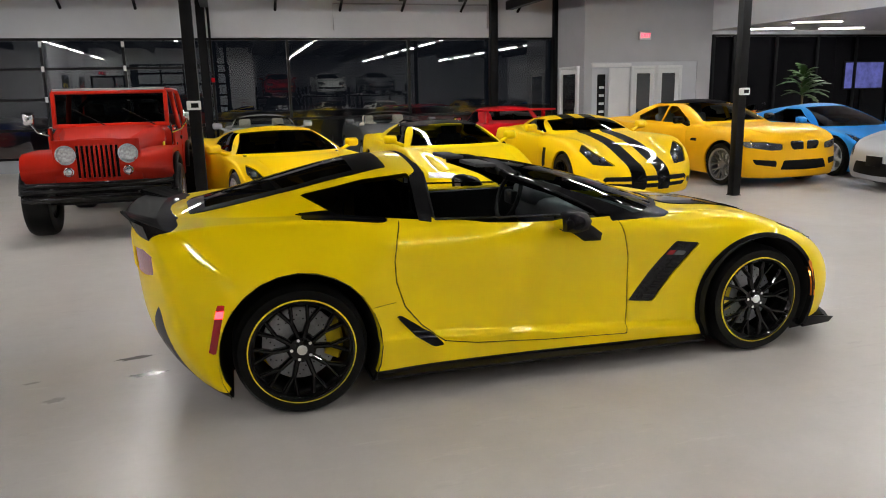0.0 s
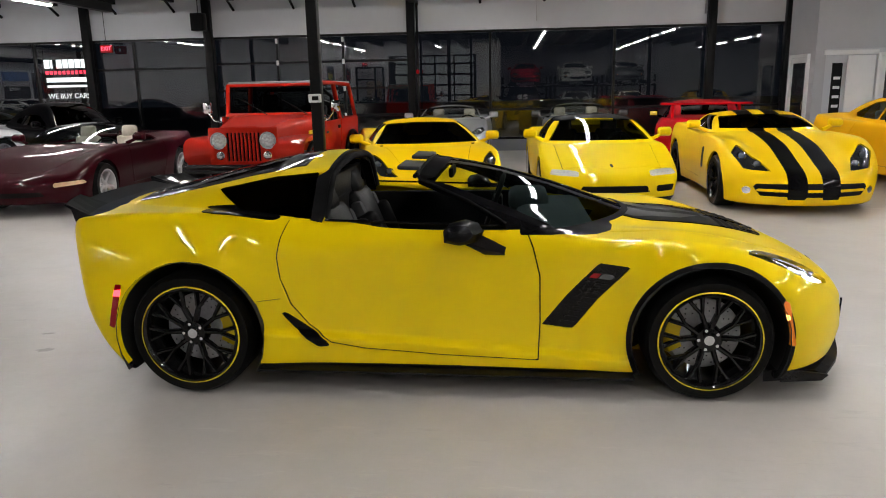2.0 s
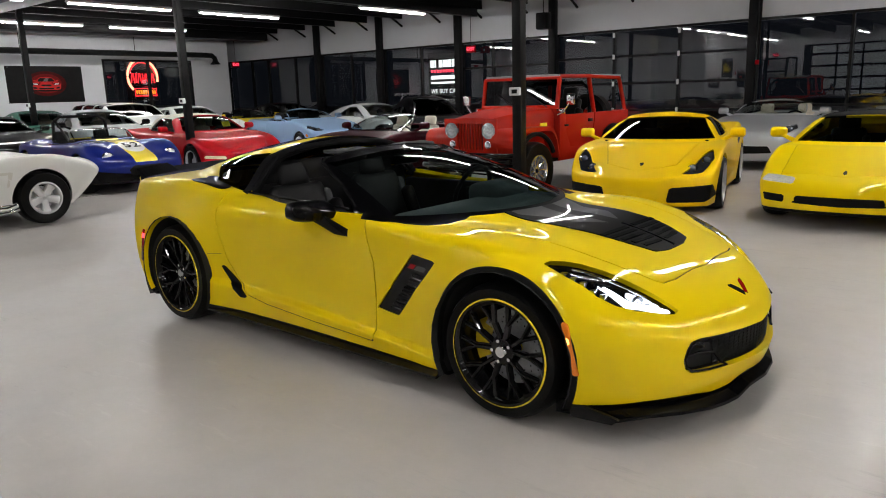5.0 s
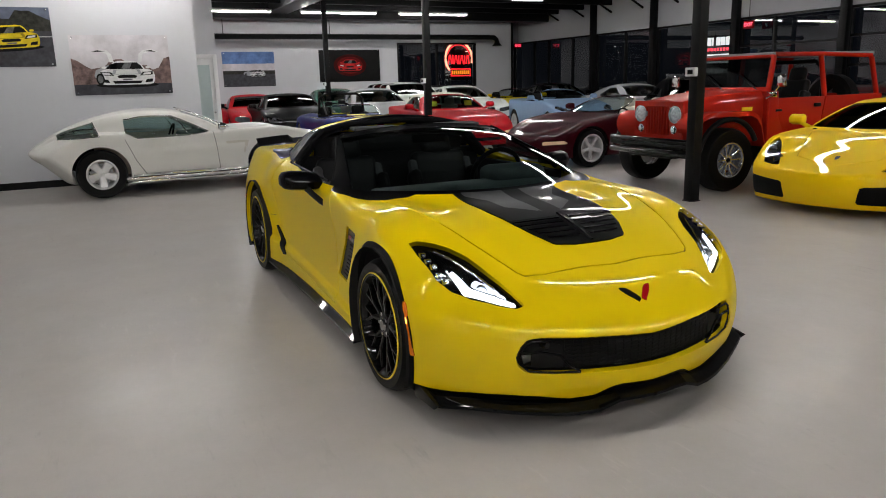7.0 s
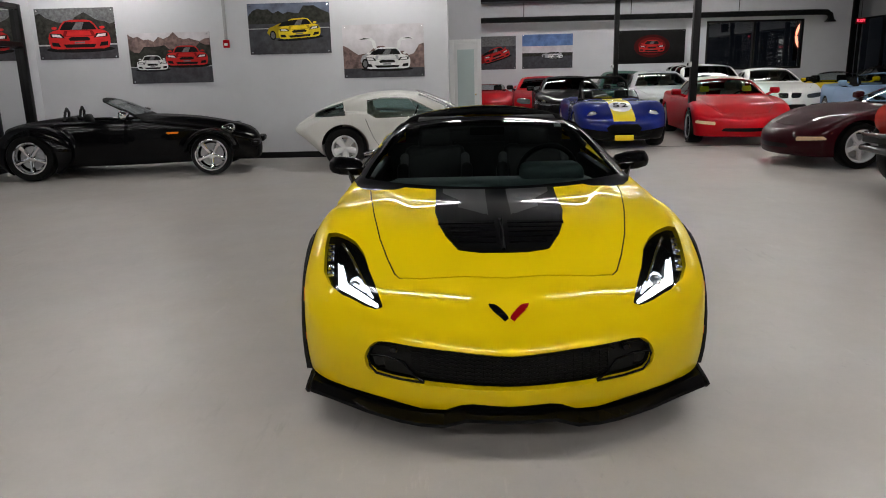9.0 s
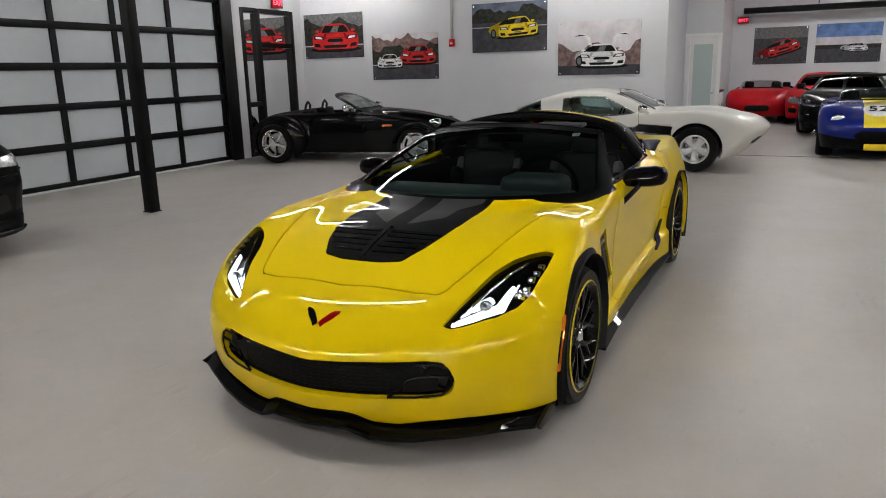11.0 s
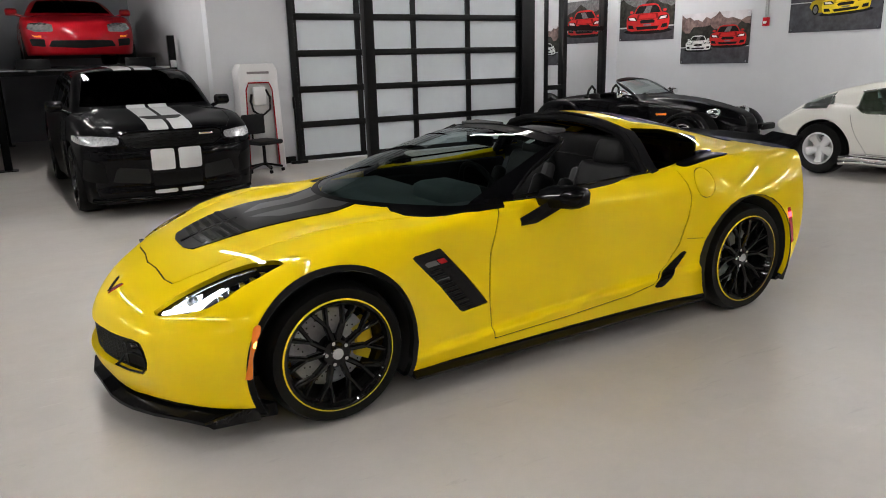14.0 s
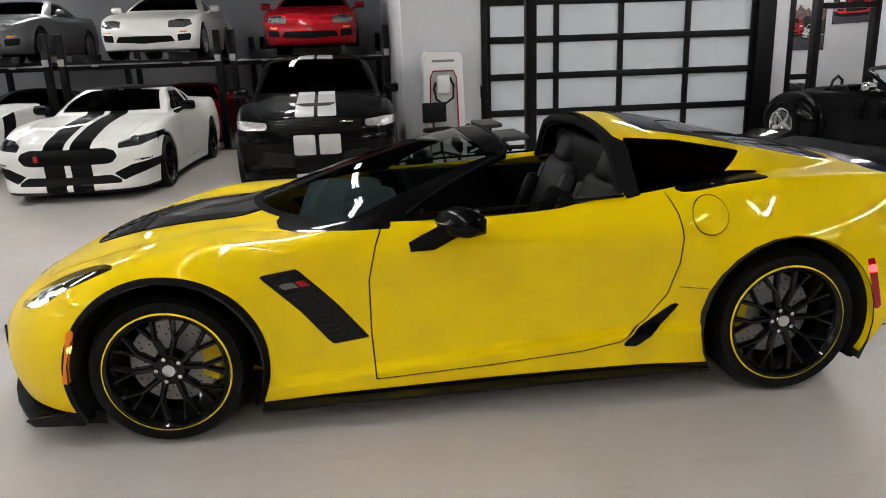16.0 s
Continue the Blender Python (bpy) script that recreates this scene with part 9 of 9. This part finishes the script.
exit_sign(pose(8.6, OY - 0.08, 2.88), False)
exit_sign(pose(-9.97, Y_WINDOW - 0.26, 2.75), True, True)
exit_sign(pose(X_FAR + 0.08, 13.35, 2.80, 0, 0, 90), True, True)
exit_sign(pose(X_FAR + 0.08, -0.05, 2.84, 0, 0, 90))
exit_sign(pose(-7.65, Y_GARAGE + 0.1, 2.93, 0, 0, 180))
al = thing("fire_alarm", pose(X_POSTER, -4.33, 2.06), "red fire alarm box on a grey conduit", "fire alarm")
part("case", box("case", 0.0, 0.05, -0.055, 0.055, -0.07, 0.07, 0.01), RED, al)
part("strobe", box("strobe", 0.05, 0.065, -0.03, 0.03, -0.03, 0.01, 0.005), WHITE, al)
part("conduit", box("conduit", 0.0, 0.04, -0.025, 0.025, 0.071, TOP - 2.07, 0.008), STEEL, al)

# service door at the end of the poster wall
sd = thing("door_3", pose(X_POSTER - 2.2, 0, 0), "white framed door with a frosted glass panel", "door", "", "structure")
structure("wall_service_end", box("wall_service_end", X_POSTER - 2.4, X_POSTER - 2.2, -0.36, 0.30, 2.12, TOP), WALL, "white wall above the service door", "wall")
for a, b, c, d2 in ((-0.36, -0.27, 0, 2.12), (0.22, 0.30, 0, 2.12)):
    part("door_frame", box("door_frame", -0.12, 0.02, a, b, c, d2, 0.004), WHITE_TRIM, sd)
part("door_frame", box("door_frame", -0.12, 0.02, -0.27, 0.22, 2.04, 2.12, 0.004), WHITE_TRIM, sd)
lf = part("leaf", box("leaf", -0.07, -0.02, -0.27, 0.22, 0.0, 2.04, 0.003), WHITE_TRIM, sd)
part("pane", box("pane", -0.019, -0.012, -0.20, 0.15, 0.25, 1.92), mat("pale green frosted glass", (0.42, 0.50, 0.50), rough=0.3), lf)
part("handle", cyl("handle", (-0.02, 0.18, 1.0), (0.04, 0.18, 1.0), 0.018), CHROME, lf)

# ---------------------------------------------------------------- charging post and stool
ch = thing("charging_post", pose(-0.83, Y_GARAGE + 0.24, 0), "tall white car charging post with a hanging black cable", "charging post")
SHELLW = mat("white plastic shell", (0.66, 0.64, 0.65), rough=0.3, coat=0.5)
bm = bmesh.new()
outer = [(-0.34, 0.0), (-0.30, 1.30), (-0.31, 1.50), (-0.25, 1.60), (0.25, 1.60), (0.31, 1.50), (0.30, 1.30), (0.34, 0.0), (0.24, 0.0), (0.20, 1.25), (0.16, 1.34), (-0.16, 1.34), (-0.20, 1.25), (-0.24, 0.0)]
a = [bm.verts.new((x, -0.17, z)) for x, z in outer]
b = [bm.verts.new((x, 0.17, z)) for x, z in outer]
n = len(outer)
for i in range(n):
    bm.faces.new((a[i], a[(i + 1) % n], b[(i + 1) % n], b[i]))
bm.faces.new(a)
bm.faces.new(list(reversed(b)))
bmesh.ops.bevel(bm, geom=[e for e in bm.edges if abs(e.verts[0].co.y - e.verts[1].co.y) < 0.01], offset=0.02, segments=2, profile=0.5, affect="EDGES")
part("shell", bm_mesh("shell", bm, angle=40), SHELLW, ch, "white curved shell")
part("core", box("core", -0.21, 0.21, -0.12, 0.12, 0.0, 1.32, 0.02), mat("pale grey core", (0.5, 0.5, 0.5), rough=0.4), ch)
part("inner_rim", tube("inner_rim", [(x, 0.165, z) for x, z in ((-0.235, 0.02), (-0.20, 1.22), (-0.155, 1.32), (0.155, 1.32), (0.20, 1.22), (0.235, 0.02))], 0.012, 8), RED_LENS, ch, "dark red inner rim")
part("handset", box("handset", -0.10, 0.10, 0.121, 0.19, 0.98, 1.26, 0.03), SENSOR, ch)
part("cable", tube("cable", [(-0.10, 0.16, 1.22), (-0.15, 0.19, 1.10), (-0.14, 0.20, 0.92), (0.0, 0.21, 0.82), (0.12, 0.20, 0.90), (0.15, 0.18, 1.05), (0.12, 0.16, 1.15)], 0.018, 8), RUBBER, ch, "looped black cable")
part("name_bar", box("name_bar", -0.17, 0.17, 0.171, 0.175, 1.45, 1.485), mat("grey lettering", (0.2, 0.18, 0.19), rough=0.5), ch, "grey bar in place of the name")

stool = thing("swivel_chair", pose(-0.74, -7.13, 0, 0, 0, 20), "black swivel chair on castors before the charging post", "chair")
part("seat", box("seat", -0.22, 0.22, -0.21, 0.21, 0.42, 0.49, 0.03), LEATHER, stool)
part("backrest", box("backrest", -0.20, 0.20, -0.24, -0.19, 0.56, 0.86, 0.02), LEATHER, stool)
part("back_stem", tube("back_stem", [(0, -0.08, 0.42), (0, -0.25, 0.46), (0, -0.26, 0.62)], 0.014, 8), TRIM, stool)
part("stem", cyl("stem", (0, 0, 0.10), (0, 0, 0.42), 0.025), TRIM, stool)
for i in range(5):
    t = 2 * math.pi * i / 5
    l = part("leg", tube("leg", [(0, 0, 0.13), (0.26 * math.cos(t), 0.26 * math.sin(t), 0.075)], 0.018, 8), TRIM, stool)
    part("castor", cyl("castor", (0.26 * math.cos(t) - 0.015, 0.26 * math.sin(t), 0.028), (0.26 * math.cos(t) + 0.015, 0.26 * math.sin(t), 0.028), 0.027, n=12), TRIM, l)
pole = thing("squeegee", pose(-1.47, -7.66, 0, 4, 0, 0), "black handled floor squeegee leaning by the garage door", "squeegee")
part("handle", cyl("handle", (0, 0, 0.02), (0, 0, 1.05), 0.013, n=10), TRIM, pole)
part("grip", cyl("grip", (0, 0, 0.88), (0, 0, 1.07), 0.022, n=10), RUBBER, pole)
part("blade", box("blade", -0.14, 0.14, -0.02, 0.02, 0.0, 0.05, 0.005), RUBBER, pole)

# ---------------------------------------------------------------- four-post lifts
LIFTM = mat("black lift steel", (0.004, 0.004, 0.0045), rough=0.30, spec=0.10, vary=0.2, scale=9)


def lift(x0, x1):
    w = thing("car_lift", pose(0, 0, 0), "black four-post car lift with raised runways", "car lift", "car lifts")
    yf, yb = -10.05, -14.7
    for x in (x0, x1):
        for y in (yf, yb):
            p = part("lift_post", box("lift_post", x - 0.06, x + 0.06, y - 0.06, y + 0.06, 0.012, 2.12, 0.006), LIFTM, w)
            part("foot", box("foot", x - 0.14, x + 0.14, y - 0.14, y + 0.14, 0.0, 0.012), LIFTM, p)
            part("lock_box", box("lock_box", x - 0.05, x + 0.05, y + 0.061, y + 0.10, 1.58, 1.70, 0.005), STEEL, p)
    for y in (yf, yb):
        part("cross_beam", box("cross_beam", x0 + 0.06, x1 - 0.06, y - 0.05, y + 0.05, 1.50, 1.61, 0.008), LIFTM, w)
    c = (x0 + x1) / 2
    for s in (-1, 1):
        r = part("runway", box("runway", c + s * 0.80 - 0.25, c + s * 0.80 + 0.25, yb - 0.1, yf + 0.35, 1.612, 1.66, 0.005), LIFTM, w)
        part("wheel_stop", box("wheel_stop", c + s * 0.80 - 0.22, c + s * 0.80 + 0.22, yf + 0.28, yf + 0.33, 1.66, 1.74, 0.008), LIFTM, r)
    part("drip_tray", box("drip_tray", c - 0.54, c + 0.54, yb, yf + 0.2, 1.615, 1.645, 0.004), LIFTM, w, "black tray between the runways")
    for s in (-1, 1):
        part("ramp_flap", box("ramp_flap", -0.24, 0.24, -0.02, 0.02, 0.0, 0.16, 0.006), LIFTM, w, at=pose(c + s * 0.80, yf + 0.37, 1.60, 12, 0, 0))
        part("lock_light", box("lock_light", x0 + 0.5 if s < 0 else x1 - 0.62, x0 + 0.62 if s < 0 else x1 - 0.5, yf + 0.061, yf + 0.075, 1.56, 1.615, 0.004), SENSOR, w, "small white bracket")
    part("edge_strip", box("edge_strip", x0 + 0.07, x1 - 0.07, yf + 0.051, yf + 0.06, 1.575, 1.60), STEEL, w)


lift(-0.10, 2.66)
lift(2.92, 5.60)
lift(5.86, 8.54)

# ---------------------------------------------------------------- overhead steelwork, ducts and pipes
for x in (-9.75, -1.99, 5.5):
    structure("beam", box("beam", x - 0.09, x + 0.09, Y_BACK + 0.2, Y_WINDOW - 0.3, TOP - 0.52, TOP - 0.305, 0.01), IRON, "black steel beam under the deck", "beam")
pipe = thing("overhead_pipe", pose(0, 0, 0), "long black pipe hung under the ceiling of the far bay", "pipe")
part("pipe", tube("pipe", [(X_FAR + 0.8, 0.0, 3.07), (X_FAR + 0.8, 11.6, 3.07), (X_FAR + 0.8, 11.85, 3.06), (X_FAR + 0.8, 11.96, 2.98), (X_FAR + 0.8, 11.98, 2.90)], 0.09, 12), IRON, pipe)
part("flared_end", lathe("flared_end", [(0.09, 0.0), (0.10, -0.05), (0.17, -0.13), (0.18, -0.15), (0.0, -0.15)], 20), IRON, pipe, "", pose(X_FAR + 0.8, 11.98, 2.91, 90, 0, 0))
for y in (2.0, 5.5, 9.0):
    part("hanger", cyl("hanger", (X_FAR + 0.8, y, 3.1), (X_FAR + 0.8, y, TOP), 0.012, n=6), IRON, pipe)
duct = thing("air_duct", pose(0, 0, 0), "broad black air duct under the ceiling", "duct")
part("duct", box("duct", -20.2, -19.4, -0.3, 13.9, 3.60, 4.02, 0.02), IRON, duct)
part("branch", box("branch", -19.4, -10.5, 3.3, 4.0, 3.74, 4.06, 0.02), IRON, duct)
for y in (1.0, 7.0, 12.0):
    part("hanger", cyl("hanger", (-19.8, y, 4.02), (-19.8, y, TOP), 0.012, n=6), IRON, duct)
wp = thing("wall_pipe", pose(0, 0, 0), "thin grey pipe along the wall above the window", "pipe")
part("pipe", tube("pipe", [(1.0, Y_WINDOW - 0.05, 3.15), (1.0, Y_WINDOW - 0.05, 3.78), (5.0, Y_WINDOW - 0.05, 3.78), (5.0, Y_WINDOW - 0.05, 3.2)], 0.018, 8), STEEL, wp)
op = thing("post_pipe", pose(0, 0, 0), "black pipe with red valve on the window post", "pipe")
part("pipe", tube("pipe", [(-1.93, Y_WINDOW - 0.22, 0.02), (-1.93, Y_WINDOW - 0.22, TOP - 0.31)], 0.03, 10), IRON, op)
part("valve", box("valve", -1.97, -1.89, Y_WINDOW - 0.30, Y_WINDOW - 0.25, 1.95, 2.05, 0.01), RED, op)
hb = thing("hanging_speaker", pose(-7.35, Y_WINDOW - 0.5, 3.1), "black loudspeaker hung on the window post", "loudspeaker")
part("case", box("case", -0.16, 0.16, -0.14, 0.14, 0.0, 0.42, 0.02), TRIM, hb)
part("bracket", box("bracket", -0.03, 0.03, 0.14, 0.33, 0.16, 0.24), IRON, hb)
part("rod", cyl("rod", (0, 0, 0.42), (0, 0, TOP - 3.1), 0.012, n=6), IRON, hb)

# ---------------------------------------------------------------- office doors, plant and screen
def glass_door(m, wd, hh, name="door_4"):
    d = thing(name, m, "white framed glazed office door", "door", "office doors", "structure")
    part("door_frame", box("door_frame", -wd / 2 - 0.07, -wd / 2, -0.05, 0.06, 0, hh + 0.07, 0.004), WHITE_TRIM, d)
    part("door_frame", box("door_frame", wd / 2, wd / 2 + 0.07, -0.05, 0.06, 0, hh + 0.07, 0.004), WHITE_TRIM, d)
    part("door_frame", box("door_frame", -wd / 2, wd / 2, -0.05, 0.06, hh, hh + 0.07, 0.004), WHITE_TRIM, d)
    l = part("leaf", box("leaf", -wd / 2 + 0.005, wd / 2 - 0.005, -0.01, 0.035, 0.005, hh - 0.005, 0.003), WHITE_TRIM, d)
    part("pane", box("pane", -wd / 2 + 0.12, wd / 2 - 0.12, -0.016, -0.011, 0.25, hh - 0.12), mat("dark office glass", (0.02, 0.021, 0.022), rough=0.05, coat=1.0), l)
    part("handle", cyl("handle", (wd / 2 - 0.06, -0.06, 0.95), (wd / 2 - 0.06, -0.06, 1.15), 0.012, n=10), CHROME, l)


structure("wall_office_lower", box("wall_office_lower", OX + 0.2, 10.2, OY + 0.03, OY + 0.2, 0, 2.25), WALL, "white painted lower wall of the office front", "wall")
glass_door(pose(9.35, OY + 0.0, 0), 0.62, 2.08)
glass_door(pose(8.62, OY + 0.0, 0), 0.62, 2.08)
ww = thing("door_5", pose(7.55, OY, 0), "white panel door standing open beside the office", "door", "office doors", "structure")
part("leaf", box("leaf", 0.05, 0.62, -0.10, -0.06, 0.01, 2.10, 0.004), WHITE_TRIM, ww)
part("door_frame", box("door_frame", -0.42, 0.70, -0.04, 0.02, 2.12, 2.22, 0.004), WHITE_TRIM, ww)
part("notice", box("notice", -0.22, -0.02, -0.02, 0.025, 0.35, 1.95), PR_BLK, ww, "tall dark notice panel")
for i in range(6):
    part("notice_bar", box("notice_bar", -0.19, -0.05, -0.026, -0.021, 0.6 + 0.2 * i, 0.66 + 0.2 * i), WHITE_TRIM, ww)
glass_door(pose(OX - 0.03, 13.2, 0, 0, 0, -90), 0.95, 2.10)
structure("wall_north_east", box("wall_north_east", 10.6, X_EAST, OY, OY + 0.2, 2.92, TOP), WALL, "white painted wall above the eastern window", "wall")
structure("wall_bulkhead", box("wall_bulkhead", 10.60, 10.70, 6.5, OY - 0.002, 3.02, TOP), WALL, "white painted bulkhead beside the lowered ceiling", "wall")
structure("wall_bulkhead_end", box("wall_bulkhead_end", 10.70, X_EAST, 6.5, 6.6, 3.02, TOP), WALL, "white painted end of the bulkhead", "wall")
structure("ceiling_east", box("ceiling_east", 10.70, X_EAST, 6.6, OY - 0.002, 3.02, 3.10), mat("pale satin ceiling", (0.60, 0.56, 0.55), rough=0.4, vary=0.06, spec=0.35), "lowered pale ceiling of the eastern bay", "ceiling")
for x, y in ((11.72, 10.03), (13.95, 11.60), (11.9, 11.75)):
    sl = thing("ceiling_strip_lamp", pose(x, y, 3.02, 0, 0, -14), "slim white strip lamp under the lowered ceiling", "ceiling lamp", "strip lamps")
    part("housing", box("housing", -0.60, 0.60, -0.03, 0.03, -0.012, 0.0, 0.003), SENSOR, sl)
    part("diffuser", box("diffuser", -0.58, 0.58, -0.022, 0.022, -0.018, -0.013, 0.002), LIGHT_TUBE, sl, "glowing white diffuser")
ew = thing("window_3", pose(0, 0, 0), "black framed window of the eastern bay, night behind", "window", "", "structure")
NIGHT = mat("black night glass", (0.004, 0.004, 0.005), rough=0.03, coat=0.15, spec=0.05)
east_bars = (10.67, 11.3, 12.64, 13.99, 15.31, 16.62)
for p, q in zip(east_bars, east_bars[1:]):
    part("pane", box("pane", p, q, OY + 0.06, OY + 0.075, 0.12, 2.86), NIGHT, ew)
    part("rail", box("rail", p + 0.035, q - 0.035, OY - 0.01, OY + 0.058, 2.86, 2.918), FRAME_BLACK, ew)
for x in east_bars:
    part("mullion", box("mullion", x - 0.035, x + 0.035, OY - 0.03, OY + 0.02, 0.12, 2.915), FRAME_BLACK, ew)
part("sill", box("sill", 10.6, X_EAST, OY - 0.04, OY + 0.2, 0.0, 0.118), FRAME_BLACK, ew)
structure("wall_east_pier", box("wall_east_pier", 16.66, X_EAST, OY, OY + 0.2, 0.12, 2.918), WALL, "white pier beside the eastern window", "wall")
scr = thing("wall_screen", pose(15.68, OY + 0.025, 0), "lit blue-violet screen behind the window bars", "screen")
part("panel", box("panel", -0.70, 0.70, 0.0, 0.03, 1.42, 2.20, 0.008), PR_BLK, scr)
part("picture", box("picture", -0.66, 0.66, -0.004, -0.001, 1.46, 2.16), mat("lit screen picture", (0.10, 0.11, 0.36), emit=0.42, vary=0.9, scale=3), scr)
part("stand", box("stand", -0.05, 0.05, 0.002, 0.028, 0.12, 1.5), TRIM, scr)


def palm(x, y, h):
    w = thing("potted_palm", pose(x, y, 0), "tall green palm in a dark pot", "plant")
    part("pot", lathe("pot", [(0.0, 0.0), (0.16, 0.0), (0.22, 0.34), (0.24, 0.36), (0.20, 0.35), (0.0, 0.33)], 24), TRIM, w, at=pose(0, 0, 0, 90, 0, 0))
    part("stem", tube("stem", [(0, 0, 0.3), (0.02, 0.01, h * 0.5), (0.0, 0.03, h * 0.72)], [0.035, 0.028, 0.02], 8), mat("palm stem", (0.16, 0.12, 0.06), rough=0.8), w)
    rnd = random.Random(5)
    LEAF = mat("palm leaf", (0.05, 0.10, 0.03), rough=0.5, vary=0.3, scale=10)
    for i in range(26):
        a, up, ln = rnd.uniform(0, 6.28), rnd.uniform(0.30, 1.35), rnd.uniform(0.55, 0.95)
        base = rnd.uniform(0.52, 0.74)
        vs, fs = [], []
        k = 10
        for j in range(k + 1):
            f = j / k
            r = ln * f * math.cos(up * (1 - 0.3 * f))
            z = h * base + ln * (math.sin(up) * f - 0.55 * f * f)
            cx, cy = r * math.cos(a), r * math.sin(a)
            wd = 0.010 + 0.11 * math.sin(math.pi * min(1, f * 0.95 + 0.05)) * (0.4 if j % 2 else 1.0)
            tx, ty = -math.sin(a), math.cos(a)
            vs += [(cx - tx * wd, cy - ty * wd, z - 0.3 * wd), (cx, cy, z + 0.01), (cx + tx * wd, cy + ty * wd, z - 0.3 * wd)]
        for j in range(k):
            for q in (0, 1):
                fs.append((3 * j + q, 3 * j + q + 1, 3 * j + 4 + q, 3 * j + 3 + q))
        part("frond", mesh("frond", vs, fs, True), LEAF, w)


palm(12.6, 11.3, 2.45)


def motorcycle(m):
    w = thing("motorcycle", m, "orange and black sports motorcycle parked beside the palm", "motorcycle")
    orange = paint("orange fairing paint", (0.75, 0.16, 0.01))
    for x in (-0.68, 0.70):
        t = part("wheel", lathe("wheel", [(0.21, -0.05), (0.27, -0.07), (0.305, -0.04), (0.312, 0.0), (0.305, 0.04), (0.27, 0.07), (0.21, 0.05)], 28), RUBBER, w, "black tyre", pose(x, 0, 0.312))
        part("rim", lathe("rim", [(0.215, -0.04), (0.19, -0.03), (0.19, 0.03), (0.215, 0.04)], 24), RIM_BLACK, t)
        for a in range(5):
            part("spoke", tube("spoke", [(0.03 * math.cos(a * 1.257), 0, 0.03 * math.sin(a * 1.257)), (0.195 * math.cos(a * 1.257), 0, 0.195 * math.sin(a * 1.257))], 0.016, 6), RIM_BLACK, t)
    for s in (1, -1):
        part("fork", tube("fork", [(0.70, s * 0.09, 0.32), (0.45, s * 0.10, 0.92)], 0.025, 8), CHROME, w)
        part("swing_arm", tube("swing_arm", [(-0.68, s * 0.09, 0.32), (-0.15, s * 0.11, 0.42)], 0.028, 8), IRON, w)
        part("grip", tube("grip", [(0.42, s * 0.12, 0.98), (0.36, s * 0.36, 1.00)], 0.018, 8), RUBBER, w)
        part("mirror", tube("mirror", [(0.44, s * 0.18, 1.0), (0.46, s * 0.30, 1.16), (0.44, s * 0.36, 1.17)], [0.008, 0.012, 0.03], 8), TRIM, w)
        part("side_fairing", prism("side_fairing", [(0.62, 0.62), (0.56, 0.96), (0.34, 0.92), (0.10, 0.70), (-0.10, 0.36), (0.22, 0.26), (0.44, 0.40)], s * 0.15, s * 0.19, bevel=0.012), orange, w, "orange side fairing")
    bm = bmesh.new()
    rings = []
    for x, hw, z0, z1 in ((0.36, 0.10, 0.78, 0.94), (0.22, 0.15, 0.74, 1.0), (0.0, 0.15, 0.74, 0.98), (-0.18, 0.09, 0.74, 0.84)):
        rings.append([bm.verts.new((x, hw * math.cos(a), (z0 + z1) / 2 + (z1 - z0) / 2 * math.sin(a))) for a in np.linspace(0, 2 * math.pi, 12, endpoint=False)])
    for A, B2 in zip(rings, rings[1:]):
        for j in range(12):
            bm.faces.new((A[j], A[(j + 1) % 12], B2[(j + 1) % 12], B2[j]))
    bm.faces.new(rings[0])
    bm.faces.new(list(reversed(rings[-1])))
    part("fuel_tank", bm_mesh("fuel_tank", bm, angle=60), orange, w, "orange fuel tank")
    part("seat", prism("seat", [(-0.16, 0.80), (-0.45, 0.84), (-0.80, 0.98), (-0.82, 0.93), (-0.45, 0.76), (-0.16, 0.74)], -0.10, 0.10, bevel=0.02), LEATHER, w)
    part("engine", box("engine", -0.18, 0.34, -0.14, 0.14, 0.30, 0.70, 0.04), IRON, w)
    part("nose_fairing", prism("nose_fairing", [(0.62, 0.74), (0.66, 0.86), (0.56, 1.0), (0.44, 1.02), (0.46, 0.80)], -0.14, 0.14, bevel=0.03), orange, w, "orange nose fairing")
    part("screen", prism("screen", [(0.58, 1.0), (0.44, 1.14), (0.42, 1.13), (0.50, 1.0)], -0.11, 0.11, bevel=0.004), GLASS_DARK, w)
    part("side_stand", tube("side_stand", [(-0.02, 0.12, 0.32), (0.04, 0.30, 0.012)], 0.014, 6), IRON, w)
    return w


motorcycle(pose(10.95, 10.8, 0, 0, 0, 200))
# low cabinet with plants in the recess beyond the service door
cb = thing("low_cabinet", pose(-12.4, -0.10, 0), "white low cabinet with a dark top against the side wall", "cabinet")
part("body", box("body", -0.8, 0.8, -0.24, 0.25, 0.0, 0.95, 0.006), WHITE_TRIM, cb)
part("top", box("top", -0.83, 0.83, -0.25, 0.28, 0.951, 0.99, 0.006), TRIM, cb, "dark worktop")
for i in range(3):
    d3 = part("door", box("door", -0.77 + i * 0.52, -0.28 + i * 0.52, 0.251, 0.268, 0.08, 0.90, 0.004), WHITE_TRIM, cb)
    part("handle", cyl("handle", (-0.33 + i * 0.52, 0.285, 0.6), (-0.33 + i * 0.52, 0.285, 0.72), 0.008, n=8), CHROME, d3)

# long expansion joint and a few dark tyre marks on the floor
jn = structure("floor_joint", box("floor_joint", -9.02, -9.0, -0.3, Y_WINDOW - 0.2, 0.0005, 0.004), TRIM, "dark joint line across the floor", "joint")
